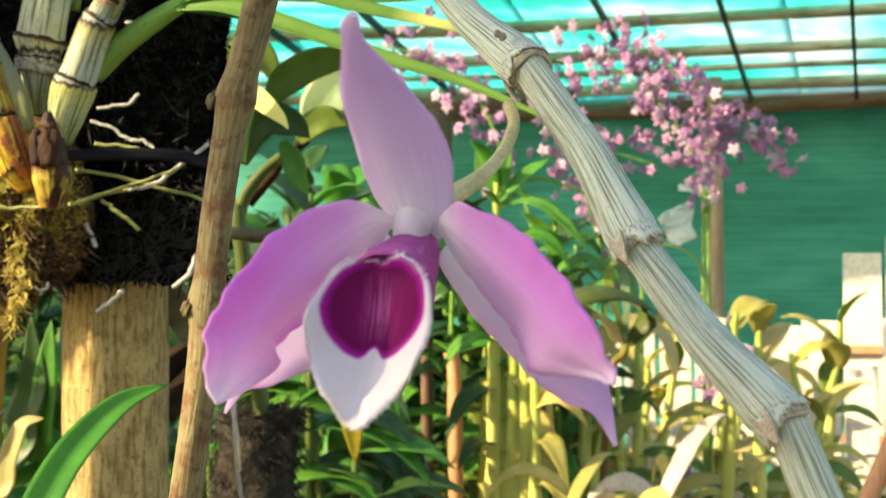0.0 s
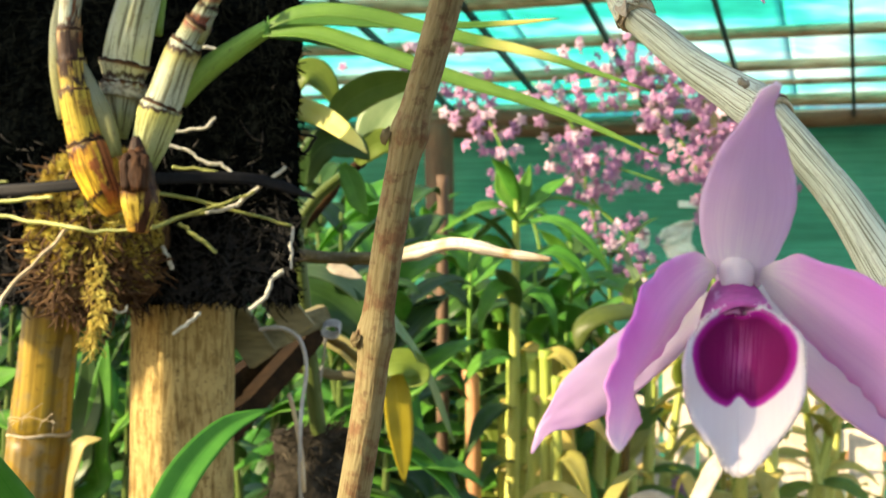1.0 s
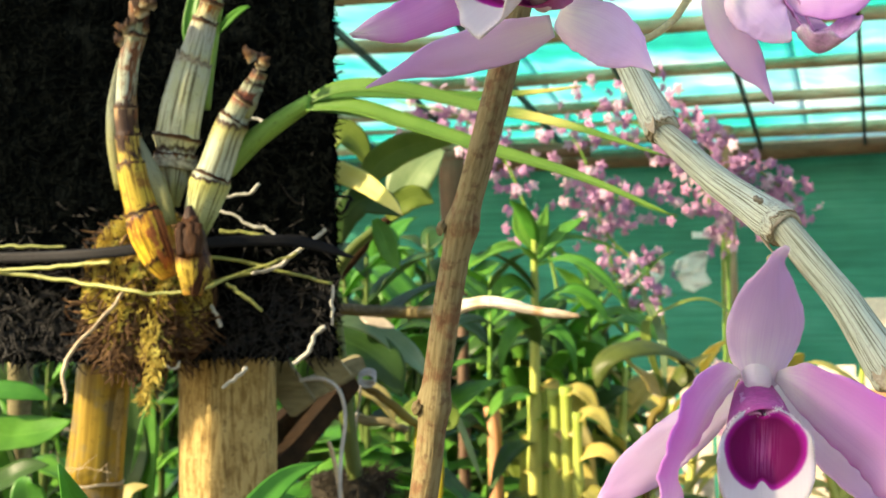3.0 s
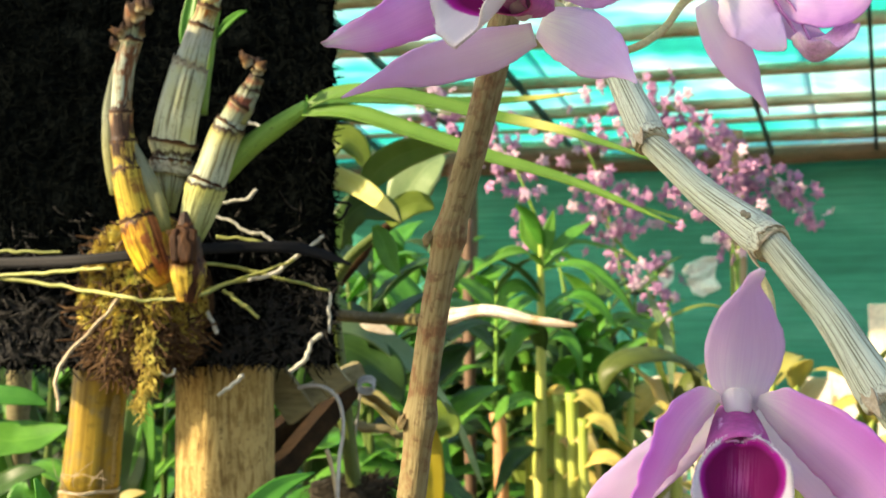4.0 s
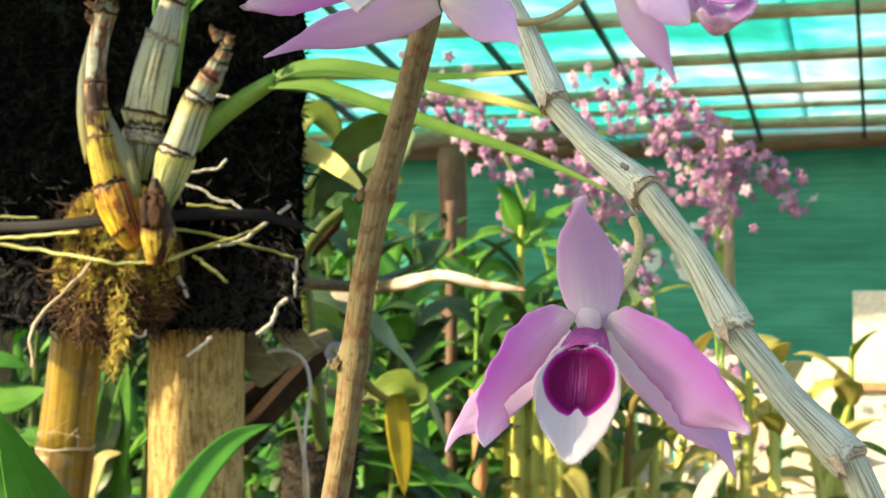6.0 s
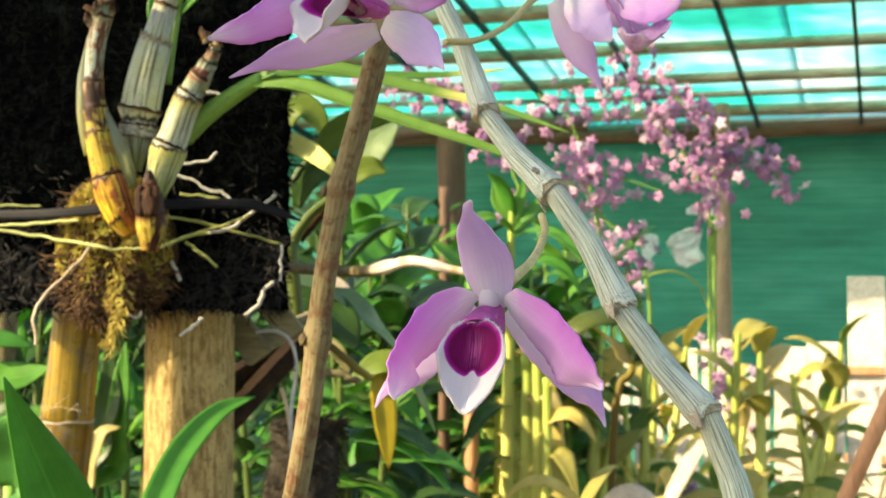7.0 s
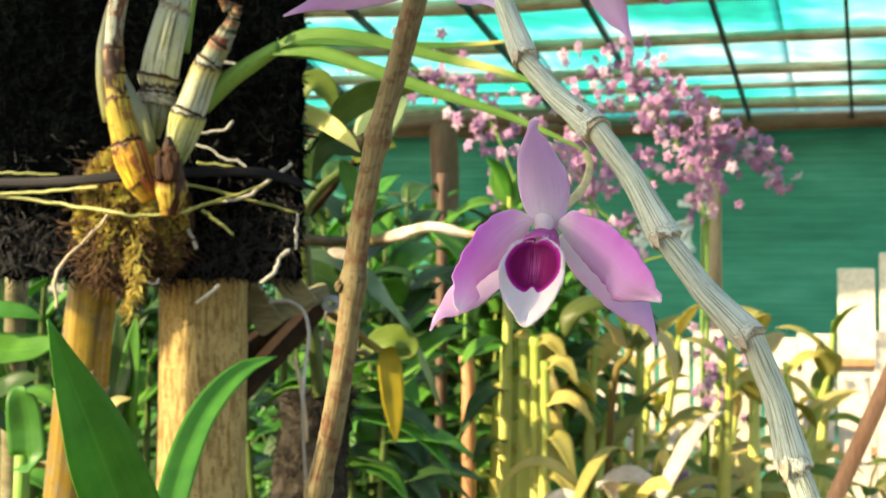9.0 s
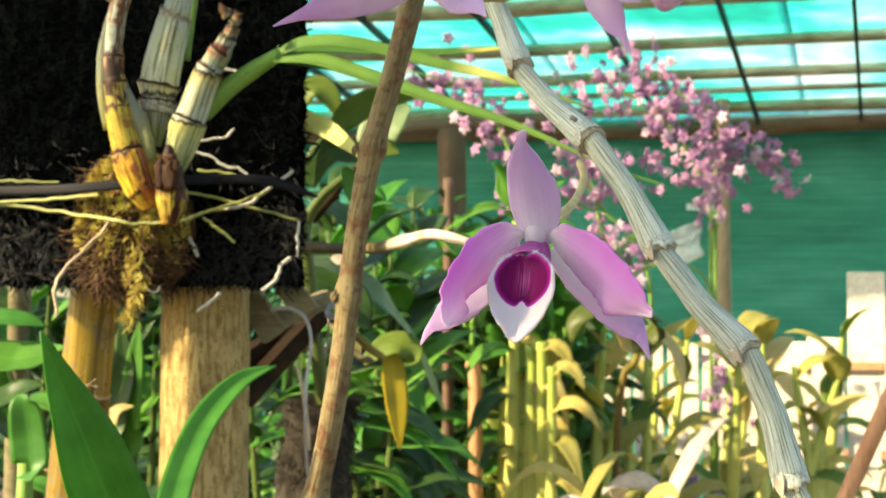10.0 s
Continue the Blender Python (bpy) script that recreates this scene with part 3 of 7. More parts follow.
eave = Geo().tube([under(-2.4, 0.22, 2.27), under(-0.5, 0.23, 2.28), under(0.8, 0.22, 2.262), under(2.0, 0.23, 2.285), under(3.5, 0.22, 2.27)], 0.042, 10, 30, amp=0.05)
tagged(eave.make("eave_pole", BEAM), "dark brown round pole carrying the roof edge", "pole", "", "structure")


def net_wall(name, a, b, top, label):
    g = Geo()
    n = 70
    rows = []
    a, b = Vector(a), Vector(b)
    side = (b - a).normalized().cross(Vector((0, 0, 1)))
    for i in range(26):
        z = top * i / 25
        row = []
        for j in range(n + 1):
            p = a.lerp(b, j / n)
            w = 0.02 * noise.noise((p.x * 1.7, p.y * 1.7, z * 2.5)) + 0.008 * math.sin(j * 1.3 + z * 2)
            row.append((p.x + side.x * w, p.y + side.y * w, z))
        rows.append(row)
    g.sheet(rows, 0.002)
    return tagged(g.make(name, NET), label, "net wall", "", "structure")


net_wall("wall_north", under(-2.4, 0.36, 0), under(3.45, 0.40, 0), 2.36, "dark green shade net stretched behind the plants")


def strand(name, pts, r, mat, parent, seg=6, wob=0.00035, seed=0, label="", taper=1.0):
    rr = random.Random(seed)
    P = curve(pts, 3 * (len(pts) - 1) + 3)
    P = [Vector(p) + Vector((rr.gauss(0, wob), rr.gauss(0, wob * 0.4), rr.gauss(0, wob))) for p in P]
    return Geo().tube(P, [0.87 * r * rr.uniform(0.75, 1.2) for _ in range(5)] + [0.75 * r * taper], seg, 3 * len(P)).make(name, mat, parent, label)


# ---- posts ----
def pole_thing(name, pts, radii, mat, label, category, seg=14, rings=30, amp=0.03, seed=0, ridges=0):
    t = Geo().tube(pts, radii, seg, rings, ridges, amp, seed=seed)
    return tagged(t.make(name, mat), label, category)


pole_thing("timber_column", [((1.0755, 5.3000, 1.2659))[:2] + (0.0,), ((1.0755, 5.3000, 1.2659)), ((1.0739, 5.3000, 2.3030))], 0.034, BATTEN_DARK, "slim pale brown timber post before the green net", "post", seed=2)
pole_thing("timber_column", [((-0.1756, 4.9000, 1.2551))[:2] + (0.0,), ((-0.1756, 4.9000, 1.2551)), ((-0.1796, 4.9000, 2.1071))], 0.062, TRUNK, "thick brown timber post behind the green plants", "post", seed=3)
m, l = line(((-0.4848, 4.9000, 2.1083)), ((0.4146, 4.9000, 2.1494)))
tagged(Geo().tube([m @ Vector((-l / 2, 0, 0)), m @ Vector((0, 0, 0.01)), m @ Vector((l / 2, 0, 0))], 0.035, 10, 14, amp=0.05).make("cross_pole", BEAM), "dark brown cross pole resting on a post", "pole")

# bamboo and post behind the fern slab
B0, B1, BN = Vector(((-0.2868, 0.8030, 1.2738))), Vector(((-0.2799, 0.8030, 1.3507))), Vector(((-0.2861, 0.8030, 1.2817)))
way = (B1 - B0) / (B1.z - B0.z)
pole = thing("bamboo_pole", B0 - way * B0.z, "yellow bamboo pole with a dry peeling node", "bamboo pole")
for za, zb, ra, rb in ((0.0, 0.45, 0.022, 0.0215), (0.45, 0.88, 0.0215, 0.021), (0.88, BN.z, 0.021, 0.0205), (BN.z, 1.55, 0.0195, 0.0185)):
    at = [B0 + way * (z - B0.z) for z in np.linspace(za, zb, 7)]
    Geo().tube(at, [ra * 1.04, ra, ra, ra, rb, rb, rb * 1.03], 22, 30, amp=0.012, seed=int(za * 10)).make("culm", BAMBOO, pole)
    top = B0 + way * (zb - B0.z)
    if zb < 1.5:
        Geo().tube([top + Vector((math.cos(q) * rb, math.sin(q) * rb, 0.0006 * math.sin(5 * q))) for q in np.linspace(0, 6.28, 21)], [0.001, 0.0018, 0.001, 0.0014], 6, 40).make("node_ring", RING, pole)
strip = Geo()
strip.blade([B0 + way * dz + Vector((0.0165, -0.0105, 0)) for dz in (0.004, 0.02, 0.05, 0.075)], 0.0045, (0.7, -0.7, 0), (0.7, 1, 0.9, 1, 0.5), 20, 4, wave=0.1, th=0.0008, edge=0.12)
strip.make("peeling_strip", POST, pole, "pale strip of peeling bamboo skin")
rr = random.Random(31)
for k in range(7):
    p = BN + Vector((rr.uniform(-0.016, 0.016), -0.018, 0.001))
    strand("dry_fibre", [p, p + Vector((rr.gauss(0, 0.006), -0.004, rr.uniform(0.004, 0.012))), p + Vector((rr.gauss(0, 0.014), -0.006, rr.uniform(0.008, 0.026)))], 0.0003, ROOT_TAN, pole, 4, 0.0003, k)
post = Geo()
section = curve([(-0.036, 0.004, 0), (-0.031, -0.012, 0), (-0.017, -0.0265, 0), (-0.006, -0.0335, 0), (0.0, -0.0335, 0), (0.014, -0.0275, 0), (0.031, -0.017, 0), (0.035, -0.004, 0), (0.031, 0.022, 0), (0.008, 0.036, 0), (-0.022, 0.03, 0), (-0.036, 0.004, 0)], 44)
levels = np.concatenate([np.linspace(0, 1.1, 12), np.linspace(1.12, 1.6, 49)])
post.add([(-0.1935 + p[0] * (1.1 - 0.07 * z) * k, 0.818 + p[1] * (1.1 - 0.07 * z) * k, z) for z in levels for p in section
          for k in (1 + 0.02 * noise.noise((p[0] * 60, p[1] * 60, z * 9)) + 0.012 * noise.noise((p[0] * 170, p[1] * 170, z * 25)),)],
         [(a * 45 + b, a * 45 + b + 1, (a + 1) * 45 + b + 1, (a + 1) * 45 + b) for a in range(len(levels) - 1) for b in range(44)],
         [(b / 44, z / 1.6) for z in levels for b in range(45)])
tagged(post.make("wooden_post", POST), "pale split wooden post behind the fern slab", "post")
# Grey slat wood gives this pole its shade by colour.
pole_thing("bamboo_pole", [((-0.4162, 0.9800, 1.3430))[:2] + (0.0,), ((-0.4162, 0.9800, 1.3430)), ((-0.4116, 0.9800, 1.4078))], 0.011, PLANK, "thin bamboo pole, its shade put into grey wood", "bamboo pole", 12, 30, 0.02, 6)

# ---- tree fern slab ----
X0, X1, Z0, Z1, YF, YB = -0.343, -0.107, 1.371, 1.66, 0.757, 0.784
slab = thing("fern_slab", (-0.225, 0.775, Z0), "black tree fern fibre slab tied to posts", "fern slab")
g = Geo()
rows = []
NX, NZ = 60, 64


def slab_front(x, z):
    return YF + 0.004 * noise.noise((x * 40, z * 40, 1.0)) + 0.003 * noise.noise((x * 140, z * 140, 5.0))


def slab_edge(i, j):
    x = X0 + (X1 - X0) * i / NX
    z = Z0 + (Z1 - Z0) * j / NZ
    if i in (0, NX):
        x += 0.004 * noise.noise((z * 60, i, 3.0)) + 0.003 * noise.noise((z * 200, i, 8.0))
    if j in (0, NZ):
        z += 0.005 * noise.noise((x * 60, j, 4.0)) + 0.004 * noise.noise((x * 200, j, 9.0))
    return x, z


front = [[(x, slab_front(x, z), z) for x, z in (slab_edge(i, j) for i in range(NX + 1))] for j in range(NZ + 1)]
back = [[(x, YB, z) for x, z in (slab_edge(i, j) for i in range(NX + 1))] for j in range(NZ + 1)]
n1 = (NX + 1) * (NZ + 1)
faces = []
for j in range(NZ):
    for i in range(NX):
        q = j * (NX + 1) + i
        faces.append((q, q + 1, q + NX + 2, q + NX + 1))
        faces.append((n1 + q, n1 + q + NX + 1, n1 + q + NX + 2, n1 + q + 1))
for j in range(NZ):
    for i in (0, NX):
        q = j * (NX + 1) + i
        faces.append((q, q + NX + 1, n1 + q + NX + 1, n1 + q))
for i in range(NX):
    for j in (0, NZ):
        q = j * (NX + 1) + i
        faces.append((q, q + 1, n1 + q + 1, n1 + q))
g.add([p for r in front for p in r] + [p for r in back for p in r], faces)
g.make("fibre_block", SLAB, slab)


def fibres(count, place, length, radius, lean, seed):
    """Many short stiff root fibres lying on a surface."""
    g = Geo()
    rr = random.Random(seed)
    for _ in range(count):
        p, away = place(rr)
        a = rr.gauss(lean[0], lean[1])
        d = Vector((math.sin(a), 0, -math.cos(a)))
        L = length * rr.uniform(0.4, 1.4)
        q = p + d * L * 0.5 + away * rr.uniform(0.0, 0.25) * L + Vector((rr.gauss(0, 0.08), 0, rr.gauss(0, 0.08))) * L
        e = p + d * L + away * rr.uniform(-0.05, 0.4) * L
        g.tube([p, q, e], [radius * rr.uniform(0.6, 1.3), radius, radius * 0.5], 4, 3, closed=False)
    return g


def on_front(rr):
    x, z = rr.uniform(X0, X1), rr.uniform(Z0 - 0.002, Z1)
    return Vector((x, slab_front(x, z) - 0.0005, z)), Vector((0, -1, 0))


def on_side(rr):
    z = rr.uniform(Z0, Z1)
    return Vector((X1 - 0.001, rr.uniform(YF, YB), z)), Vector((1, -0.3, 0))


def on_bottom(rr):
    x = rr.uniform(X0, X1)
    return Vector((x, rr.uniform(YF, YB), Z0 + 0.008)), Vector((0, -0.4, -0.2))


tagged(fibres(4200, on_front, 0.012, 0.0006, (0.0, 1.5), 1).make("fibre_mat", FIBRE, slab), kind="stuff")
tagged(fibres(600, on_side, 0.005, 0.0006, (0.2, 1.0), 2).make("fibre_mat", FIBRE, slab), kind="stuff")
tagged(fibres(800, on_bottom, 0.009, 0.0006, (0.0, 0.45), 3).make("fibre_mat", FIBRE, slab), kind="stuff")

def on_lower(rr):
    x, k = rr.uniform(X0, X1), abs(rr.gauss(0, 1))
    z = Z0 + 0.004 + 0.034 * k
    return Vector((x, slab_front(x, max(z, Z0)) - 0.001, z)), Vector((0, -0.6, 0))


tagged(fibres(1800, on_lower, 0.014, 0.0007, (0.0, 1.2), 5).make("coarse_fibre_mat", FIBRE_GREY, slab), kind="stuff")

# moss mound and the brown fibres under it
MC = Vector(((-0.2285, 0.7500, 1.4230)))


def on_mound(rr):
    while True:
        u, w = rr.uniform(-1, 1), rr.uniform(-1, 1)
        if u * u + w * w < 1:
            break
    h = 0.034 * math.sqrt(max(0.0, 1 - u * u - w * w)) * (1 + 0.35 * noise.noise((u * 3.1, w * 3.1, 4.0)) + 0.2 * noise.noise((u * 9, w * 9, 1.0)))
    return MC + Vector((u * 0.042, -h, w * 0.056 - 0.008)), Vector((u * 0.6, -1, w * 0.4))


g = Geo()
rows = []
for i in range(19):
    row = []
    for j in range(25):
        a, b = math.pi * (i / 18 - 0.5), math.pi * j / 24
        k = 1 + 0.22 * noise.noise((3 * math.cos(b), 3 * math.sin(a) * 1.2, 2.0)) + 0.14 * noise.noise((9 * math.cos(b), 9 * math.sin(a), 7.0))
        row.append(MC + Vector((0.044 * k * math.cos(a) * math.cos(b), 0.006 - 0.032 * k * math.cos(a) * math.sin(b), -0.008 + 0.054 * k * math.sin(a))))
    rows.append(row)
mound = thing("moss_cushion", MC, "yellow-green moss cushion over brown fibres on the slab", "moss", kind="stuff")
g.sheet(rows, 0.002).make("cushion", FIBRE_BROWN, mound)
tagged(fibres(1000, lambda rr: (lambda p: p if p[0].z < MC.z - 0.022 or rr.random() < 0.12 else on_mound(rr))(on_mound(rr)), 0.013, 0.0009, (0.1, 1.6), 4).make("brown_fibre_mat", FIBRE_BROWN, mound), kind="stuff")
g = Geo()
rr = random.Random(9)
for _ in range(9000):
    p, away = on_mound(rr)
    if p.z < MC.z - 0.024 + 0.03 * noise.noise((p.x * 60, p.z * 60, 2.0)) and rr.random() < 0.86:
        continue
    p = p + away.normalized() * rr.uniform(0, 0.004)
    for k in range(2):
        d = Vector((rr.gauss(0, 1), rr.gauss(-0.6, 0.6), rr.gauss(0.1, 1))).normalized()
        s = d.orthogonal().normalized()
        L = rr.uniform(0.001, 0.0026)
        g.add([p - s * L * 0.3, p + s * L * 0.3, p + d * L + s * L * 0.12, p + d * L - s * L * 0.12, p + d * L * 0.5 + d.cross(s) * L * 0.15], [(0, 1, 4), (1, 2, 4), (2, 3, 4), (3, 0, 4)])
tagged(g.make("moss_leaves", MOSS, mound), kind="stuff")


hang = Geo()
rr = random.Random(21)
tail = curve([(-0.2169, 0.7150, 1.4013), (-0.2181, 0.7150, 1.3833), (-0.2143, 0.7150, 1.3689), (-0.2188, 0.7150, 1.3546), (-0.2205, 0.7150, 1.3431)], 24)
for k in range(260):
    i = rr.randrange(25)
    p = Vector(tail[i]) + Vector((rr.gauss(0, 0.0026 * (1.5 - i / 24)), rr.gauss(0, 0.002), rr.gauss(0, 0.002)))
    d = Vector((rr.gauss(0, 0.7), rr.gauss(0, 0.4), rr.gauss(-0.8, 0.6))).normalized() * rr.uniform(0.003, 0.008)
    hang.tube([p, p + d * 0.5 + Vector((rr.gauss(0, 0.001), 0, 0)), p + d], [0.0004, 0.0005, 0.0002], 4, 2, closed=False)
tagged(hang.make("hanging_moss", MOSS, mound), kind="stuff")

# ---- mounted orchid: bulbs, leafy shoot, roots ----
mounted = thing("mounted_orchid", (-0.1950, 0.7000, 1.4221), "mounted orchid with papery striped bulbs and strap leaves", "orchid")
W, WB, YG, BR, DK = (0.275, 0.325, 0.255), (0.175, 0.21, 0.13), (0.28, 0.29, 0.08), (0.16, 0.055, 0.016), (0.025, 0.011, 0.007)
SK_A = banded("striped bulb skin", [(0, (0.4, 0.2, 0.025)), (0.1, (0.44, 0.32, 0.035)), (0.113, DK), (0.124, DK), (0.13, (0.56, 0.36, 0.04)), (0.2, (0.56, 0.38, 0.035)), (0.275, (0.5, 0.27, 0.03)), (0.288, DK), (0.299, DK), (0.31, (0.4, 0.3, 0.035)), (0.44, (0.36, 0.28, 0.04)), (0.453, DK), (0.464, DK), (0.475, (0.3, 0.22, 0.04)), (0.53, (0.36, 0.29, 0.06)), (0.538, DK), (0.545, DK), (0.6, (0.06, 0.03, 0.015)), (0.635, (0.3, 0.2, 0.1)), (0.648, DK), (0.659, DK), (0.67, W), (0.79, W), (0.82, (0.2, 0.13, 0.07)), (0.84, WB), (0.9, WB), (0.913, DK), (0.92, DK), (1, (0.2, 0.13, 0.07))], 46, 0.5, 0.8, ragged=0.14, blotch=0.7, stain=(0.17, 0.045, 0.012), crack=0.4, line=(0.2, 0.15, 0.08), soft=0.09, tilt=0.018, turn=1.0, spot=70, fleck=(300, 0.58), flank=((0.44, 0.11, 0.06, 0.3, (0.28, 0.09, 0.025)), (0.3, 0.09, 0.5, 0.64, DK), (0.45, 0.06, 0.68, 0.9, (0.12, 0.05, 0.02))))
SK_B = banded("pale papery bulb skin", [(0, (0.24, 0.26, 0.09)), (0.08, (0.3, 0.33, 0.15)), (0.12, W), (0.24, (0.3, 0.33, 0.28)), (0.258, DK), (0.269, DK), (0.28, (0.36, 0.38, 0.24)), (0.4, (0.4, 0.44, 0.3)), (0.56, W), (0.6, (0.24, 0.2, 0.12)), (0.615, W), (0.72, (0.29, 0.31, 0.27)), (0.8, (0.36, 0.32, 0.16)), (0.84, BR), (0.86, YG), (0.89, W), (0.94, W), (0.953, DK), (0.96, DK), (1, (0.38, 0.36, 0.2))], 56, 0.55, 0.85, ragged=0.1, blotch=0.4, stain=(0.3, 0.33, 0.14), crack=0.4, line=(0.2, 0.16, 0.1), soft=0.08, tilt=0.02, turn=2.5, spot=60, flank=((0.42, 0.06, 0.8, 0.95, (0.3, 0.11, 0.02)),))
SK_C = banded("greenish striped bulb skin", [(0, DK), (0.05, (0.22, 0.28, 0.1)), (0.2, (0.32, 0.37, 0.19)), (0.33, (0.34, 0.35, 0.1)), (0.338, DK), (0.349, DK), (0.36, (0.32, 0.37, 0.28)), (0.45, (0.34, 0.38, 0.28)), (0.54, (0.33, 0.36, 0.22)), (0.6, (0.3, 0.29, 0.1)), (0.628, DK), (0.639, DK), (0.65, W), (0.74, WB), (0.77, (0.18, 0.05, 0.03)), (0.84, (0.12, 0.04, 0.02)), (0.86, W), (0.89, WB), (0.903, DK), (0.914, DK), (0.93, WB), (0.96, (0.2, 0.08, 0.04)), (1, DK)], 48, 0.5, 0.8, ragged=0.1, blotch=0.45, stain=(0.28, 0.31, 0.14), crack=0.41, line=(0.2, 0.17, 0.1), soft=0.08, tilt=0.025, turn=0.4, spot=60)
SK_D = banded("dark shrivelled bulb skin", [(0.0, (0.36, 0.16, 0.03)), (0.1, (0.34, 0.24, 0.035)), (0.36, (0.34, 0.26, 0.04)), (0.44, (0.1, 0.04, 0.015)), (0.6, DK), (0.8, (0.07, 0.03, 0.015)), (1.0, DK)], 34, 0.5, 0.9, ragged=0.2, blotch=0.5, stain=(0.03, 0.012, 0.006), crack=0.4, line=(0.25, 0.2, 0.12), soft=0.08, tilt=0.03, spot=90, flank=((0.42, 0.1, 0.0, 0.5, (0.05, 0.018, 0.008)),))
DARK_SHEATH = surface("dark brown shrivelled sheath", [(0.008, 0.003, 0.001), (0.035, 0.013, 0.004), (0.1, 0.045, 0.014)], 160, 0.6, 0.8, (1, 1, 0.2), gloss=0.12)
px = 0.65 / 1956 / 2


def sheathed(profile, joints, flare=0.13, n=90, seed=0):
    """Radii of a bulb whose sheaths each widen upwards and end in a step."""
    rr = random.Random(seed)
    out = []
    js = [0.0] + list(joints) + [1.0]
    amps = [flare * rr.uniform(0.6, 1.3) for _ in js]
    for i in range(n + 1):
        v = i / n
        k = max(q for q in range(len(js) - 1) if js[q] <= v)
        f = (v - js[k]) / max(1e-6, js[k + 1] - js[k])
        out.append(along([p * px for p in profile], v) * (1 - amps[k] * 0.45 + amps[k] * f ** 2))
    return out


EDGE = banded("torn papery sheath edge", [(0.0, (0.32, 0.33, 0.24)), (0.22, (0.2, 0.15, 0.07)), (0.4, (0.06, 0.028, 0.01)), (0.7, (0.025, 0.01, 0.005)), (1.0, (0.02, 0.008, 0.004))], 40, 0.6, 0.7, ragged=0.3, blotch=0.4, crack=0.38)


def torn_edges(bulb, pts, radii, joints, seed, mat=None, size=1.0):
    """Short papery frills, ragged above, where one sheath ends over the next."""
    P = curve(pts, 110)
    T = np.gradient(P, axis=0)
    for n, v in enumerate(joints):
        i = int(v * 110)
        t = Vector(T[i]).normalized()
        a = t.cross(Vector((0.3, 0.9, 0.31))).normalized()
        c = t.cross(a)
        r = along(radii, v) * 1.05
        rows = []
        for k in range(5):
            row = []
            for j in range(49):
                th = 2 * math.pi * j / 48
                e = noise.noise((2.2 * math.cos(th), 2.2 * math.sin(th), seed + n * 3.1)) + 0.7 * noise.noise((7 * math.cos(th), 7 * math.sin(th), seed + n * 5.7))
                h = size * (-0.0035 + k / 4 * (0.0048 + 0.003 * e) + 0.0012 * math.sin(th + n))
                row.append(Vector(P[i]) + t * h + (a * math.cos(th) + c * math.sin(th)) * r * (0.985 + 0.05 * k / 4 * (1 + 0.8 * e)))
            rows.append(row)
        Geo().sheet(rows, 0.0003).make("sheath_edge", mat or EDGE, bulb)


PA = [(-0.1927, 0.6720, 1.4217), (-0.1984, 0.6710, 1.4337), (-0.2053, 0.6700, 1.4515), (-0.2122, 0.6690, 1.4755), (-0.2168, 0.6680, 1.5013), (-0.2189, 0.6670, 1.5237), (-0.2169, 0.6660, 1.5513), (-0.2120, 0.6650, 1.5719), (-0.2081, 0.6600, 1.5885)]
RA = sheathed((34, 68, 76, 68, 54, 44, 39, 38, 38, 36), (0.3, 0.45, 0.54, 0.64, 0.87), 0.16, seed=1)
bulbA = Geo().tube(PA, RA, 36, 110, 19, 0.022, seed=1).make("bulb", SK_A, mounted, "bulb striped yellow, brown and papery white")
torn_edges(bulbA, PA, RA, (0.3, 0.45, 0.54, 0.64, 0.87), 1, None, 0.62)
PB = [(-0.1960, 0.6900, 1.4667), (-0.1951, 0.6887, 1.4796), (-0.1938, 0.6875, 1.4953), (-0.1926, 0.6863, 1.5093), (-0.1889, 0.6850, 1.5285), (-0.1834, 0.6837, 1.5495), (-0.1786, 0.6825, 1.5659), (-0.1734, 0.6813, 1.5826), (-0.1678, 0.6800, 1.5964), (-0.1627, 0.6800, 1.6124)]
RB = sheathed((24, 44, 70, 84, 80, 70, 56, 44, 38, 34), (0.25, 0.34, 0.6, 0.78, 0.87), 0.16, seed=2)
bulbB = Geo().tube(PB, RB, 36, 110, 21, 0.025, seed=2).make("bulb", SK_B, mounted, "thick bulb in pale papery sheaths")
torn_edges(bulbB, PB, RB, (0.25, 0.34, 0.6, 0.78, 0.87), 2, None, 0.62)
PC = [(-0.1794, 0.6800, 1.4469), (-0.1759, 0.6786, 1.4606), (-0.1705, 0.6771, 1.4766), (-0.1646, 0.6757, 1.4913), (-0.1574, 0.6743, 1.5100), (-0.1495, 0.6729, 1.5242), (-0.1423, 0.6714, 1.5360), (-0.1364, 0.6700, 1.5462)]
RC = sheathed((40, 62, 72, 66, 58, 50, 38, 26), (0.355, 0.65, 0.79, 0.9), 0.16, seed=3)
PAPER = banded("crumpled papery sheath", [(0.0, (0.2, 0.21, 0.15)), (0.5, (0.33, 0.34, 0.27)), (1.0, (0.24, 0.22, 0.16))], 22, 0.65, 0.7, ragged=0.3, blotch=0.5, stain=(0.17, 0.14, 0.08), crack=0.4, line=(0.3, 0.27, 0.2))
torn_edges(bulbB, PB, [r * 1.03 for r in RB], (0.215, 0.6), 12, PAPER, 1.5)
bulbC = Geo().tube(PC, RC, 36, 100, 19, 0.025, seed=3).make("bulb", SK_C, mounted, "green and white striped bulb with a cut brown tip")
torn_edges(bulbC, PC, RC, (0.355, 0.65, 0.79, 0.9), 3, None, 0.62)
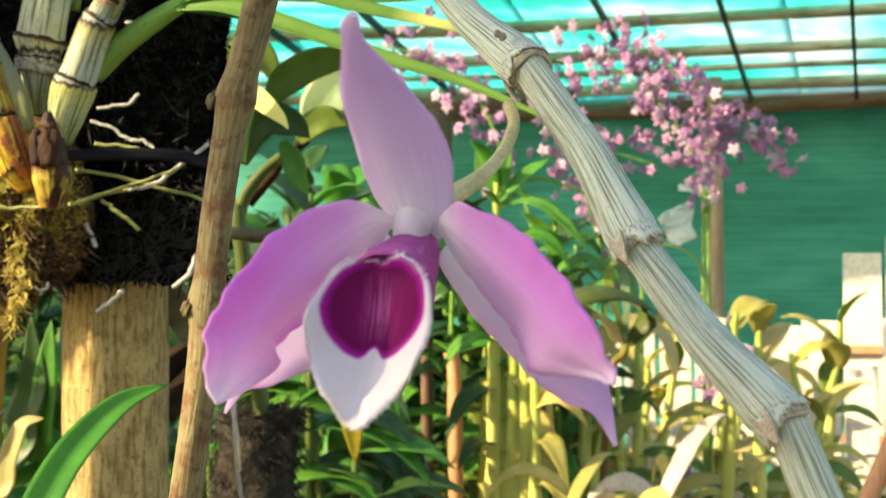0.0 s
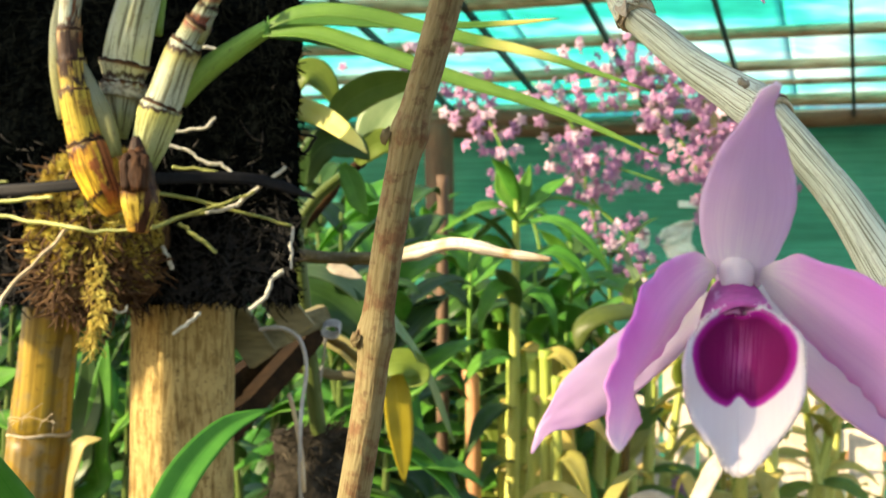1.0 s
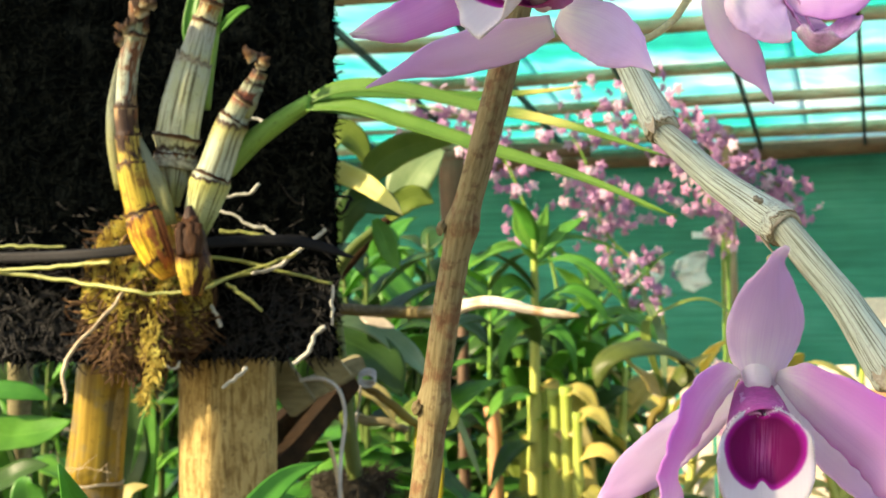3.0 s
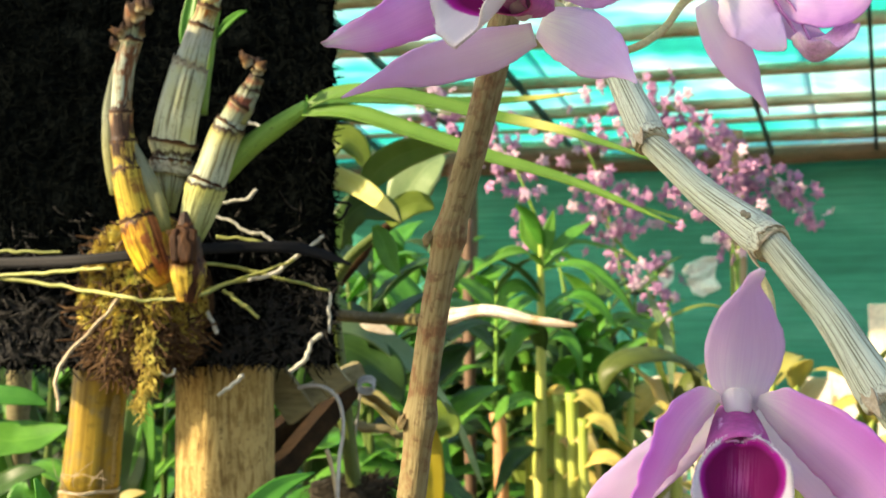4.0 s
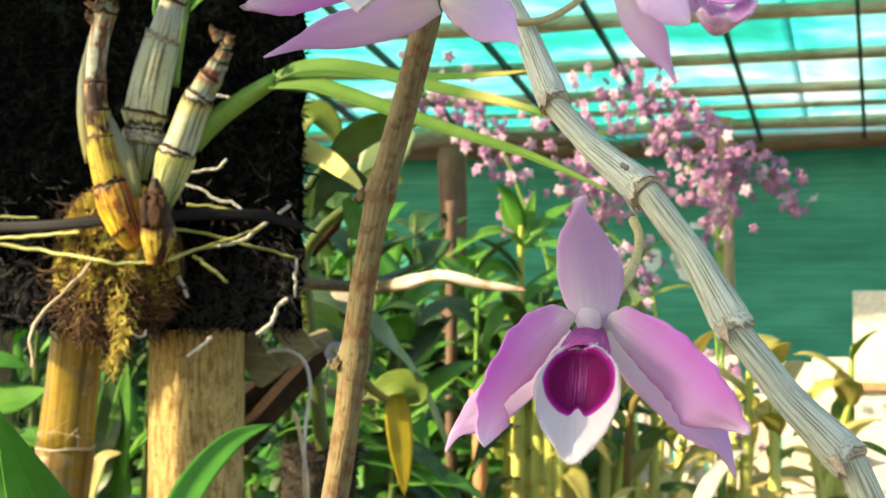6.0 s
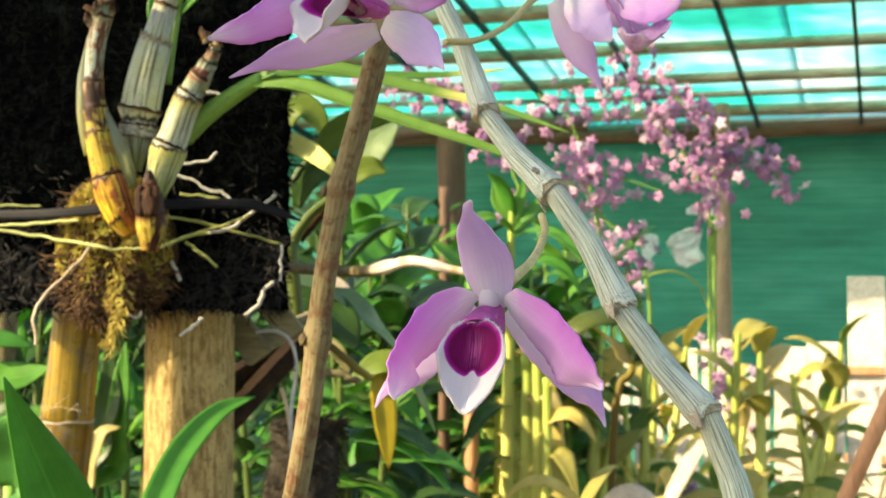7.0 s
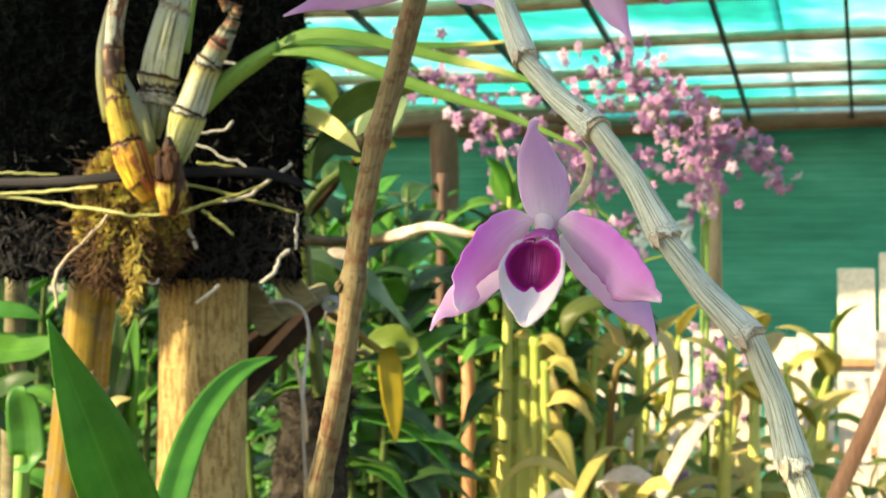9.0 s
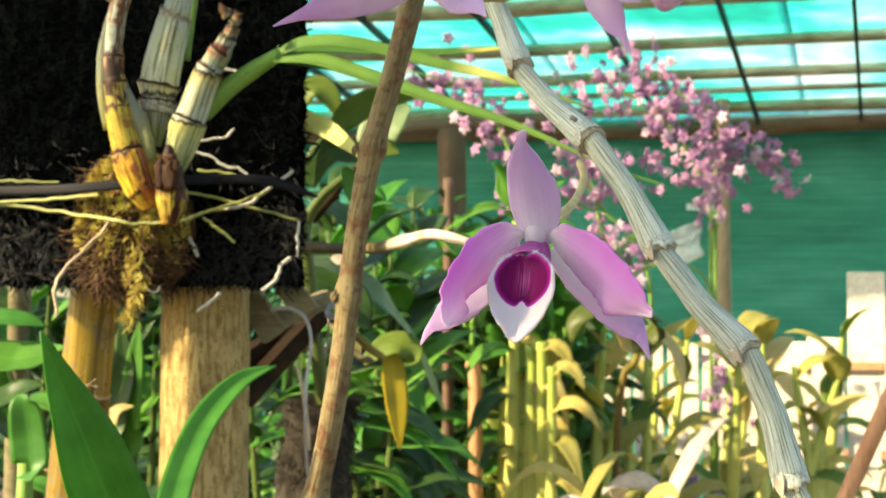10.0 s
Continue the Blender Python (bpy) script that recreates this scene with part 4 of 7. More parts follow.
bulbD = Geo().tube([(-0.1759, 0.6600, 1.4099), (-0.1750, 0.6600, 1.4233), (-0.1755, 0.6600, 1.4367), (-0.1770, 0.6600, 1.4518), (-0.1778, 0.6600, 1.4636)], sheathed((34, 50, 60, 58, 50, 40, 26, 10), (0.45, 0.7), 0.22, seed=4), 28, 60, 9, 0.08, seed=4).make("bulb", SK_D, mounted, "small shrivelled dark brown bulb")
for n, (dx, top, w) in enumerate(((-9, 352, 0.0044), (8, 346, 0.0042), (0, 358, 0.0052), (13, 375, 0.004), (-14, 384, 0.003), (4, 392, 0.005))):
    q = Vector(((-0.1743, 0.6490, 1.4320))) + Vector((dx * px * 2, -0.001 * n, 0))
    e = Vector(((-0.1761, 0.6540, 1.4696)))
    Geo().blade([q, q.lerp(e, 0.5) + Vector((dx * px, -0.002, 0)), Vector((e.x + dx * px * 2.2, e.y - 0.001, q.z + (420 - top) * 0.65 / 1956))], w, (0, -1, 0.1), (0.8, 1, 0.95, 0.8, 0.6, 0.3), 14, 8, cup=-0.5, wave=0.2, crimp=0.5, torn=0.8, th=0.0005, seed=n, edge=0.12).make("torn_sheath", DARK_SHEATH, bulbD)


def sheath(pts, width, mat, parent, up=(0, -1, 0), seed=0, cup=-0.5, prof=(0.8, 1, 1, 0.9, 0.6, 0.2)):
    return Geo().blade(pts, width, up, prof, 16, 8, cup=cup, wave=0.12, th=0.0006, seed=seed).make("sheath", mat, parent)


SHEATH = banded("papery sheath", [(0.0, (0.16, 0.17, 0.05)), (0.3, (0.2, 0.21, 0.09)), (0.6, (0.17, 0.2, 0.14)), (1.0, (0.14, 0.16, 0.11))], 24, 0.6)
sheath([(-0.1916, 0.6650, 1.4525), (-0.1980, 0.6650, 1.4730), (-0.2059, 0.6650, 1.4920), (-0.2131, 0.6650, 1.5111)], 0.0055, SHEATH, bulbA, seed=1)
sheath([(-0.2267, 0.6800, 1.4771), (-0.2314, 0.6800, 1.5053), (-0.2322, 0.6800, 1.5301), (-0.2280, 0.6800, 1.5585)], 0.004, SHEATH, bulbA, seed=2)
sheath([(-0.1455, 0.6680, 1.5173), (-0.1421, 0.6680, 1.5241), (-0.1394, 0.6680, 1.5293), (-0.1363, 0.6680, 1.5333)], 0.0025, SHEATH, bulbC, seed=4)
# ragged dark collars at the cut tops
for b, spot, k in ((bulbA, ((-0.2063, 0.6550, 1.5828)), 7), (bulbA, ((-0.2109, 0.6600, 1.5670)), 5), (bulbC, ((-0.1357, 0.6650, 1.5475)), 4)):
    rr = random.Random(k)
    for i in range(k):
        p = Vector(spot) + Vector((rr.gauss(0, 0.003), rr.gauss(0, 0.0015), rr.gauss(0, 0.003)))
        e = p + Vector((rr.gauss(0, 0.0035), rr.gauss(-0.001, 0.001), rr.uniform(0.005, 0.011)))
        Geo().blade([p, p.lerp(e, 0.5) + Vector((0, -0.001, 0)), e], 0.0036, (rr.gauss(0, 0.4), -1, 0), (0.8, 1, 0.8, 0.6, 0.3), 10, 6, cup=-0.4, wave=0.2, crimp=0.5, torn=0.7, th=0.0004, seed=i, edge=0.14).make("torn_sheath", EDGE, b)

shoot = Geo().tube([(-0.1622, 0.6850, 1.4891), (-0.1453, 0.6850, 1.5054), (-0.1260, 0.6850, 1.5192), (-0.1084, 0.6850, 1.5302)], [p * px for p in (44, 42, 36, 28)], 14, 20).make("shoot", STEM_GREEN, mounted, "green leafy shoot")
LP = (0.55, 0.85, 1, 1, 0.98, 0.94, 0.88, 0.78, 0.65, 0.48, 0.27, 0.02)
Geo().blade([(-0.1102, 0.6850, 1.5288), (-0.0881, 0.6788, 1.5347), (-0.0562, 0.6725, 1.5327), (-0.0016, 0.6663, 1.5183), (0.0480, 0.6600, 1.5061), (0.1050, 0.6400, 1.4835)], 0.0070, (0, -0.7, 0.7), LP, 34, 6, fold=0.5, th=0.0009).make("leaf", LEAF_TIP, shoot)
Geo().blade([(-0.1092, 0.6800, 1.5242), (-0.0803, 0.6725, 1.5211), (-0.0454, 0.6650, 1.5087), (-0.0016, 0.6575, 1.4925), (0.0535, 0.6500, 1.4740), (0.1080, 0.6370, 1.4488)], 0.0070, (0, -0.7, 0.7), LP, 34, 6, fold=0.6, th=0.0009).make("leaf", LEAF_LIME, shoot)
Geo().blade([(-0.1111, 0.7000, 1.5319), (-0.0848, 0.7040, 1.5366), (-0.0420, 0.7080, 1.5355), (0.0009, 0.7120, 1.5355), (0.0333, 0.7160, 1.5383), (0.0612, 0.7200, 1.5426)], 0.0046, (0, -0.7, 0.7), LP, 30, 6, fold=0.5, th=0.0009).make("leaf", LEAF_TIPPED, shoot, "slim strap leaf with a yellow tip")
Geo().blade([(-0.1093, 0.6900, 1.5262), (-0.0828, 0.6900, 1.5229), (-0.0582, 0.6900, 1.5164), (-0.0320, 0.6900, 1.5071)], 0.0046, (0, -0.7, 0.7), LP, 20, 6, fold=0.5, th=0.0009).make("leaf", LEAF_LIME, shoot)
Geo().blade([(-0.1099, 0.6800, 1.5225), (-0.1085, 0.6800, 1.5277), (-0.1079, 0.6800, 1.5361)], 0.0012, (0, -1, 0), LP, 8, 4, th=0.0006).make("leaf", LEAF, shoot)
Geo().blade([(-0.1887, 0.7000, 1.5700), (-0.1878, 0.7000, 1.5883), (-0.1844, 0.7000, 1.6067), (-0.1827, 0.7000, 1.6252)], 0.0045, (0, -1, 0.2), LP, 16, 6, fold=0.4, th=0.0008).make("leaf", LEAF, bulbB)
Geo().blade([(-0.1694, 0.7000, 1.5798), (-0.1622, 0.7000, 1.5877), (-0.1549, 0.7000, 1.5934), (-0.1495, 0.7000, 1.5958)], 0.003, (0, -1, 0.4), (0.5, 0.9, 1, 0.8, 0.5, 0.03), 14, 6, fold=0.4, th=0.0008).make("leaf", LEAF, bulbB)
Geo().tube([(-0.1781, 0.7000, 1.5296), (-0.1754, 0.7000, 1.5550), (-0.1720, 0.7000, 1.5806), (-0.1696, 0.7000, 1.5989)], 0.003, 10, 14).make("shoot", STEM_GREEN, bulbB)

RW = 0.0014
strand("root", [(-0.2296, 0.7000, 1.4160), (-0.2307, 0.6800, 1.4049), (-0.2387, 0.6650, 1.3905), (-0.2465, 0.6575, 1.3799), (-0.2499, 0.6500, 1.3669), (-0.2482, 0.6500, 1.3473)], RW, ROOT_TAN, mounted, seed=1)
strand("root", [(-0.1079, 0.7350, 1.4545), (-0.1147, 0.7350, 1.4483), (-0.1266, 0.7350, 1.4399), (-0.1416, 0.7350, 1.4300), (-0.1566, 0.7350, 1.4264)], RW, ROOT_WHITE, mounted, seed=2)
strand("root", [(-0.1573, 0.7380, 1.4273), (-0.1743, 0.7380, 1.4238), (-0.1913, 0.7380, 1.4183), (-0.2103, 0.7380, 1.4166)], 0.0014, ROOT_GREEN, mounted, seed=3)
strand("root", [(-0.1764, 0.7000, 1.4354), (-0.1642, 0.7350, 1.4347), (-0.1351, 0.7400, 1.4272), (-0.1050, 0.7450, 1.4185)], 0.0014, ROOT_GREEN, mounted, seed=4)
strand("root", [(-0.1819, 0.7050, 1.4151), (-0.1629, 0.7300, 1.4262), (-0.1368, 0.7300, 1.4341), (-0.1257, 0.7300, 1.4395)], 0.0014, ROOT_GREEN, mounted, seed=5)
strand("root", [(-0.3398, 0.7420, 1.4485), (-0.3124, 0.7420, 1.4474), (-0.2844, 0.7420, 1.4467)], 0.0013, ROOT_GREEN, mounted, seed=6)
strand("root", [(-0.3413, 0.7380, 1.4307), (-0.2965, 0.7240, 1.4317), (-0.2644, 0.7100, 1.4327), (-0.2356, 0.6900, 1.4326)], 0.0014, ROOT_GREEN, mounted, seed=7)
strand("root", [(-0.3433, 0.7420, 1.4313), (-0.3071, 0.7310, 1.4277), (-0.2719, 0.7200, 1.4220), (-0.2257, 0.6900, 1.4149), (-0.2080, 0.6875, 1.4122), (-0.1780, 0.6850, 1.4143)], 0.0015, ROOT_GREEN, mounted, seed=8)
strand("root", [(-0.1803, 0.7350, 1.4686), (-0.1682, 0.7350, 1.4654), (-0.1568, 0.7350, 1.4578), (-0.1474, 0.7350, 1.4561), (-0.1394, 0.7350, 1.4504)], 0.0015, ROOT_WHITE, mounted, seed=9)
strand("root", [(-0.1776, 0.7350, 1.4554), (-0.1568, 0.7350, 1.4525), (-0.1267, 0.7350, 1.4477)], 0.0013, ROOT_GREEN, mounted, seed=10)
strand("root", [(-0.1779, 0.7400, 1.4774), (-0.1658, 0.7400, 1.4795), (-0.1581, 0.7400, 1.4802), (-0.1532, 0.7400, 1.4862)], 0.0014, ROOT_WHITE, mounted, seed=11)
strand("root", [(-0.1843, 0.7380, 1.4059), (-0.1816, 0.7380, 1.3996), (-0.1785, 0.7380, 1.3914)], 0.0018, ROOT_WHITE, mounted, seed=12)
strand("root", [(-0.1083, 0.7380, 1.3905), (-0.1151, 0.7380, 1.3854), (-0.1195, 0.7380, 1.3751), (-0.1299, 0.7380, 1.3656)], 0.0017, ROOT_WHITE, mounted, seed=13)
strand("root", [(-0.1599, 0.7350, 1.3644), (-0.1655, 0.7350, 1.3589), (-0.1766, 0.7350, 1.3513)], 0.0015, ROOT_WHITE, mounted, seed=14)
strand("root", [(-0.1735, 0.7350, 1.4199), (-0.1621, 0.7350, 1.4116), (-0.1497, 0.7350, 1.4019)], 0.0015, ROOT_GREEN, mounted, seed=15)
strand("root", [(-0.1604, 0.7400, 1.5312), (-0.1539, 0.7400, 1.5300), (-0.1478, 0.7400, 1.5279)], 0.0013, ROOT_WHITE, mounted, seed=16)
strand("root", [(-0.1031, 0.7420, 1.4176), (-0.1042, 0.7420, 1.4065), (-0.1045, 0.7420, 1.3916)], 0.0012, ROOT_WHITE, mounted, seed=17)
strand("root", [(-0.2096, 0.7200, 1.3669), (-0.2040, 0.7200, 1.3644), (-0.2004, 0.7200, 1.3687)], 0.0008, ROOT_WHITE, mounted, seed=18)

strap = Geo()
tp = curve([(-0.3514, 0.7420, 1.4402), (-0.2964, 0.7235, 1.4391), (-0.2515, 0.7050, 1.4391), (-0.1988, 0.7000, 1.4431), (-0.1606, 0.7200, 1.4468), (-0.1326, 0.7275, 1.4471), (-0.1117, 0.7350, 1.4438), (-0.0892, 0.7400, 1.4357)], 40)
strap.sheet([[Vector(p) + Vector((0, 0, -w * (1 if i < 36 else (40 - i) / 4 * 0.8 + 0.2))) for w in (-0.0036, -0.0012, 0.0012, 0.0036)] for i, p in enumerate(tp)], 0.0012)
tagged(strap.make("cable_tie", TIE), "black nylon cable tie round the slab", "cable tie")

# ---- stake ----
LOW, HIGH = Vector(((-0.0342, 0.3980, 1.2685))), Vector(((-0.0139, 0.3760, 1.3794)))
foot = LOW + (LOW - HIGH) * (LOW.z / (HIGH.z - LOW.z))
stake = thing("stake", foot, "dry brown wooden stake with rough bark nodes", "stake")
SP = [foot] + [foot.lerp(LOW, k) for k in (0.3, 0.6, 0.85, 0.95)] + [LOW, (-0.0269, 0.3910, 1.2994), (-0.0196, 0.3840, 1.3387), (-0.0139, 0.3760, 1.3794), (-0.0071, 0.3700, 1.4168), (0.0005, 0.3660, 1.4444), (0.0082, 0.3620, 1.4716), (0.0161, 0.3580, 1.5031), (0.0273, 0.3520, 1.5517)]
g = Geo()
dense = curve(SP, 160)
rad = []
nodes = [(-0.0096, 0.3700, 1.4225), (-0.0194, 0.3800, 1.3625), (-0.0333, 0.4000, 1.2741)]
for i, p in enumerate(dense):
    r = 0.0049
    for n in nodes:
        d = abs(p[2] - n[2])
        r += 0.0014 * math.exp(-(d / 0.0045) ** 2)
    rad.append(r)
g.tube(dense, rad, 18, 320, amp=0.05, seed=3)
g.make("stick", STAKE, stake)
for n in nodes:
    for k in (-1,):
        a = Vector(n) + Vector((k * 0.0022, -0.0018, 0.001 * k))
        Geo().tube([a, a + Vector((k * 0.0022, -0.0005, 0.0008))], [0.003, 0.0026, 0.0014], 8, 6, amp=0.15, seed=k + 3).make("bud_scar", STAKE, stake)

# ---- hanging cane with flowers ----
hanging = thing("hanging_orchid", (-0.12, 0.775, 1.655), "leafless pale orchid cane with hanging purple flowers", "orchid")
NODES = [(-0.12, 0.775, 1.655), (-0.075, 0.70, 1.70), (-0.02, 0.55, 1.675), (0.015, 0.43, 1.575), (0.0345, 0.3500, 1.4960), (0.0541, 0.3150, 1.4430), (0.0765, 0.2713, 1.4111), (0.0956, 0.2529, 1.3747), (0.1170, 0.2334, 1.3454), (0.1268, 0.2252, 1.3100), (0.1352, 0.2210, 1.2915), (0.1412, 0.2210, 1.2710)]
for i, (a, b) in enumerate(zip(NODES, NODES[1:])):
    a, b = Vector(a), Vector(b)
    d = (b - a).normalized()
    side = d.cross(Vector((0, -1, 0))).normalized()
    mid = (a + b) / 2 + side * 0.0012 * (1 if i % 2 else -1)
    k = 1.0 if i > 3 else 0.9
    inter = Geo().tube([a - d * 0.001, a.lerp(mid, 0.5), mid, mid.lerp(b, 0.55), b], [r * k for r in (0.0034, 0.0036, 0.0037, 0.0037, 0.0039, 0.0041, 0.0045, 0.005, 0.0046)], 64, 40, 22, 0.034, seed=i).make("internode", WHITE_CANE, hanging)
    s = d.orthogonal().normalized()
    w = d.cross(s)
    torn_edges(inter, [a, mid, b], [0.0044 * k, 0.0046 * k], (0.97,), i * 2.3, CANE_EDGE, 0.75)
    P = [b + d * 0.0004 * math.sin(3 * q) + (s * math.cos(q) + w * math.sin(q)) * 0.0041 * k for q in np.linspace(0, 6.28, 17)]
    Geo().tube(P, [0.0003, 0.00045, 0.0003, 0.0005, 0.0003], 6, 32).make("node_ring", RING, inter)
    g = Geo()
    q = b + s * 0.004 - d * 0.001
    g.blade([q - d * 0.003, q + s * 0.0012, q + d * 0.004 + s * 0.0022], 0.0018, s, (0.8, 1, 0.7, 0.05), 6, 4, cup=0.3, th=0.0003)
    g.make("dry_bract", RING, inter)
sp = Vector(((0.0705, 0.2720, 1.4187)))
scar = Geo().tube([sp + Vector((-0.0014, -0.0003, 0.0006)), sp + Vector((-0.0003, -0.0007, 0.0)), sp + Vector((0.0009, -0.0003, -0.0006))], [0.0004, 0.0009, 0.0006, 0.0009, 0.0003], 12, 16, 5, 0.4, seed=2)
scar.make("bud_scar", SCAR, hanging, "dark withered bud scar")

PP = (0.3, 0.62, 0.92, 1.0, 0.95, 0.78, 0.5, 0.06)
SP_ = (0.5, 0.78, 0.97, 1.0, 0.9, 0.66, 0.34, 0.16, 0.03)


RIM = []


def lip_shape(c, right, down, ahead, half, up_len, down_len, depth):
    """Heart-shaped cup: rim drawn out below into a point, fringed margin, hollow throat."""
    right, down, ahead = (Vector(v).normalized() for v in (right, down, ahead))
    nr, nt = 12, 72
    G, uvs = [], []
    rr = random.Random(4)
    for i in range(nr + 1):
        r = i / nr
        row = []
        for j in range(nt + 1):
            th = 2 * math.pi * j / nt
            x, y = math.sin(th), math.cos(th)
            # y > 0: downwards, towards the point
            ox = x * half * (1.0 if y < 0 else (1 - 0.06 * max(0, y) ** 2))
            oy = y * (down_len if y > 0 else up_len)
            if y > 0:
                ox *= 1 - 0.16 * y ** 3
                oy *= 1 + 0.12 * max(0, y - 0.85) / 0.15
            else:
                oy *= 1 - 0.2 * math.exp(-(x / 0.2) ** 2)
            k = r * (1 + (0.014 * rr.uniform(-1, 1) if i == nr else 0))
            h = depth * (r ** 1.7 - 1) - depth * 0.7 * max(0, -y) ** 2 * r ** 2 - depth * 0.2 * max(0, y) ** 2 * r ** 3
            h += 0.0009 * math.sin(7 * th) * r ** 4
            row.append(c + right * ox * k + down * oy * k + ahead * h)
            uvs.append((0.5 + 0.5 * ox * k / half, (oy * k + up_len) / (up_len + down_len)))
        G.append(row)
    RIM[:] = [(p, (p - c).normalized(), ahead) for p in G[-1]]
    return Geo().sheet(G, 0.0005, uvs, [(u, 0.97) for u, v in uvs])


def flower(name, c, lip, label, ped, tube=True, lip_mat=None):
    """One bloom: column, five petals and sepals, lip, stalk."""
    c = Vector(c)
    fr, up_ = lip["ahead"], -Vector(lip["down"])
    a = c + Vector(fr) * 0.003
    core = Geo().tube([c + up_ * 0.004 - Vector(fr) * 0.003, c + up_ * 0.002 + Vector(fr) * 0.0005, c + Vector(fr) * 0.0042 - up_ * 0.0015, a + Vector(fr) * 0.0034 - up_ * 0.005], [0.0028, 0.0036, 0.0037, 0.0034, 0.0026], 18, 16, flat=0.78)
    ob = new(name, core.mesh("column", COLUMN, c))
    ob.parent = hanging
    ob.location = c - ORIGIN[hanging]
    ORIGIN[ob] = c
    tagged(ob, label)
    lip_shape(**lip).make("lip", lip_mat or LIP, ob, "white lip with a dark maroon throat" if tube else "pink lip spotted white")
    hair = Geo()
    hr = random.Random(8)
    for p, out, front in RIM:
        for k in range(5):
            q = p + out.orthogonal() * hr.gauss(0, 0.0003) + out.cross(out.orthogonal()) * hr.gauss(0, 0.0003)
            hair.tube([q - out * 0.0003, q + out * hr.uniform(0.00005, 0.00022) + front * hr.gauss(0, 0.0001)], [0.00008, 0.00004], 4, 2, closed=False)
    tagged(hair.make("lip_hairs", COLUMN if tube else LIP_SPOTTED, ob, "fine white hairs on the lip's rim"), kind="stuff")
    lc, rt, dn, ah = (Vector(lip[k]) for k in ("c", "right", "down", "ahead"))
    if tube:
        # funnel of the lip, from the column to the back of the rim
        rows = []
        for i in range(11):
            f = i / 10
            mid = (c + dn * 0.0035 - ah * 0.002).lerp(lc - ah * lip["depth"] * 0.5 - dn * 0.0008, f)
            wide, tall = 0.0034 + (lip["half"] * 0.86 - 0.0034) * f ** 0.8, 0.003 + (lip["up_len"] * 0.86 - 0.003) * f ** 0.8
            rows.append([mid + rt * wide * math.cos(q) - dn * tall * math.sin(q) * (1 if math.sin(q) > 0 else 0.6) - ah * lip["depth"] * 0.9 * f * max(0, 0.25 - math.sin(q)) + ah * 0.0003 * math.sin(6 * q + i) for q in np.linspace(0, 2 * math.pi, 41)])
        Geo().sheet(rows, 0.0004).make("lip_tube", LIP_BACK, ob, "magenta outer side of the lip's tube")
    crest = Geo()
    rim = lc - dn * lip["up_len"] * 0.86 - ah * lip["depth"] * 0.45
    root = c + ah * 0.005 + dn * 0.0045
    for k in (-1, 1):
        crest.blade([root + rt * 0.0012 * k, root.lerp(rim, 0.5) + rt * 0.0022 * k + ah * 0.0008, rim + rt * 0.0016 * k - ah * 0.0012], 0.0017, ah - dn * 0.3, (0.7, 0.95, 1, 0.9, 0.6), 16, 8, cup=-0.3, crimp=0.5, th=0.0004, seed=k + 5, edge=0.1)
    crest.make("fringe", ANTHER, ob, "magenta fringed throat edge")
    Geo().tube(ped, [0.0013, 0.0012, 0.0012, 0.0014, 0.002], 10, 24).make("pedicel", PEDICEL, ob, "thin cream flower stalk")
    return ob


def petal(bloom, name, pts, w, face, prof, mat, kw):
    """One petal or sepal of a bloom."""
    return Geo().blade(pts, w, face, prof, 52, 18, edge=0.05, **kw).make(name, mat, bloom)


def broad_petal(bloom, upper, lower, seed):
    """A wide petal spanned between its upper and lower margins, pleated from the base and ruffled at the rims."""
    n, m = 56, 22
    U, L = curve(upper, n), curve(lower, n)
    rows = []
    for i in range(n + 1):
        v = i / n
        a, b = U[i], L[i]
        across = b - a
        face = np.cross(across, np.gradient((U + L) / 2, axis=0)[i])
        face /= np.linalg.norm(face) + 1e-12
        if face[1] > 0:
            face = -face
        wide = np.linalg.norm(across)
        row = []
        for j in range(m + 1):
            u = j / m
            e = abs(2 * u - 1)
            bow = 0.10 * wide * (1 - e * e) * math.sin(math.pi * min(1, v * 1.1))
            pleat = 0.00022 * math.sin(u * 13 + seed + 1.5 * v) * math.sin(math.pi * v) ** 0.5
            frill = (0.0009 * noise.noise((v * 7, 3.0 * (u > 0.5), seed)) + 0.0005 * noise.noise((v * 19, 5.0 * (u > 0.5), seed))) * e ** 3
            slip = 0.0007 * e ** 4 * noise.noise((v * 15, 9.0 * (u > 0.5), seed * 3.1))
            row.append(a + across * u + face * (bow + pleat + frill) + across / (wide + 1e-9) * slip * (1 if u > 0.5 else -1))
        rows.append(row)
    return Geo().sheet(rows, 0.0004).make("petal", PETAL_BROAD, bloom)


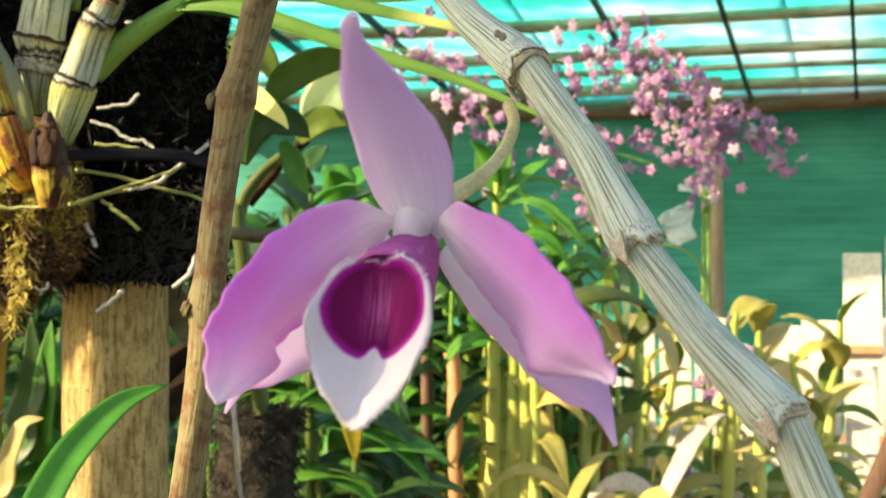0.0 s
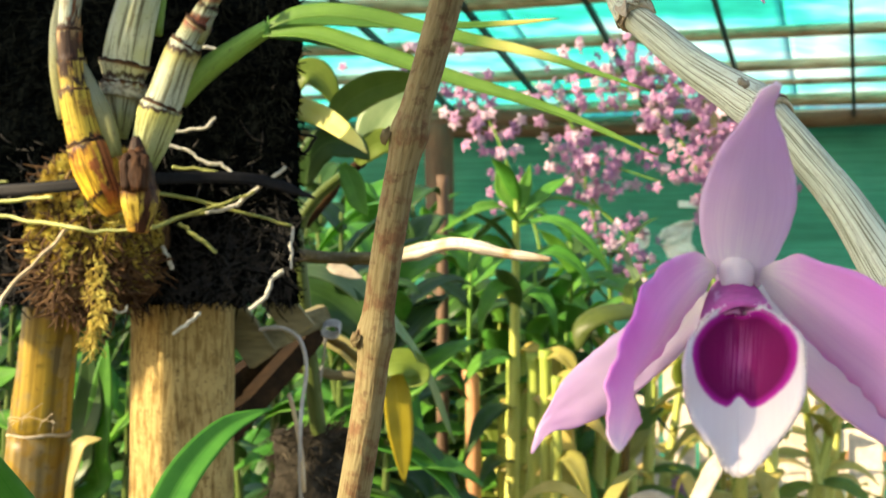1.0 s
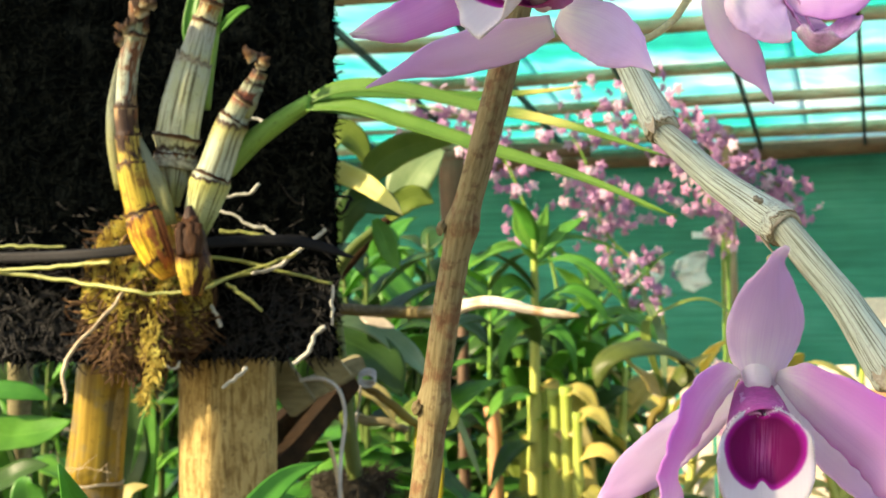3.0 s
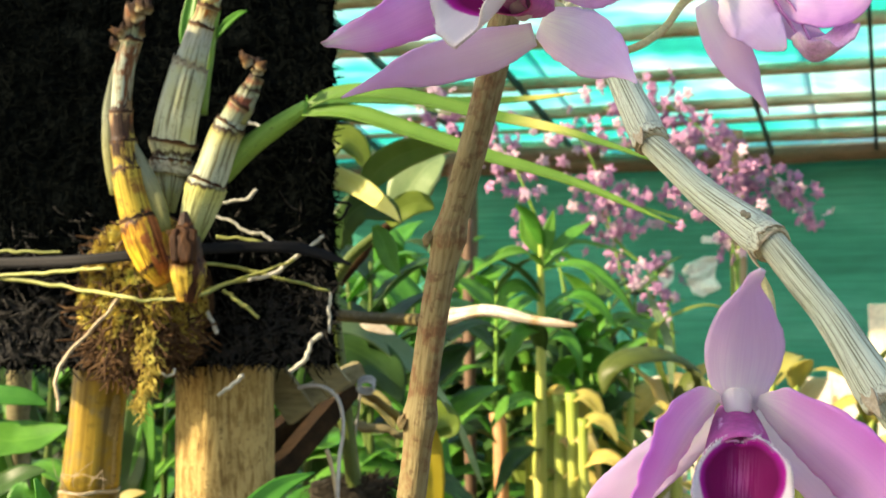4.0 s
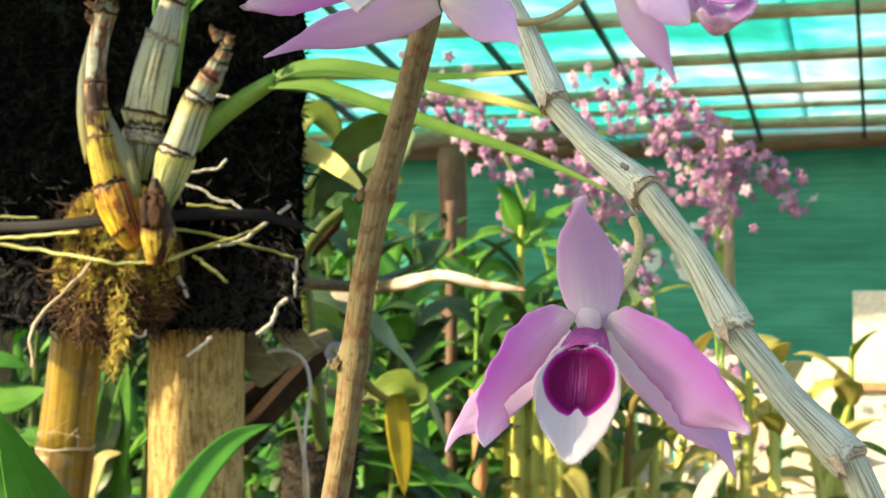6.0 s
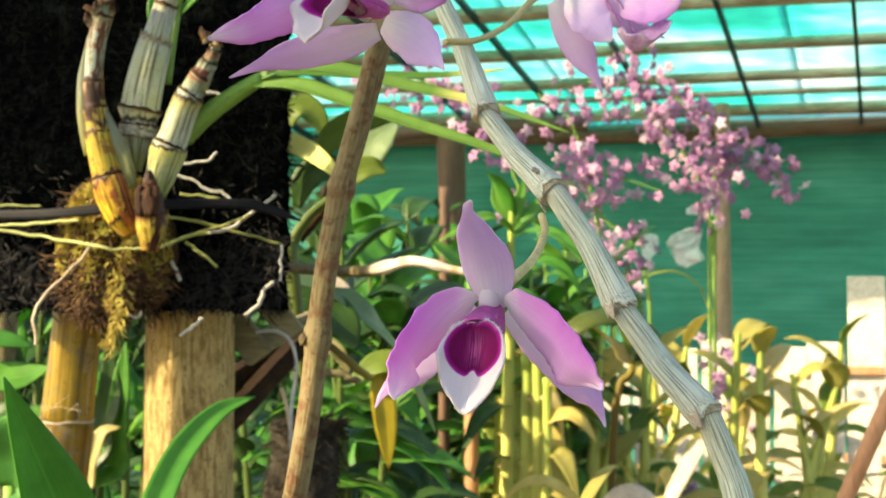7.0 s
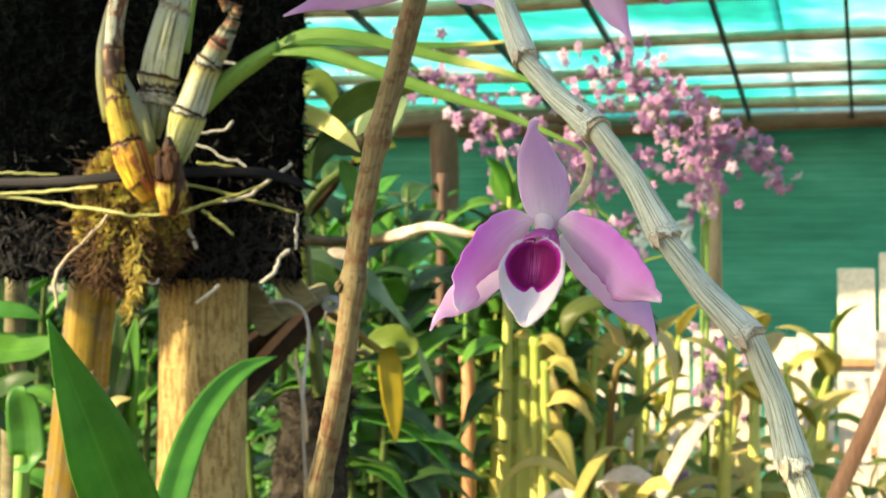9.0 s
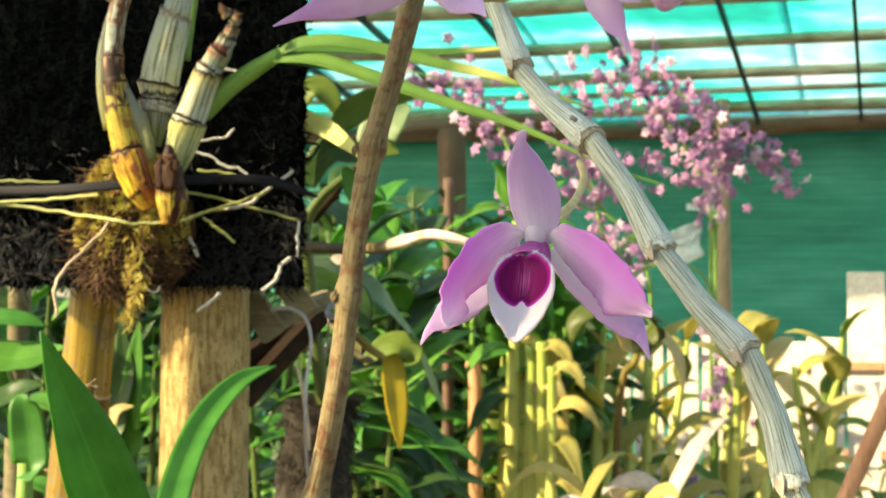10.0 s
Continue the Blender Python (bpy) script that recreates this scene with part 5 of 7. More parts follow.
V = Vector
bloom = flower("flower", (0.0570, 0.2214, 1.3785), dict(c=V(((0.0523, 0.1934, 1.3644))), right=(0.99, -0.1, 0.0), down=(-0.1, -0.25, -0.96), ahead=(-0.1, -0.96, 0.2), half=0.0083, up_len=0.0104, down_len=0.0132, depth=0.007),
    "hanging purple flower with a white-edged maroon lip", [(0.0719, 0.2674, 1.4040), (0.0727, 0.2614, 1.3992), (0.0704, 0.2494, 1.3924), (0.0661, 0.2374, 1.3866), (0.0601, 0.2274, 1.3819)])
petal(bloom, "dorsal_sepal", [(0.0573, 0.2204, 1.3756), (0.0567, 0.2144, 1.3809), (0.0556, 0.2044, 1.3874), (0.0540, 0.1934, 1.3928), (0.0523, 0.1834, 1.3969), (0.0519, 0.1784, 1.3990), (0.0527, 0.1754, 1.4006)], 0.0065, (-0.12, -0.78, -0.62), (0.5, 0.72, 0.92, 1.02, 1.0, 0.88, 0.68, 0.42, 0.25, 0.19, 0.15, 0.06), SEPAL, dict(cup=-0.22, wave=0.05, crimp=0.1, seed=0))
broad_petal(bloom, [(0.0530, 0.2170, 1.3793), (0.0479, 0.2080, 1.3812), (0.0407, 0.2000, 1.3777), (0.0371, 0.1930, 1.3726), (0.0342, 0.1880, 1.3675), (0.0323, 0.1860, 1.3624), (0.0325, 0.1860, 1.3577), (0.0338, 0.1860, 1.3540)],
            [(0.0536, 0.2190, 1.3780), (0.0499, 0.2180, 1.3735), (0.0450, 0.2150, 1.3672), (0.0406, 0.2110, 1.3634), (0.0373, 0.2080, 1.3602), (0.0386, 0.2030, 1.3578), (0.0374, 0.1950, 1.3558), (0.0342, 0.1862, 1.3538)], 1)
broad_petal(bloom, [(0.0608, 0.2170, 1.3791), (0.0640, 0.2080, 1.3806), (0.0707, 0.1990, 1.3770), (0.0764, 0.1910, 1.3718), (0.0805, 0.1860, 1.3649), (0.0829, 0.1850, 1.3599), (0.0838, 0.1850, 1.3566)],
            [(0.0602, 0.2190, 1.3772), (0.0651, 0.2170, 1.3702), (0.0699, 0.2130, 1.3643), (0.0730, 0.2080, 1.3606), (0.0739, 0.2010, 1.3569), (0.0797, 0.1940, 1.3568), (0.0836, 0.1852, 1.3564)], 2)
petal(bloom, "lateral_sepal", [(0.0532, 0.2254, 1.3752), (0.0455, 0.2284, 1.3672), (0.0378, 0.2304, 1.3606), (0.0311, 0.2314, 1.3553), (0.0269, 0.2314, 1.3520), (0.0244, 0.2309, 1.3475)], 0.0050, (-0.1, -0.98, 0.1), SP_, SEPAL_PALE, dict(cup=-0.15, wave=0.1, crimp=0.16, seed=3))
petal(bloom, "lateral_sepal", [(0.0616, 0.2254, 1.3753), (0.0702, 0.2254, 1.3674), (0.0772, 0.2224, 1.3604), (0.0821, 0.2184, 1.3540), (0.0851, 0.2154, 1.3500), (0.0868, 0.2139, 1.3447)], 0.0062, (0.1, -0.98, 0.1), SP_, SEPAL_PALE, dict(cup=-0.15, wave=0.1, crimp=0.16, seed=4))

bloom = flower("flower", (0.0220, 0.2600, 1.4694), dict(c=V(((0.0048, 0.2380, 1.4646))), right=(0.78, -0.6, 0.0), down=(-0.25, -0.25, -0.93), ahead=(-0.62, -0.72, -0.1), half=0.0086, up_len=0.0085, down_len=0.0125, depth=0.013),
    "purple flower seen from below with a maroon lip", [(0.0345, 0.3320, 1.4894), (0.0312, 0.3150, 1.4813), (0.0273, 0.2900, 1.4756), (0.0224, 0.2660, 1.4705)])
petal(bloom, "dorsal_sepal", [(0.0226, 0.2640, 1.4730), (0.0248, 0.2580, 1.4798), (0.0270, 0.2500, 1.4872), (0.0284, 0.2420, 1.4942)], 0.0072, (-0.1, -0.85, -0.5), SP_, SEPAL, dict(cup=-0.25))
petal(bloom, "petal", [(0.0203, 0.2620, 1.4716), (0.0102, 0.2550, 1.4706), (-0.0015, 0.2470, 1.4643), (-0.0131, 0.2410, 1.4575), (-0.0243, 0.2370, 1.4538)], 0.0078, (0.0, -0.75, -0.65), PP, PETAL, dict(cup=-0.15, wave=0.14, crimp=0.22, torn=0.3, seed=5))
petal(bloom, "petal", [(0.0245, 0.2620, 1.4716), (0.0325, 0.2560, 1.4725), (0.0403, 0.2480, 1.4734), (0.0485, 0.2400, 1.4758)], 0.0078, (0.1, -0.9, -0.4), PP, PETAL, dict(cup=-0.15, wave=0.14, crimp=0.22, torn=0.3, seed=6))
petal(bloom, "lateral_sepal", [(0.0206, 0.2680, 1.4624), (0.0086, 0.2680, 1.4589), (-0.0048, 0.2660, 1.4550), (-0.0161, 0.2630, 1.4510), (-0.0250, 0.2600, 1.4466)], 0.0056, (0.0, -0.9, -0.4), SP_, SEPAL_PALE, dict(cup=-0.2, wave=0.08, crimp=0.15, seed=7))
petal(bloom, "lateral_sepal", [(0.0223, 0.2680, 1.4655), (0.0287, 0.2630, 1.4608), (0.0352, 0.2560, 1.4550), (0.0396, 0.2510, 1.4501), (0.0425, 0.2480, 1.4459)], 0.0072, (0.1, -0.92, -0.3), SP_, SEPAL, dict(cup=-0.2, wave=0.08, crimp=0.15, seed=8))

bloom = flower("flower", (0.0932, 0.3720, 1.5044), dict(c=V(((0.1152, 0.3580, 1.4860))), right=(0.9, 0.3, 0.25), down=(0.42, -0.75, -0.5), ahead=(0.3, -0.35, 0.88), half=0.0105, up_len=0.008, down_len=0.009, depth=0.011),
    "purple flower turned away, its pale lip tip spotted white", [(0.0388, 0.3220, 1.4712), (0.0508, 0.3300, 1.4739), (0.0623, 0.3450, 1.4836), (0.0724, 0.3600, 1.4972), (0.0863, 0.3700, 1.5034)], False, LIP_SPOTTED)
petal(bloom, "dorsal_sepal", [(0.0956, 0.3740, 1.5091), (0.1009, 0.3700, 1.5194), (0.1034, 0.3620, 1.5282), (0.1049, 0.3550, 1.5347)], 0.0075, (0.1, -0.85, -0.5), SP_, SEPAL, dict(cup=-0.25))
petal(bloom, "petal", [(0.0865, 0.3740, 1.5034), (0.0907, 0.3680, 1.4959), (0.0958, 0.3620, 1.4875), (0.1021, 0.3580, 1.4793)], 0.0085, (-0.2, -0.95, -0.1), PP, SEPAL, dict(cup=-0.3, wave=0.08, crimp=0.18, seed=9))
petal(bloom, "petal", [(0.1002, 0.3740, 1.5045), (0.1106, 0.3660, 1.4976), (0.1209, 0.3600, 1.4941), (0.1299, 0.3550, 1.4989)], 0.0085, (0.1, -0.9, 0.3), PP, PETAL, dict(cup=-0.2, wave=0.08, crimp=0.18, seed=10))
petal(bloom, "lateral_sepal", [(0.0811, 0.3800, 1.5016), (0.0858, 0.3790, 1.4907), (0.0914, 0.3770, 1.4786), (0.0963, 0.3750, 1.4700), (0.0999, 0.3740, 1.4617)], 0.0066, (-0.2, -0.97, 0.0), SP_, SEPAL_PALE, dict(cup=-0.3, wave=0.05, seed=11))
petal(bloom, "lateral_sepal", [(0.0986, 0.3820, 1.5021), (0.1079, 0.3820, 1.4950), (0.1169, 0.3800, 1.4897), (0.1258, 0.3780, 1.4846)], 0.005, (0.0, -0.95, 0.1), SP_, SEPAL_PALE, dict(cup=-0.2, seed=12))

# ---- slatted basket, wires, fern log ----
basket = thing("slatted_basket", ((-0.1401, 0.9000, 1.2965)), "weathered grey-brown slatted wooden basket", "basket")


def slat(a, b, w, h, mat, seed):
    m, l = line(a, b)
    Geo().box(m, l, w, h, 0.1, 0.0006, seed).make("slat", mat, basket, smooth=False)


for k, (a, b, w, h, mat) in enumerate((
        (((-0.1566, 0.8450, 1.4032)), ((-0.1128, 0.8450, 1.3489)), 0.011, 0.020, PLANK),
        (((-0.1704, 0.8500, 1.3693)), ((-0.1422, 0.8500, 1.3289)), 0.012, 0.022, PLANK),
        (((-0.1510, 0.8620, 1.3380)), ((-0.1057, 0.9000, 1.3611)), 0.012, 0.016, PLANK),
        (((-0.1732, 0.8650, 1.2745)), ((-0.1164, 0.9300, 1.3469)), 0.014, 0.018, PLANK_RED),
        (((-0.1833, 0.8800, 1.2986)), ((-0.1489, 0.9500, 1.3315)), 0.014, 0.02, PLANK_RED))):
    slat(a, b, w, h, mat, k)

wire = thing("wire_hanger", ((-0.1281, 0.9300, 1.2706)), "bent grey galvanised hanging wire", "wire")
Geo().tube([(-0.1411, 0.8280, 1.3514), (-0.1339, 0.8273, 1.3527), (-0.1233, 0.8267, 1.3522), (-0.1140, 0.8260, 1.3465), (-0.1092, 0.8270, 1.3358), (-0.1081, 0.8280, 1.3201), (-0.1111, 0.8290, 1.2996), (-0.1125, 0.8300, 1.2751), (-0.1167, 0.8600, 1.2332), (-0.1223, 0.9200, 1.1689), (-0.1231, 0.9500, 1.1161)], 0.0015, 8, 60).make("wire", WIRE, wire)
c = Vector(((-0.0981, 0.8900, 1.3530)))
Geo().tube([c + Vector((0.0062 * math.cos(q), -0.0006 * q, 0.0042 * math.sin(q) - 0.0003 * q)) for q in np.linspace(0, 19, 40)] + [(-0.1039, 0.9000, 1.3454), (-0.1098, 0.9300, 1.3302), (-0.1154, 0.9500, 1.3102), (-0.1200, 0.9550, 1.2628)], 0.0011, 6, 160).make("coil", WIRE, wire, "springy wire coil")
loop = Vector(((-0.1084, 0.8000, 1.4821)))
tagged(Geo().tube([loop + Vector((0.008 * math.cos(q), 0, 0.011 * math.sin(q))) for q in np.linspace(1.2, 6.4, 14)] + [loop + Vector((-0.03, 0.0, 0.004))], 0.0012, 8, 40).make("wire_loop", TIE), "black wire loop at the slab's edge", "wire")
log = thing("fern_log", ((-0.1214, 0.9550, 1.1909)), "weathered grey-brown tree fern log hung on a wire", "fern log")
a, b = Vector(((-0.1210, 0.9550, 1.2652))), Vector(((-0.1313, 0.9550, 1.1212)))
Geo().tube([a, a.lerp(b, 0.5), b], [0.030, 0.033, 0.034, 0.032], 24, 30, amp=0.05, seed=2).make("core", LOG, log)


def on_log(rr):
    q, s = rr.uniform(0, 6.28), rr.random()
    n = Vector((math.cos(q), math.sin(q), 0))
    return a.lerp(b, s) + n * 0.032, n


tagged(fibres(900, lambda rr: (lambda p: (p[0], p[1] * 0.06))(on_log(rr)), 0.013, 0.0006, (0.0, 0.9), 8).make("fibre_mat", LOG, log), kind="stuff")
tagged(fibres(300, lambda rr: (a + Vector((rr.uniform(-0.03, 0.03), rr.uniform(-0.03, 0.03), 0.0)), Vector((0, -0.05, 0.12))), 0.012, 0.0006, (1.5, 0.6), 12).make("fibre_mat", LOG, log), kind="stuff")
tagged(Geo().tube([(-0.1221, 0.8400, 1.3059), (-0.1179, 0.8400, 1.2902), (-0.1128, 0.8400, 1.2614), (-0.1111, 0.8400, 1.2369)], 0.0017, 7, 14).make("dry_stalk", ROOT_TAN), "thin dry tan stalk", "stalk")


# ---- plants near the slab ----
def leaf_on(parent, pts, w, mat, up=(0, -0.7, 0.7), prof=(0.3, 0.7, 0.95, 1, 0.95, 0.8, 0.5, 0.03), label="", **kw):
    kw = dict(dict(fold=0.15, wave=0.05, th=0.0007), **kw)
    return Geo().blade(pts, w, up, prof, 22, 8, **kw).make("leaf", mat, parent, label)


near = thing("strap_leaf_plant", ((-0.1000, 0.4000, 1.1154))[:2] + (0.0,), "green strap-leaved plant before the posts", "plant")
b0 = ((-0.1000, 0.4000, 1.1154))
Geo().tube([b0[:2] + (0.0,), b0[:2] + (0.5,), ((-0.1070, 0.4100, 1.2147))], [0.008, 0.007, 0.005], 10, 20).make("stem", STEM_GREEN, near)
leaf_on(near, [(-0.1070, 0.4100, 1.2147), (-0.1120, 0.4000, 1.2420), (-0.1167, 0.3850, 1.2694), (-0.1223, 0.3700, 1.2977), (-0.1290, 0.3580, 1.3242), (-0.1334, 0.3460, 1.3474)], 0.0155, LEAF, (0.45, -0.85, 0.3), (0.35, 0.7, 0.95, 1, 0.98, 0.85, 0.6, 0.3, 0.03), fold=0.3)
leaf_on(near, [(-0.1102, 0.4200, 1.2118), (-0.1182, 0.4600, 1.2363), (-0.1233, 0.5100, 1.2663), (-0.1185, 0.5450, 1.2934), (-0.1041, 0.5650, 1.3127), (-0.0855, 0.5750, 1.3212)], 0.0085, LEAF, (0.1, -0.8, 0.6), (0.4, 0.8, 1, 1, 0.9, 0.6, 0.03), fold=0.35)

side_plant = thing("broad_leaf_plant", (-0.40, 0.95, 0.0), "broad-leaved green plant behind the bamboo", "plant")
Geo().tube([(-0.40, 0.95, 0.0), (-0.40, 0.95, 0.6), (-0.39, 0.94, 1.22)], [0.012, 0.01, 0.007], 10, 20).make("stem", STEM_GREEN, side_plant)
leaf_on(side_plant, [(-0.39, 0.94, 1.22), (-0.4220, 0.9200, 1.2994), (-0.3933, 0.9200, 1.3049), (-0.3695, 0.9200, 1.3085), (-0.3468, 0.9200, 1.3168)], 0.019, LEAF)
leaf_on(side_plant, [(-0.39, 0.94, 1.22), (-0.4373, 0.9200, 1.3319), (-0.4134, 0.9200, 1.3411), (-0.3846, 0.9200, 1.3401), (-0.3653, 0.9200, 1.3340)], 0.011, LEAF)
leaf_on(side_plant, [(-0.39, 0.94, 1.22), (-0.4066, 0.9000, 1.2607), (-0.3882, 0.9000, 1.2742), (-0.3744, 0.9000, 1.2810), (-0.3581, 0.9000, 1.2832)], 0.012, LEAF_DARK)
leaf_on(side_plant, [(-0.38, 0.94, 1.2), (-0.3594, 0.8800, 1.2113), (-0.3624, 0.8800, 1.2418), (-0.3675, 0.8800, 1.2680), (-0.3655, 0.8800, 1.2768)], 0.016, LEAF)
leaf_on(side_plant, [(-0.38, 0.94, 1.2), (-0.3219, 0.9500, 1.2256), (-0.3103, 0.9500, 1.2632), (-0.3035, 0.9500, 1.2916), (-0.3067, 0.9500, 1.3439)], 0.016, LEAF_DARK)
leaf_on(side_plant, [(-0.38, 0.94, 1.2), (-0.3201, 0.9200, 1.2035), (-0.3111, 0.9200, 1.2307), (-0.2998, 0.9200, 1.2581), (-0.2825, 0.9200, 1.2636)], 0.009, LEAF_YELLOW)
leaf_on(side_plant, [(-0.38, 0.94, 1.2), (-0.3023, 0.9500, 1.2163), (-0.2979, 0.9500, 1.2444), (-0.2929, 0.9500, 1.3011), (-0.2895, 0.9500, 1.3391)], 0.012, LEAF)
leaf_on(side_plant, [(-0.38, 0.94, 1.2), (-0.4580, 0.9800, 1.3681), (-0.4371, 0.9800, 1.3580), (-0.4162, 0.9800, 1.3430), (-0.3950, 0.9800, 1.3083)], 0.012, LEAF_DARK)

back_plant = thing("arching_orchid", (-0.06, 0.98, 0.0), "orchid with arching olive and yellowing leaves", "orchid")
Geo().tube([(-0.06, 0.98, 0.0), (-0.07, 0.97, 0.8), (-0.1267, 0.9300, 1.3673), (-0.1315, 0.9300, 1.4233), (-0.1173, 0.9300, 1.4514), (-0.0936, 0.9300, 1.4723)], [0.008, 0.007, 0.006, 0.005, 0.004], 12, 40, 7, 0.04).make("cane", STEM_DARK, back_plant)
leaf_on(back_plant, [(-0.1231, 0.8000, 1.5077), (-0.1130, 0.7950, 1.5031), (-0.0866, 0.7650, 1.4891), (-0.0652, 0.7400, 1.4726), (-0.0550, 0.7200, 1.4615)], 0.0092, LEAF_CREAM, (-0.3, -0.9, 0.5), (0.95, 1, 0.95, 0.82, 0.6, 0.32, 0.03), label="yellowing leaf")
leaf_on(back_plant, [(-0.1011, 0.8800, 1.4992), (-0.0885, 0.8800, 1.5170), (-0.0696, 0.8800, 1.5293), (-0.0472, 0.8800, 1.5356), (-0.0240, 0.8800, 1.5352)], 0.012, LEAF_OLIVE, (-0.1, -0.9, -0.35))
leaf_on(back_plant, [(-0.1360, 0.9000, 1.5230), (-0.1268, 0.9000, 1.5437), (-0.1152, 0.9000, 1.5467), (-0.1037, 0.9000, 1.5363), (-0.0968, 0.9000, 1.5178)], 0.012, LEAF_OLIVE, (0, -0.9, 0.4))
leaf_on(back_plant, [(-0.1206, 0.8900, 1.4577), (-0.1138, 0.8900, 1.4802), (-0.1002, 0.8900, 1.4913), (-0.0821, 0.8900, 1.4879), (-0.0699, 0.8900, 1.4774)], 0.0135, LEAF_DARK, (-0.1, -0.95, 0.2))
leaf_on(back_plant, [(-0.0831, 0.9200, 1.4783), (-0.0714, 0.9200, 1.4921), (-0.0573, 0.9200, 1.4957), (-0.0457, 0.9200, 1.4909)], 0.011, LEAF_OLIVE, (0, -0.95, 0.2))
leaf_on(back_plant, [(-0.0815, 0.9500, 1.4861), (-0.0669, 0.9500, 1.5149), (-0.0523, 0.9500, 1.5316), (-0.0378, 0.9500, 1.5387)], 0.02, LEAF_GREY, (0, -0.95, 0.3))
leaf_on(back_plant, [(-0.0923, 0.9000, 1.4764), (-0.0855, 0.9000, 1.4626), (-0.0810, 0.9000, 1.4489), (-0.0729, 0.9000, 1.4361)], 0.009, LEAF, (0.3, -0.9, 0.1))
leaf_on(back_plant, [(-0.1452, 0.9700, 1.3981), (-0.1146, 0.9800, 1.3931), (-0.0909, 0.9900, 1.3806), (-0.0670, 1.0000, 1.3580), (-0.0450, 1.0500, 1.3226), (-0.0290, 1.1000, 1.2815), (-0.0130, 1.1400, 1.2330)], 0.0115, LEAF_GREY, (0.1, -0.75, 0.65))
leaf_on(back_plant, [(-0.1543, 0.9800, 1.3762), (-0.1344, 0.9800, 1.3800), (-0.1096, 0.9800, 1.3691), (-0.0899, 0.9800, 1.3524), (-0.0792, 0.9800, 1.3295)], 0.021, LEAF_DARK, (0, -0.8, 0.6), wave=0.2)
leaf_on(back_plant, [(-0.0671, 1.0500, 1.3149), (-0.0625, 1.0500, 1.2916), (-0.0601, 1.0500, 1.2658), (-0.0571, 1.0500, 1.2401), (-0.0552, 1.0500, 1.2094)], 0.0125, LEAF_GOLD, (0.2, -0.95, 0.1))
leaf_on(back_plant, [(-0.0914, 1.0400, 1.2977), (-0.0695, 1.0400, 1.3140), (-0.0523, 1.0400, 1.3155), (-0.0410, 1.0400, 1.3042), (-0.0509, 1.0400, 1.2950)], 0.014, LEAF_OLIVE, (0, -0.8, 0.6))
leaf_on(back_plant, [(-0.1216, 0.9600, 1.3427), (-0.1071, 0.9600, 1.3379), (-0.0927, 0.9600, 1.3283), (-0.0831, 0.9600, 1.3093)], 0.008, LEAF_YELLOW, (0, -0.8, 0.6))
strand("dry_stem", [(-0.1298, 0.9500, 1.4337), (-0.1105, 0.9500, 1.4551), (-0.0984, 0.9500, 1.4718), (-0.0815, 0.9500, 1.4837)], 0.0052, PLANK_RED, back_plant, 8, 0.0005, 3)
strand("old_stem", [(-0.1282, 0.9400, 1.3507), (-0.1135, 0.9400, 1.3445), (-0.0989, 0.9400, 1.3361), (-0.0810, 0.9400, 1.3225), (-0.0600, 0.9400, 1.3063)], 0.0042, STEM_OLIVE, back_plant, 10, 0.0004, 5)
strand("old_stem", [(-0.1385, 0.9600, 1.3166), (-0.1216, 0.9600, 1.3141), (-0.1048, 0.9600, 1.3108), (-0.0879, 0.9600, 1.3084), (-0.0736, 0.9600, 1.3022)], 0.0046, PLANK, back_plant, 10, 0.0006, 6)
Geo().tube([(-0.1407, 0.9000, 1.4078), (-0.0982, 0.8500, 1.4029), (-0.0515, 0.7700, 1.3996), (-0.0234, 0.7000, 1.4004), (0.0008, 0.6550, 1.4033), (0.0271, 0.6400, 1.3973), (0.0511, 0.6300, 1.3938)], [0.0046, 0.0045, 0.0046, 0.0044, 0.0042, 0.0042, 0.0042, 0.004, 0.0041, 0.0042, 0.0044, 0.0049, 0.0037, 0.0035, 0.0034, 0.0033, 0.0036, 0.0027, 0.0025, 0.0026, 0.002, 0.001], 16, 110, 7, 0.1, seed=5).make("dead_cane", DEAD_CANE, back_plant, "dead cane bleached white towards its tip")
leaf_on(back_plant, [(-0.1119, 0.9600, 1.3992), (-0.0998, 0.9600, 1.3953), (-0.0828, 0.9600, 1.3894)], 0.006, DRY, (0, -0.8, 0.6))


# ---- plants behind ----
def droop(p, way, length, rise, fall, n=5):
    """Midrib that leaves p along way, rises, then hangs."""
    out = []
    for i in range(n + 1):
        q = i / n
        out.append(Vector(p) + Vector((way[0], way[1], 0)) * length * (q - 0.12 * q * q) + Vector((0, 0, length * (rise * q - fall * q * q))))
    return out


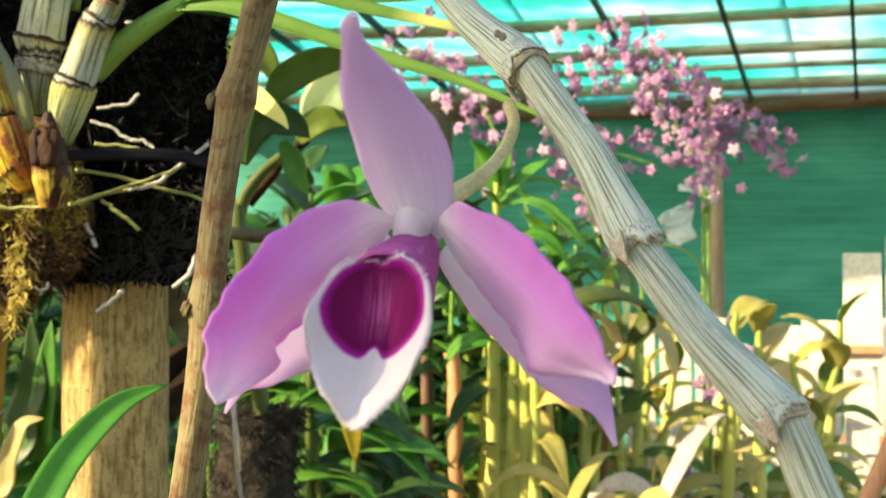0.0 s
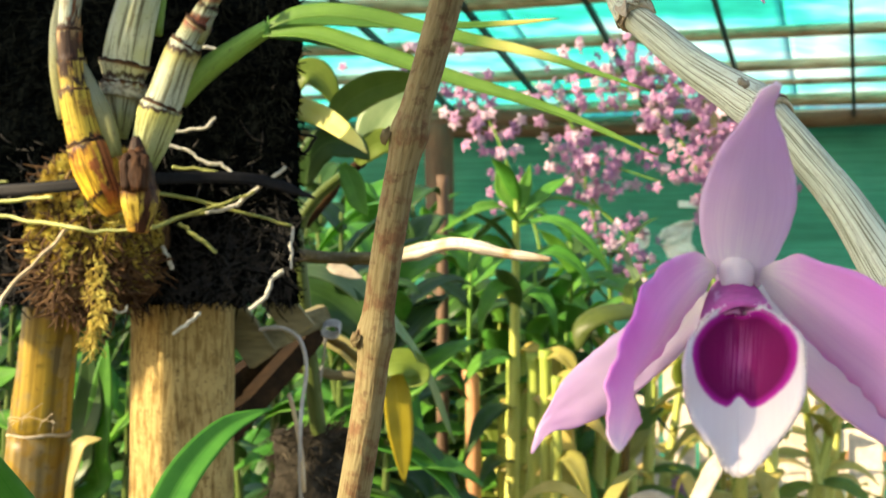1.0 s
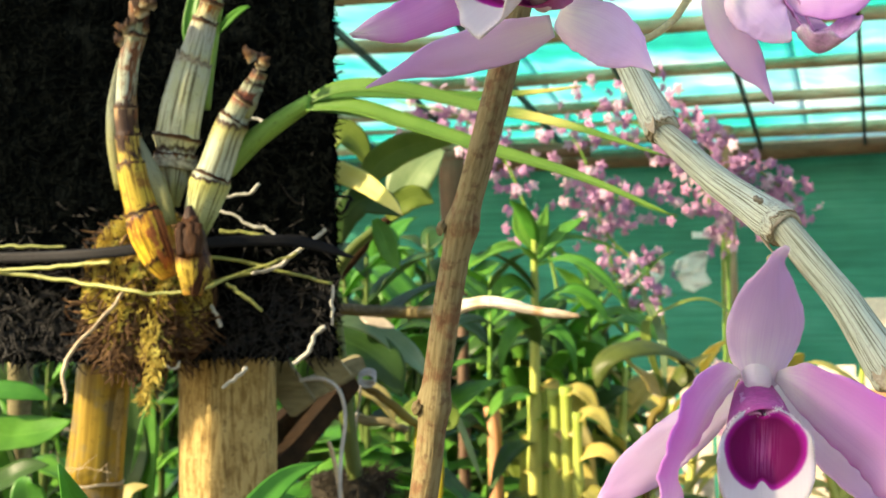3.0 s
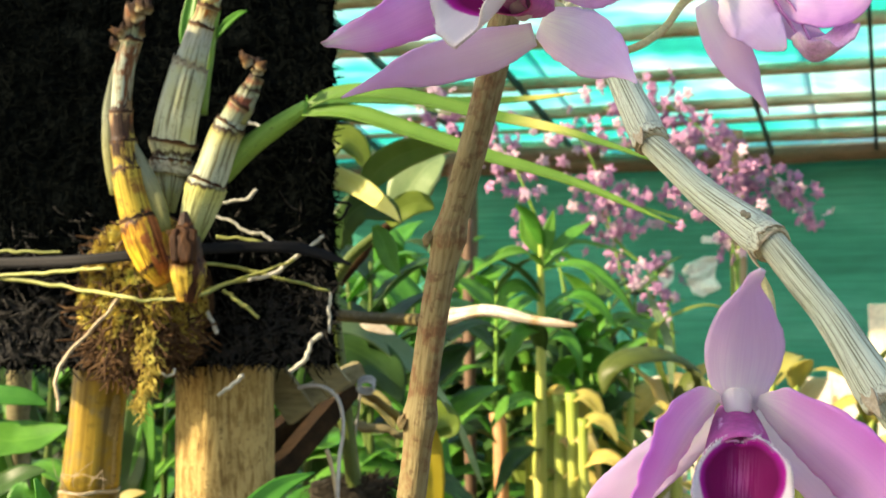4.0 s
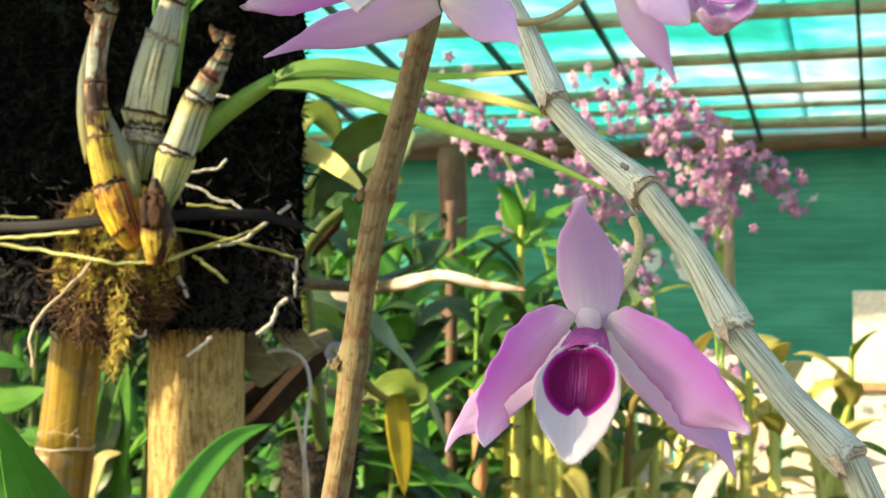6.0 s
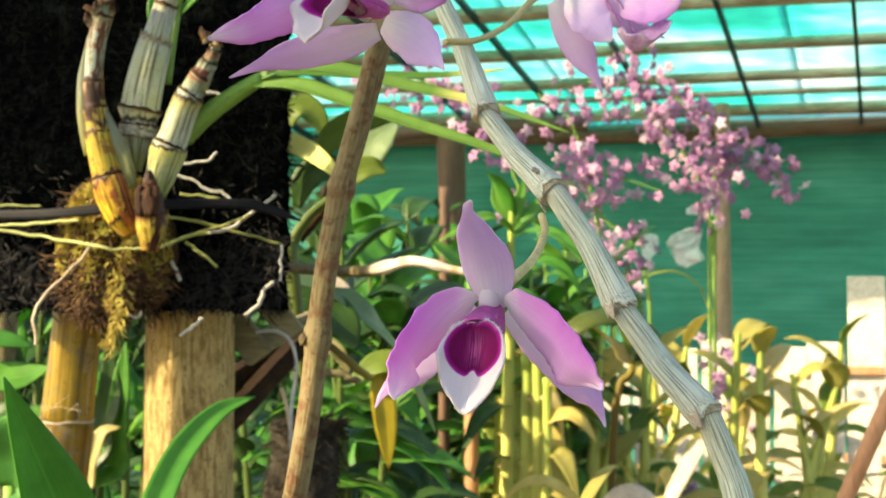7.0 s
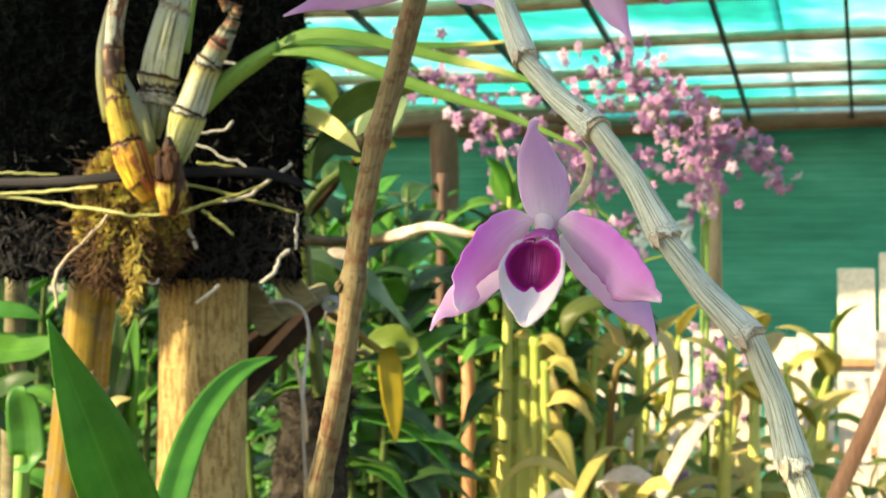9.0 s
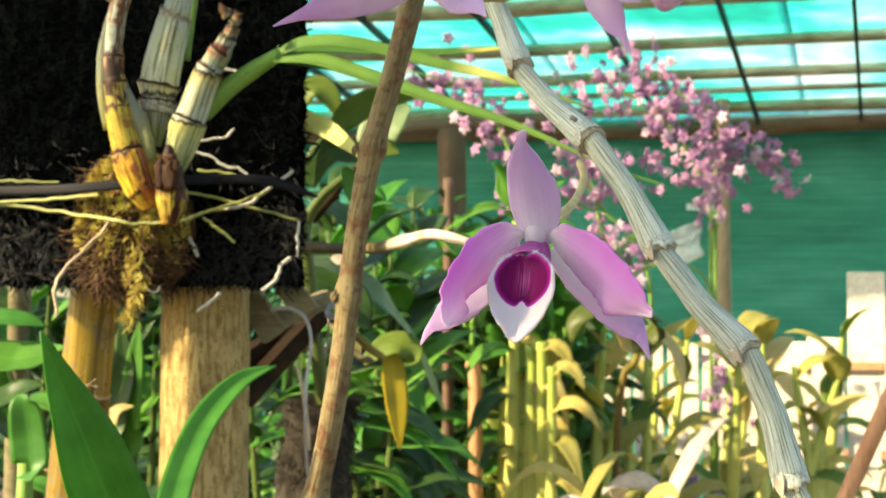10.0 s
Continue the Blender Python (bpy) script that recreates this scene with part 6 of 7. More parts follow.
def cane_plant(name, top, label, canes=3, spread=0.08, leaf=0.15, width=0.017, mats=(LEAF,), stem=STEM_GREEN, radius=0.009, first=0.55, count=11, seed=0, group="", lean=0.05, category="orchid"):
    """Reed-like orchid: jointed canes from one foot, leaves in two ranks on their upper part."""
    rr = random.Random(seed)
    top = Vector(top)
    plant = thing(name, (top.x, top.y, 0.0), label, category, group)
    for c in range(canes):
        t = top + (Vector((rr.gauss(0, spread), rr.gauss(0, spread * 0.7), -abs(rr.gauss(0, spread)))) if c else Vector())
        f = Vector((top.x + rr.gauss(0, 0.03), top.y + rr.gauss(0, 0.03), 0.0))
        mid = f.lerp(t, 0.55) + Vector((rr.gauss(0, lean * 0.3), rr.gauss(0, lean * 0.3), 0))
        path = [f, f.lerp(mid, 0.5), mid, mid.lerp(t, 0.5), t]
        joints = 13
        rad = []
        for j in range(joints * 4 + 1):
            k = j / (joints * 4)
            rad.append(radius * (0.7 + 0.5 * math.sin(math.pi * min(1, k * 0.8 + 0.12))) * (1 + (0.12 if j % 4 == 0 else 0)) * (1 - 0.45 * k ** 4))
        cane = Geo().tube(path, rad, 10, joints * 4).make("cane", stem, plant)
        P = curve(path, 100)
        base = rr.uniform(0, 6.28)
        for i in range(count):
            k = first + (1 - first) * (i + 0.5) / count
            p = P[min(100, int(k * 100))]
            q = base + (math.pi if i % 2 else 0) + rr.gauss(0, 0.4)
            way = (math.cos(q), math.sin(q) * 0.8)
            L = leaf * rr.uniform(0.75, 1.15) * (1 - 0.35 * max(0, k - 0.8) / 0.2)
            up = 0.55 + 0.6 * k if k > 0.85 else rr.uniform(0.1, 0.55)
            pts = droop(p, way, L, up, rr.uniform(0.35, 0.9))
            Geo().blade(pts, width * rr.uniform(0.8, 1.15), (0, -0.25, 1), (0.4, 0.8, 1, 0.98, 0.85, 0.6, 0.3, 0.03), 12, 4, fold=0.28, wave=0.06, th=0.0012, seed=i).make("leaf", rr.choice(mats), cane)
    return plant


mainp = cane_plant("tall_orchid", ((0.0717, 2.0000, 1.5630)), "tall leafy green orchid with a crown of glossy leaves", 1, 0.0, 0.16, 0.022, (LEAF, LEAF, LEAF_DARK), STEM_YELLOW, 0.011, 0.62, 12, 31, "tall orchids")
crown = mainp.children[0]


def crown_leaf(pts, w, up):
    Geo().blade(pts, w, up, (0.4, 0.8, 1, 0.98, 0.85, 0.6, 0.3, 0.03), 14, 6, fold=0.2, wave=0.06, th=0.0012).make("leaf", LEAF, crown)


crown_leaf([(0.0696, 2.0000, 1.5037), (0.0438, 1.9600, 1.5261), (-0.0006, 1.9200, 1.5161), (-0.0564, 1.9000, 1.4796)], 0.019, (0, -0.5, 0.85))
crown_leaf([(0.0777, 2.0000, 1.5140), (0.1257, 2.0067, 1.5431), (0.1821, 2.0133, 1.5355), (0.2354, 2.0200, 1.5156)], 0.013, (0, -0.4, 0.9))
crown_leaf([(0.0798, 2.0000, 1.4987), (0.1326, 1.9500, 1.5026), (0.1822, 1.9200, 1.4676), (0.2251, 1.9000, 1.4111)], 0.017, (0.2, -0.6, 0.7))
crown_leaf([(0.0676, 2.0000, 1.5241), (0.0473, 2.0000, 1.5548), (0.0411, 2.0000, 1.5773), (0.0350, 2.0000, 1.6040)], 0.011, (0, -1, 0.2))
crown_leaf([(0.0757, 2.0000, 1.5241), (0.0838, 2.0000, 1.5548), (0.0899, 2.0000, 1.5804), (0.0950, 2.0000, 1.6039)], 0.012, (0, -1, 0.2))
crown_leaf([(0.0848, 2.0000, 1.5221), (0.1153, 2.0000, 1.5497), (0.1406, 2.0000, 1.5671), (0.1630, 2.0000, 1.5814)], 0.013, (-0.2, -0.8, 0.5))
crown_leaf([(0.0676, 2.0000, 1.4427), (0.0340, 1.9700, 1.4666), (0.0072, 1.9500, 1.4507), (-0.0155, 1.9500, 1.4061)], 0.018, (0, -0.7, 0.7))
crown_leaf([(0.0798, 2.0000, 1.4326), (0.1227, 1.9500, 1.4511), (0.1654, 1.9300, 1.4309), (0.1954, 1.9200, 1.3872)], 0.017, (0.2, -0.7, 0.7))
crown_leaf([(0.0747, 2.0000, 1.3921), (0.0390, 1.9600, 1.3916), (0.0143, 1.9500, 1.3520), (0.0075, 1.9500, 1.3028)], 0.015, (-0.2, -0.8, 0.5))
crown_leaf([(0.0797, 2.0000, 1.3719), (0.1033, 1.9600, 1.3820), (0.1274, 1.9500, 1.3526), (0.1371, 1.9500, 1.2988)], 0.014, (0.2, -0.8, 0.5))
for k, (spot, canes, mats, stem, first, count, lf) in enumerate((
        (((-0.0087, 2.1500, 1.4858)), 2, (LEAF, LEAF_DARK), STEM_GREEN, 0.58, 15, 0.15),
        (((0.1860, 2.3000, 1.5082)), 3, (LEAF, LEAF_DARK, LEAF), STEM_GREEN, 0.58, 15, 0.15),
        (((0.1113, 2.2000, 1.4262)), 3, (LEAF, LEAF_DARK), STEM_GREEN, 0.6, 14, 0.14),
        (((-0.0880, 2.5000, 1.5345)), 3, (LEAF_DARK, LEAF), STEM_GREEN, 0.55, 16, 0.16),
        (((0.0475, 2.4000, 1.3824)), 3, (LEAF, LEAF_OLIVE), STEM_YELLOW, 0.62, 13, 0.13),
        (((0.3423, 3.0000, 1.4993)), 3, (LEAF, LEAF_DARK), STEM_GREEN, 0.55, 15, 0.17))):
    cane_plant("tall_orchid", spot, "tall leafy green orchid with yellow-green canes", max(1, canes - 1), 0.06, lf * 1.12, 0.036, mats, stem, 0.006, first, count, 40 + k, "tall orchids")
# Shade on these plants is put into darker leaf and stem colours.
for k, (spot, canes, mats) in enumerate((
        (((-0.1685, 1.5000, 1.4838)), 2, (LEAF_DARK, LEAF)),
        (((-0.1200, 1.6000, 1.4331)), 3, (LEAF_DARK, LEAF, LEAF)),
        (((-0.2533, 2.1000, 1.3638)), 3, (LEAF_DARK, LEAF)),
        (((-0.1111, 1.9000, 1.5475)), 2, (LEAF_DARK, LEAF)),
        (((-0.2530, 2.5000, 1.5872)), 3, (LEAF_DARK, LEAF_DARK, LEAF)),
        (((-0.1446, 2.6000, 1.5806)), 3, (LEAF_DARK, LEAF_DARK, LEAF)),
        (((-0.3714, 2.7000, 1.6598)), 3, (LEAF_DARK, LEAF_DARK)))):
    cane_plant("leafy_orchid", spot, "dense leafy orchid, its green darkened for shade", canes, 0.06, 0.17, 0.033, mats, STEM_DARK, 0.006, 0.5, 17, 60 + k, "shaded orchids")
for k, (spot, mats) in enumerate((
        (((-0.6343, 1.5000, 1.4193)), (LEAF_DARK, LEAF)),
        (((-0.5335, 1.6000, 1.3064)), (LEAF_DARK, LEAF)),
        (((-0.2625, 1.6000, 1.4181)), (LEAF_DARK,)),
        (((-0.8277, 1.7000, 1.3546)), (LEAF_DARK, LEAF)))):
    cane_plant("leafy_orchid", spot, "dense leafy orchid behind the slab, green darkened for shade", 3, 0.06, 0.16, 0.026, mats, STEM_DARK, 0.007, 0.5, 11, 80 + k, "shaded orchids")
rr = random.Random(77)
for k in range(7):
    x = (1040, 1100, 1165, 1225, 1290, 1350, 1440)[k] + rr.uniform(-12, 12)
    y = (2.4, 2.9, 3.4, 3.9)[k % 4] + rr.uniform(-0.15, 0.15)
    z = 1.39 - y * (rr.uniform(50, 150) / 1956)
    X = -0.055 + y * (x - 784) / 1956
    cane_plant("sunlit_orchid", (X, y, z), "yellow-green orchid clump with bleached canes in sun", 2, 0.09, 0.2, 0.032, (LEAF_SUNNY, LEAF_SUNNY, LEAF_YELLOW, LEAF_SUNNY, LEAF_OLIVE), STEM_YELLOW, 0.014, 0.6, 7, 90 + k, "sunlit orchids", 0.2)


def thicket(name, label, x0, x1, y0, y1, low, high, count, mats, seed, size=0.14):
    """Dense undergrowth: many arching leaves on hidden stems."""
    rr = random.Random(seed)
    t = thing(name, ((x0 + x1) / 2, (y0 + y1) / 2, 0.0), label, "undergrowth", kind="stuff")
    for m in mats:
        g = Geo()
        for _ in range(count // len(mats)):
            x, y = rr.uniform(x0, x1), rr.uniform(y0, y1)
            z = low + (high - low) * rr.random() ** 0.7 * (0.75 + 0.35 * noise.noise((x * 1.6, y * 1.6, seed)))
            q = rr.uniform(0, 6.28)
            g.blade(droop((x, y, z), (math.cos(q), math.sin(q)), size * rr.uniform(0.7, 1.4), rr.uniform(0.2, 1.0), rr.uniform(0.4, 1.1), 3), size * 0.16 * rr.uniform(0.7, 1.3), (0, -0.3, 1), (0.4, 0.9, 1, 0.7, 0.05), 6, 2, fold=0.25, th=0.001, seed=rr.randrange(99))
        for _ in range(count // (24 * len(mats))):
            x, y = rr.uniform(x0, x1), rr.uniform(y0, y1)
            g.tube([(x, y, 0), (x + rr.gauss(0, 0.04), y, high * 0.5), (x + rr.gauss(0, 0.08), y, high * rr.uniform(0.7, 1))], [0.009, 0.007, 0.004], 6, 6)
        tagged(g.make("leaves", m, t), kind="stuff")
    return t


# First thicket: mostly the leaf green darkened to stand for shade.
thicket("undergrowth", "dense orchid undergrowth before the net, green darkened for shade", -1.6, -0.3, 3.0, 4.4, 0.5, 1.7, 1900, (LEAF_DARK, LEAF, LEAF_DARK), 3, 0.17)
thicket("undergrowth", "green orchid undergrowth behind the tall canes", -0.3, 0.28, 3.1, 3.8, 0.4, 1.36, 430, (LEAF_DARK, LEAF), 6, 0.16)
thicket("undergrowth", "sunlit yellow-green orchid undergrowth before the panels", 0.5, 1.7, 3.0, 4.0, 0.25, 0.95, 300, (LEAF_SUNNY, LEAF_OLIVE, LEAF_YELLOW), 4)
thicket("undergrowth", "shaded green undergrowth behind the posts", -0.9, -0.1, 2.05, 2.8, 0.3, 1.2, 600, (LEAF_DARK, LEAF), 5)

thicket("undergrowth", "broad green orchid leaves crowding behind the tall canes", -0.12, 0.22, 2.35, 3.0, 1.12, 1.44, 110, (LEAF, LEAF_DARK), 9, 0.19)
thicket("undergrowth", "pale sunlit orchid leaves low behind the canes", 0.0, 0.6, 2.5, 3.2, 0.3, 1.0, 200, (LEAF_SUNNY, LEAF_YELLOW, LEAF_OLIVE), 15, 0.17)

# stout sunlit canes and bleached sheaths at the foot of the tall orchids
bunch = thing("orchid_bunch", ((0.0607, 1.9000, 1.1204))[:2] + (0.0,), "bunch of stout yellow-green orchid canes in sun", "orchid")
rr = random.Random(12)
for k, (x, top, r) in enumerate(((896, 770, 0.010), (914, 712, 0.013), (934, 690, 0.015), (955, 700, 0.016), (976, 696, 0.014), (996, 740, 0.011))):
    dep = 2.12 - 0.045 * k
    T = Vector((-0.103 + dep * (x - 784) / 1956 + 0.03, dep, 1.386 - dep * (top - 595) / 1956))
    F = Vector((T.x + rr.gauss(0, 0.02), T.y + rr.gauss(0, 0.02), 0.0))
    rad = [r * (1.15 if j % 5 == 0 else 0.95) * (1 - 0.25 * (j / 40) ** 3) for j in range(41)]
    cane = Geo().tube([F, F.lerp(T, 0.4) + Vector((rr.gauss(0, 0.01), 0, 0)), F.lerp(T, 0.75), T], rad, 12, 60, amp=0.03, seed=k).make("cane", STEM_YELLOW, bunch)
    for j in range(4):
        q = F.lerp(T, 0.84 + 0.05 * j)
        Geo().blade(droop(q, (rr.uniform(0.3, 0.9), -0.5), 0.1 * rr.uniform(0.8, 1.3), rr.uniform(0.4, 0.9), rr.uniform(0.9, 1.5)), 0.018, (0, -0.6, 0.8), (0.5, 0.9, 1, 0.8, 0.4, 0.05), 12, 4, fold=0.2, wave=0.1, th=0.001, seed=j).make("leaf", rr.choice((LEAF_SUNNY, LEAF_YELLOW, LEAF_SUNNY)), cane)
clump = thing("pale_leaf_orchid", ((0.2283, 1.6600, 1.0324))[:2] + (0.0,), "clump of broad pale leaves and bleached sheaths in sun", "orchid")
rr = random.Random(52)
C0, C1 = Vector(((0.1434, 1.6200, 1.0126))), Vector(((0.3132, 1.6200, 1.0165)))
for k in range(15):
    q = C0.lerp(C1, (k + rr.uniform(0.1, 0.9)) / 15) + Vector((0, rr.uniform(-0.1, 0.06), rr.uniform(0.0, 0.06)))
    e = q + Vector((rr.gauss(0.0, 0.03), rr.uniform(-0.05, 0.02), rr.uniform(0.07, 0.16)))
    foot = Vector((q.x * 0.6 + 0.4 * (C0.x + C1.x) / 2, q.y + 0.05, 0.0))
    old = k % 2 == 1
    cane = Geo().tube([foot, foot.lerp(q, 0.6) + Vector((0, 0.02, 0)), q], [0.006, 0.006, 0.004], 8, 14).make("cane", STEM_YELLOW, clump)
    way = rr.uniform(0, 6.28)
    pts = droop(q, (math.cos(way), math.sin(way)), (e - q).length * rr.uniform(0.9, 1.3), rr.uniform(0.8, 1.5), rr.uniform(0.7, 1.6))
    Geo().blade(pts, rr.uniform(0.009, 0.016), (-0.4, -0.6, 0.6), (0.4, 0.8, 1, 0.95, 0.75, 0.45, 0.08), 16, 6, fold=0.15, cup=-0.15, wave=0.1, crimp=0.15, th=0.001, seed=k).make("dry_leaf" if old else "leaf", DRY if old else (LEAF_SUNNY, LEAF_YELLOW, LEAF_SUNNY, LEAF)[k % 4], cane, "bleached dry leaf" if old else "")

curl = thing("curled_leaf_orchid", ((0.2291, 1.9500, 1.0947))[:2] + (0.0,), "orchid with broad curled yellowing leaves", "orchid")
t0 = ((0.2853, 1.9500, 1.2660))
Geo().tube([((0.2291, 1.9500, 1.0947))[:2] + (0.0,), ((0.2482, 1.9500, 1.0947)), t0], 0.007, 10, 20).make("cane", STEM_OLIVE, curl)
leaf_on(curl, [t0, (0.3201, 1.9500, 1.3234), (0.2710, 1.9000, 1.3553), (0.2105, 1.8600, 1.3544), (0.1716, 1.8400, 1.3322), (0.1616, 1.8400, 1.2868)], 0.036, LEAF_CURL, (0, -0.35, 0.95), cup=-0.4)
leaf_on(curl, [t0, (0.2525, 1.9500, 1.2949), (0.2050, 1.9000, 1.3350), (0.1777, 1.8800, 1.3263), (0.1669, 1.8700, 1.2897)], 0.022, LEAF_YELLOW, (-0.2, -0.6, 0.8))
leaf_on(curl, [t0, (0.2605, 2.0000, 1.3815), (0.3107, 2.0000, 1.4189), (0.3651, 2.0000, 1.4304), (0.4086, 2.0000, 1.4053), (0.4269, 2.0000, 1.3607)], 0.012, LEAF_OLIVE, (0, -0.2, 1))
leaf_on(curl, [t0, (0.2981, 2.0000, 1.3022), (0.3371, 2.0000, 1.2922), (0.3654, 2.0000, 1.2528), (0.3736, 2.0000, 1.1942)], 0.02, LEAF_YELLOW, (0.2, -0.5, 0.9))
leaf_on(curl, [t0, (0.2897, 2.0000, 1.3615), (0.2759, 2.0000, 1.4063), (0.2617, 2.0000, 1.4363), (0.2525, 2.0000, 1.4693)], 0.008, LEAF_GREY, (0, -1, 0))

pole_thing("garden_stick", [((-0.0041, 2.1000, 1.0901))[:2] + (0.0,), ((-0.0041, 2.1000, 1.0901)), ((-0.0108, 2.1000, 1.2421))], 0.0135, RED_STEM, "reddish brown stick among the orchids", "stick", 10, 20, 0.04, 3)
pole_thing("garden_stick", [((-0.0672, 2.3000, 1.3603))[:2] + (0.0,), ((-0.0672, 2.3000, 1.3603)), ((-0.0673, 2.3000, 1.6159))], 0.012, TRUNK, "thin brown stick among the orchids", "stick", 10, 20, 0.04, 4)
c0, c1 = Vector(((0.3597, 1.0000, 1.1604))), Vector(((0.4237, 1.0000, 1.3014)))
d = (c1 - c0) / (c1.z - c0.z)
pole_thing("garden_stick", [c0 - d * c0.z, c0 - d * c0.z * 0.5, c0 - d * 0.1, c0, c1, c1 + d * 0.15], 0.0075, RED_STEM, "orange-brown stick leaning among the plants", "stick", 10, 40, 0.04, 5)

# ---- pink sprays ----
def blossom_mesh(mat, name):
    g = Geo()
    for k in range(5):
        q = math.pi / 2 + k * 2 * math.pi / 5
        u = Vector((math.cos(q), 0, math.sin(q)))
        g.blade([u * 0.002, u * 0.011 + Vector((0, -0.003, 0)), u * 0.0215 + Vector((0, 0.003, 0))], 0.0058, (0, -1, 0), (0.35, 0.85, 1, 0.7, 0.1), 5, 3, cup=0.15, th=0.0012)
    g.tube([(0, 0.004, 0), (0, -0.004, -0.002), (0, -0.011, -0.007)], [0.002, 0.0035, 0.0015], 7, 5)
    return g.mesh(name, mat)


BLOOM = (blossom_mesh(PINK, "blossom"), blossom_mesh(PINK, "blossom"), blossom_mesh(PINK_PALE, "blossom"))


def spray(path, n, wide, seed, pale):
    rr = random.Random(seed)
    foot = Vector((path[0][0], path[0][1], 0.0))
    s = thing("orchid_spray", foot, "arching spray of small pink orchid blossoms", "orchid", "pink sprays")
    Geo().tube([foot, foot.lerp(Vector(path[0]), 0.6)] + list(path), [0.009, 0.007, 0.005, 0.004, 0.003, 0.002], 7, 40).make("stalk", STEM_GREEN, s)
    P = curve(path, 60)
    n = int(n * 2.7)
    pale = min(0.5, pale * 0.6)
    for i in range(n):
        p = Vector(P[int(60 * (0.2 + 0.8 * i / n))]) + Vector((rr.gauss(0, wide), rr.gauss(0, wide), rr.gauss(0, wide)))
        ob = new("blossom", BLOOM[2] if rr.random() < pale else BLOOM[rr.randrange(2)])
        ob.parent = s
        ob.matrix_basis = Matrix.Translation(p - foot) @ pose(0, 0, 0, rr.gauss(-10, 30), rr.uniform(-180, 180), rr.gauss(-10, 45)) @ Matrix.Scale(rr.uniform(0.75, 1.15), 4)


spray([(0.7068, 3.5000, 1.4456), (0.6871, 3.5000, 1.6732), (0.5967, 3.5000, 1.8690), (0.4596, 3.5000, 1.9962), (0.3026, 3.5000, 2.0799)], 46, 0.045, 10, 0.3)
spray([(0.7109, 3.6000, 1.5191), (0.7178, 3.6000, 1.7719), (0.8007, 3.6000, 1.8708), (0.8968, 3.6000, 1.8148), (0.9616, 3.6000, 1.7361)], 34, 0.03, 11, 0.1)
spray([(0.7078, 3.5000, 1.4804), (0.7145, 3.5000, 1.7257), (0.6677, 3.5000, 1.9212), (0.5658, 3.5000, 2.0390), (0.4443, 3.5000, 2.1042)], 40, 0.045, 12, 0.3)
spray([(0.4859, 3.4000, 1.4455), (0.3380, 3.4000, 1.6518), (0.2892, 3.4000, 1.7730), (0.3742, 3.4000, 1.7632), (0.5426, 3.4000, 1.7093)], 32, 0.04, 13, 0.3)
spray([(0.1771, 3.3000, 1.4793), (0.0976, 3.3000, 1.7137), (0.0164, 3.3000, 1.9006), (-0.1004, 3.3000, 2.0047), (-0.2866, 3.3000, 2.0596)], 38, 0.05, 14, 0.5)
spray([(0.4052, 3.6000, 1.3780), (0.3561, 3.6000, 1.6130), (0.3064, 3.6000, 1.8508), (0.2542, 3.6000, 1.9805), (0.1642, 3.6000, 2.0469)], 24, 0.05, 15, 0.7)
spray([(0.4275, 3.0000, 1.3192), (0.3857, 3.0000, 1.4389), (0.4022, 3.0000, 1.5137), (0.3883, 3.0000, 1.5590)], 10, 0.03, 16, 0.6)
spray([(0.5241, 3.0000, 0.6325), (0.5385, 3.0000, 0.7854), (0.5459, 3.0000, 0.8314), (0.5303, 3.0000, 0.8770)], 14, 0.03, 17, 0.2)
spray([(0.7398, 3.4000, 0.8868), (0.7305, 3.4000, 1.0599), (0.7214, 3.4000, 1.1642), (0.7038, 3.4000, 1.2336)], 14, 0.035, 18, 0.7)

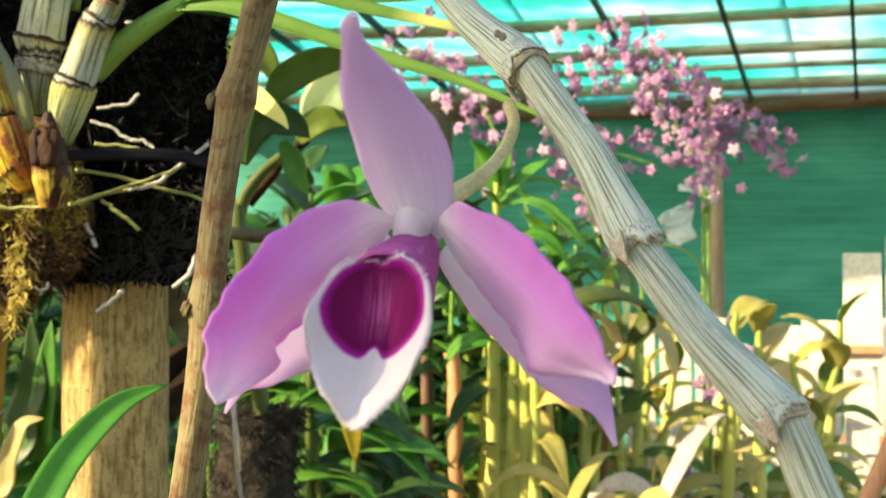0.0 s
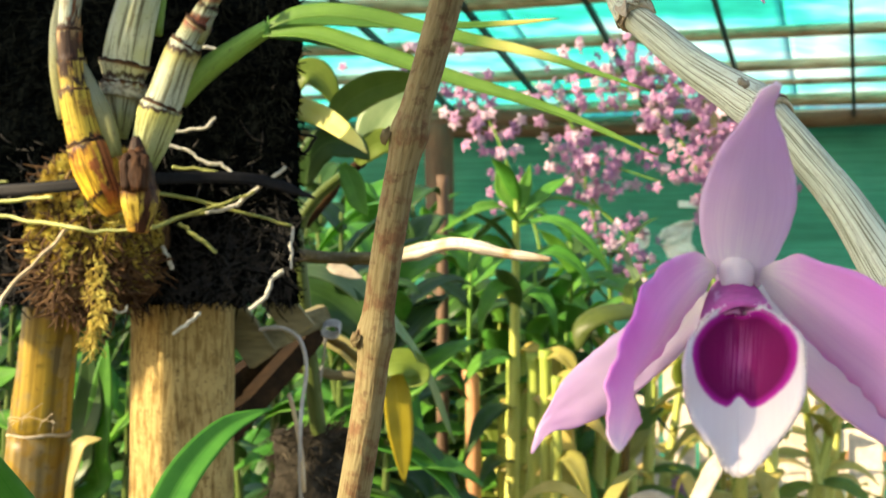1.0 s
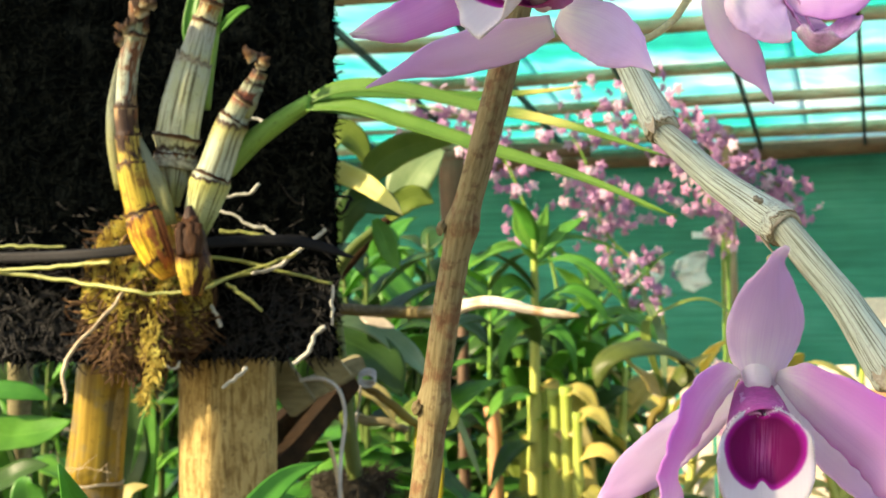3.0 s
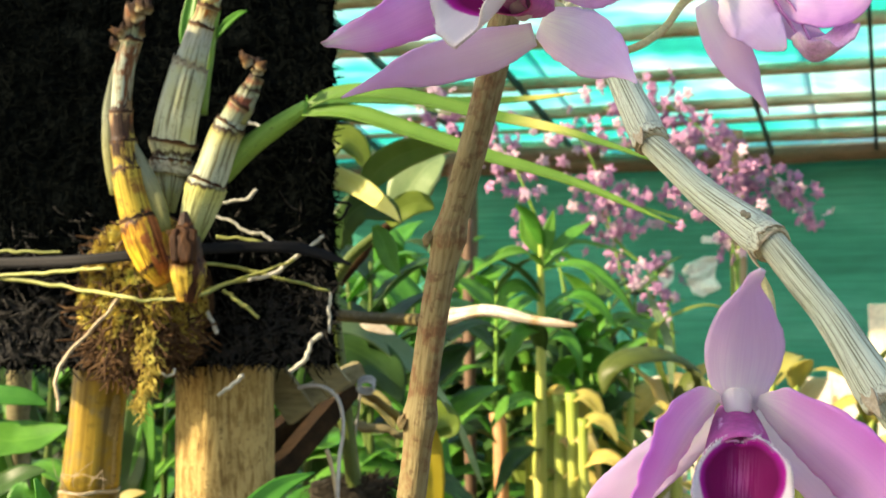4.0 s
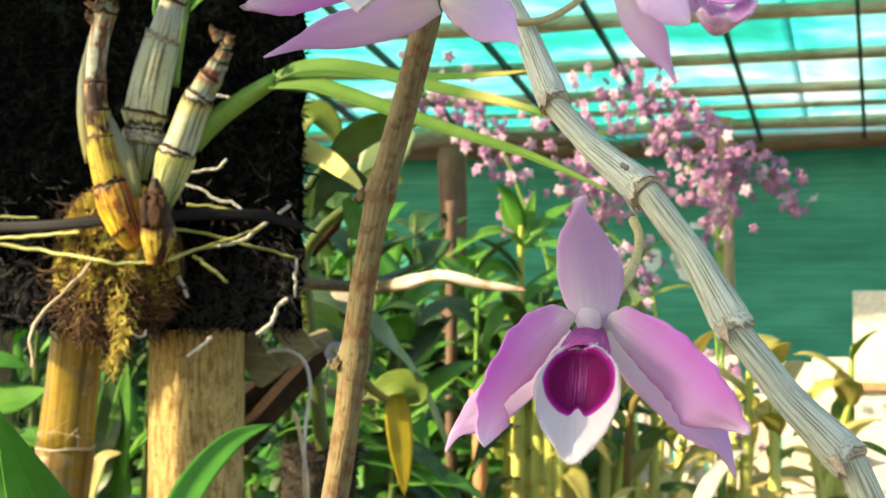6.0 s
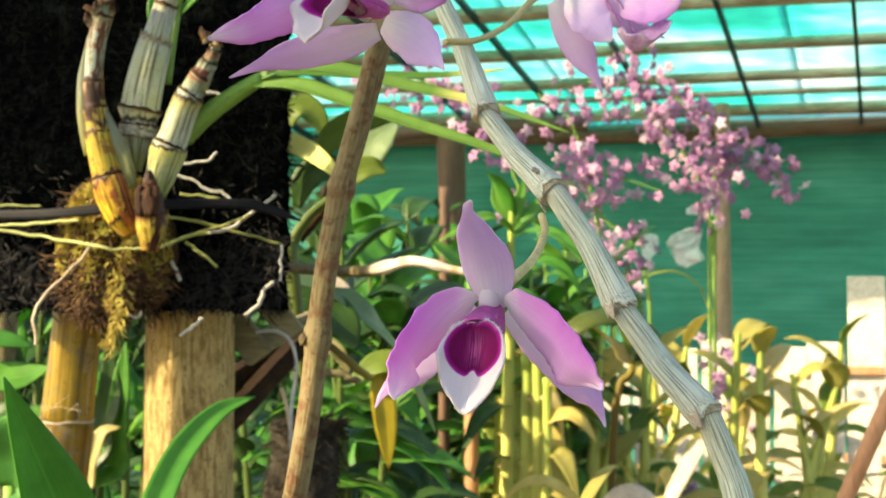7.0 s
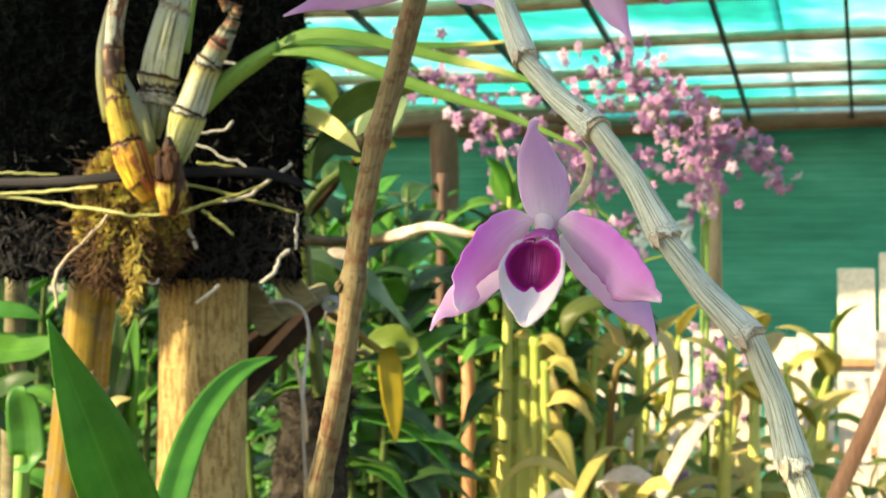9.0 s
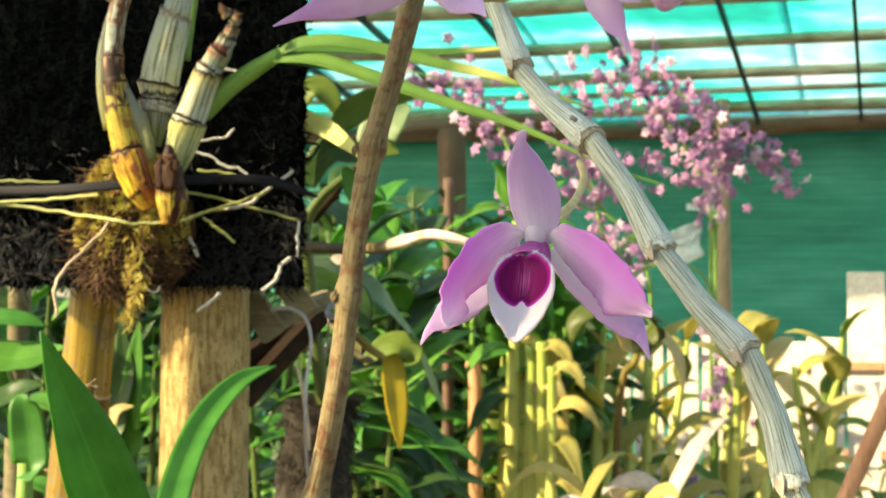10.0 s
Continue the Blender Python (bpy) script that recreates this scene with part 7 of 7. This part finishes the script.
# ---- pale scraps, label, sunlit panels ----
for pts, w in (([(0.7370, 5.4000, 1.6972), (0.7465, 5.4000, 1.6428), (0.7343, 5.4000, 1.5752)], 0.045), ([(0.8901, 5.4000, 1.7092), (0.9229, 5.4000, 1.6276), (0.8942, 5.4000, 1.5468)], 0.085)):
    ob = Geo().blade(pts, w, (0, -1, 0.1), (0.5, 1, 0.75, 1, 0.6, 0.3), 20, 14, wave=0.2, crimp=0.7, edge=0.14, th=0.002, seed=int(w * 100)).make("plastic_scrap", WHITE_BAG)
    tagged(ob, "crumpled white plastic scrap caught on the net", "plastic scrap")
m = Matrix.Translation(((0.9640, 5.2600, 1.7940))) @ pose(0, 0, 0, 0, 3, 0)
tagged(Geo().box(m, 0.13, 0.006, 0.03).make("plant_label", WHITE_BAG, smooth=False), "blank white plastic label on the post", "label")

fence = thing("cream_fence", ((1.7842, 5.0000, 0.9358))[:2] + (0.0,), "sunlit cream board panels on brown rails", "fence")
p0 = Vector(((1.5500, 5.0000, 0.9334)))
for k in range(-1, 6):
    top_z = 1.50 + 0.06 * k if k > 0 else (1.49 if k == 0 else 1.2)
    m = Matrix.Translation((p0.x + 0.085 + 0.165 * k, p0.y - 0.05 * k, top_z / 2)) @ pose(0, 0, 0, 0, 0, -18)
    Geo().box(m, 0.155, 0.02, top_z, 0.1, 0.0).make("board", CREAM, fence, smooth=False)
for z in (1.08, 0.7):
    m, l = line((p0.x - 0.25, p0.y + 0.06, z), (p0.x + 1.0, p0.y - 0.30, z))
    Geo().box(m, l, 0.03, 0.035).make("rail", RED_STEM, fence, smooth=False)
low = thing("low_panel", ((1.3151, 4.4000, 0.5376))[:2] + (0.0,), "low sunlit cream panels behind the orchids", "fence")
p0 = Vector(((0.1222, 4.4000, 0.8245)))
rr = random.Random(41)
for k in range(13):
    h = 1.17 + 0.1 * rr.uniform(-1, 1)
    m = Matrix.Translation((p0.x + 0.12 * k, p0.y - 0.037 * k, h / 2)) @ pose(0, 0, 0, 0, rr.gauss(0, 0.6), -18)
    Geo().box(m, 0.11, 0.018, h, 0.1).make("board", CREAM, low, smooth=False)
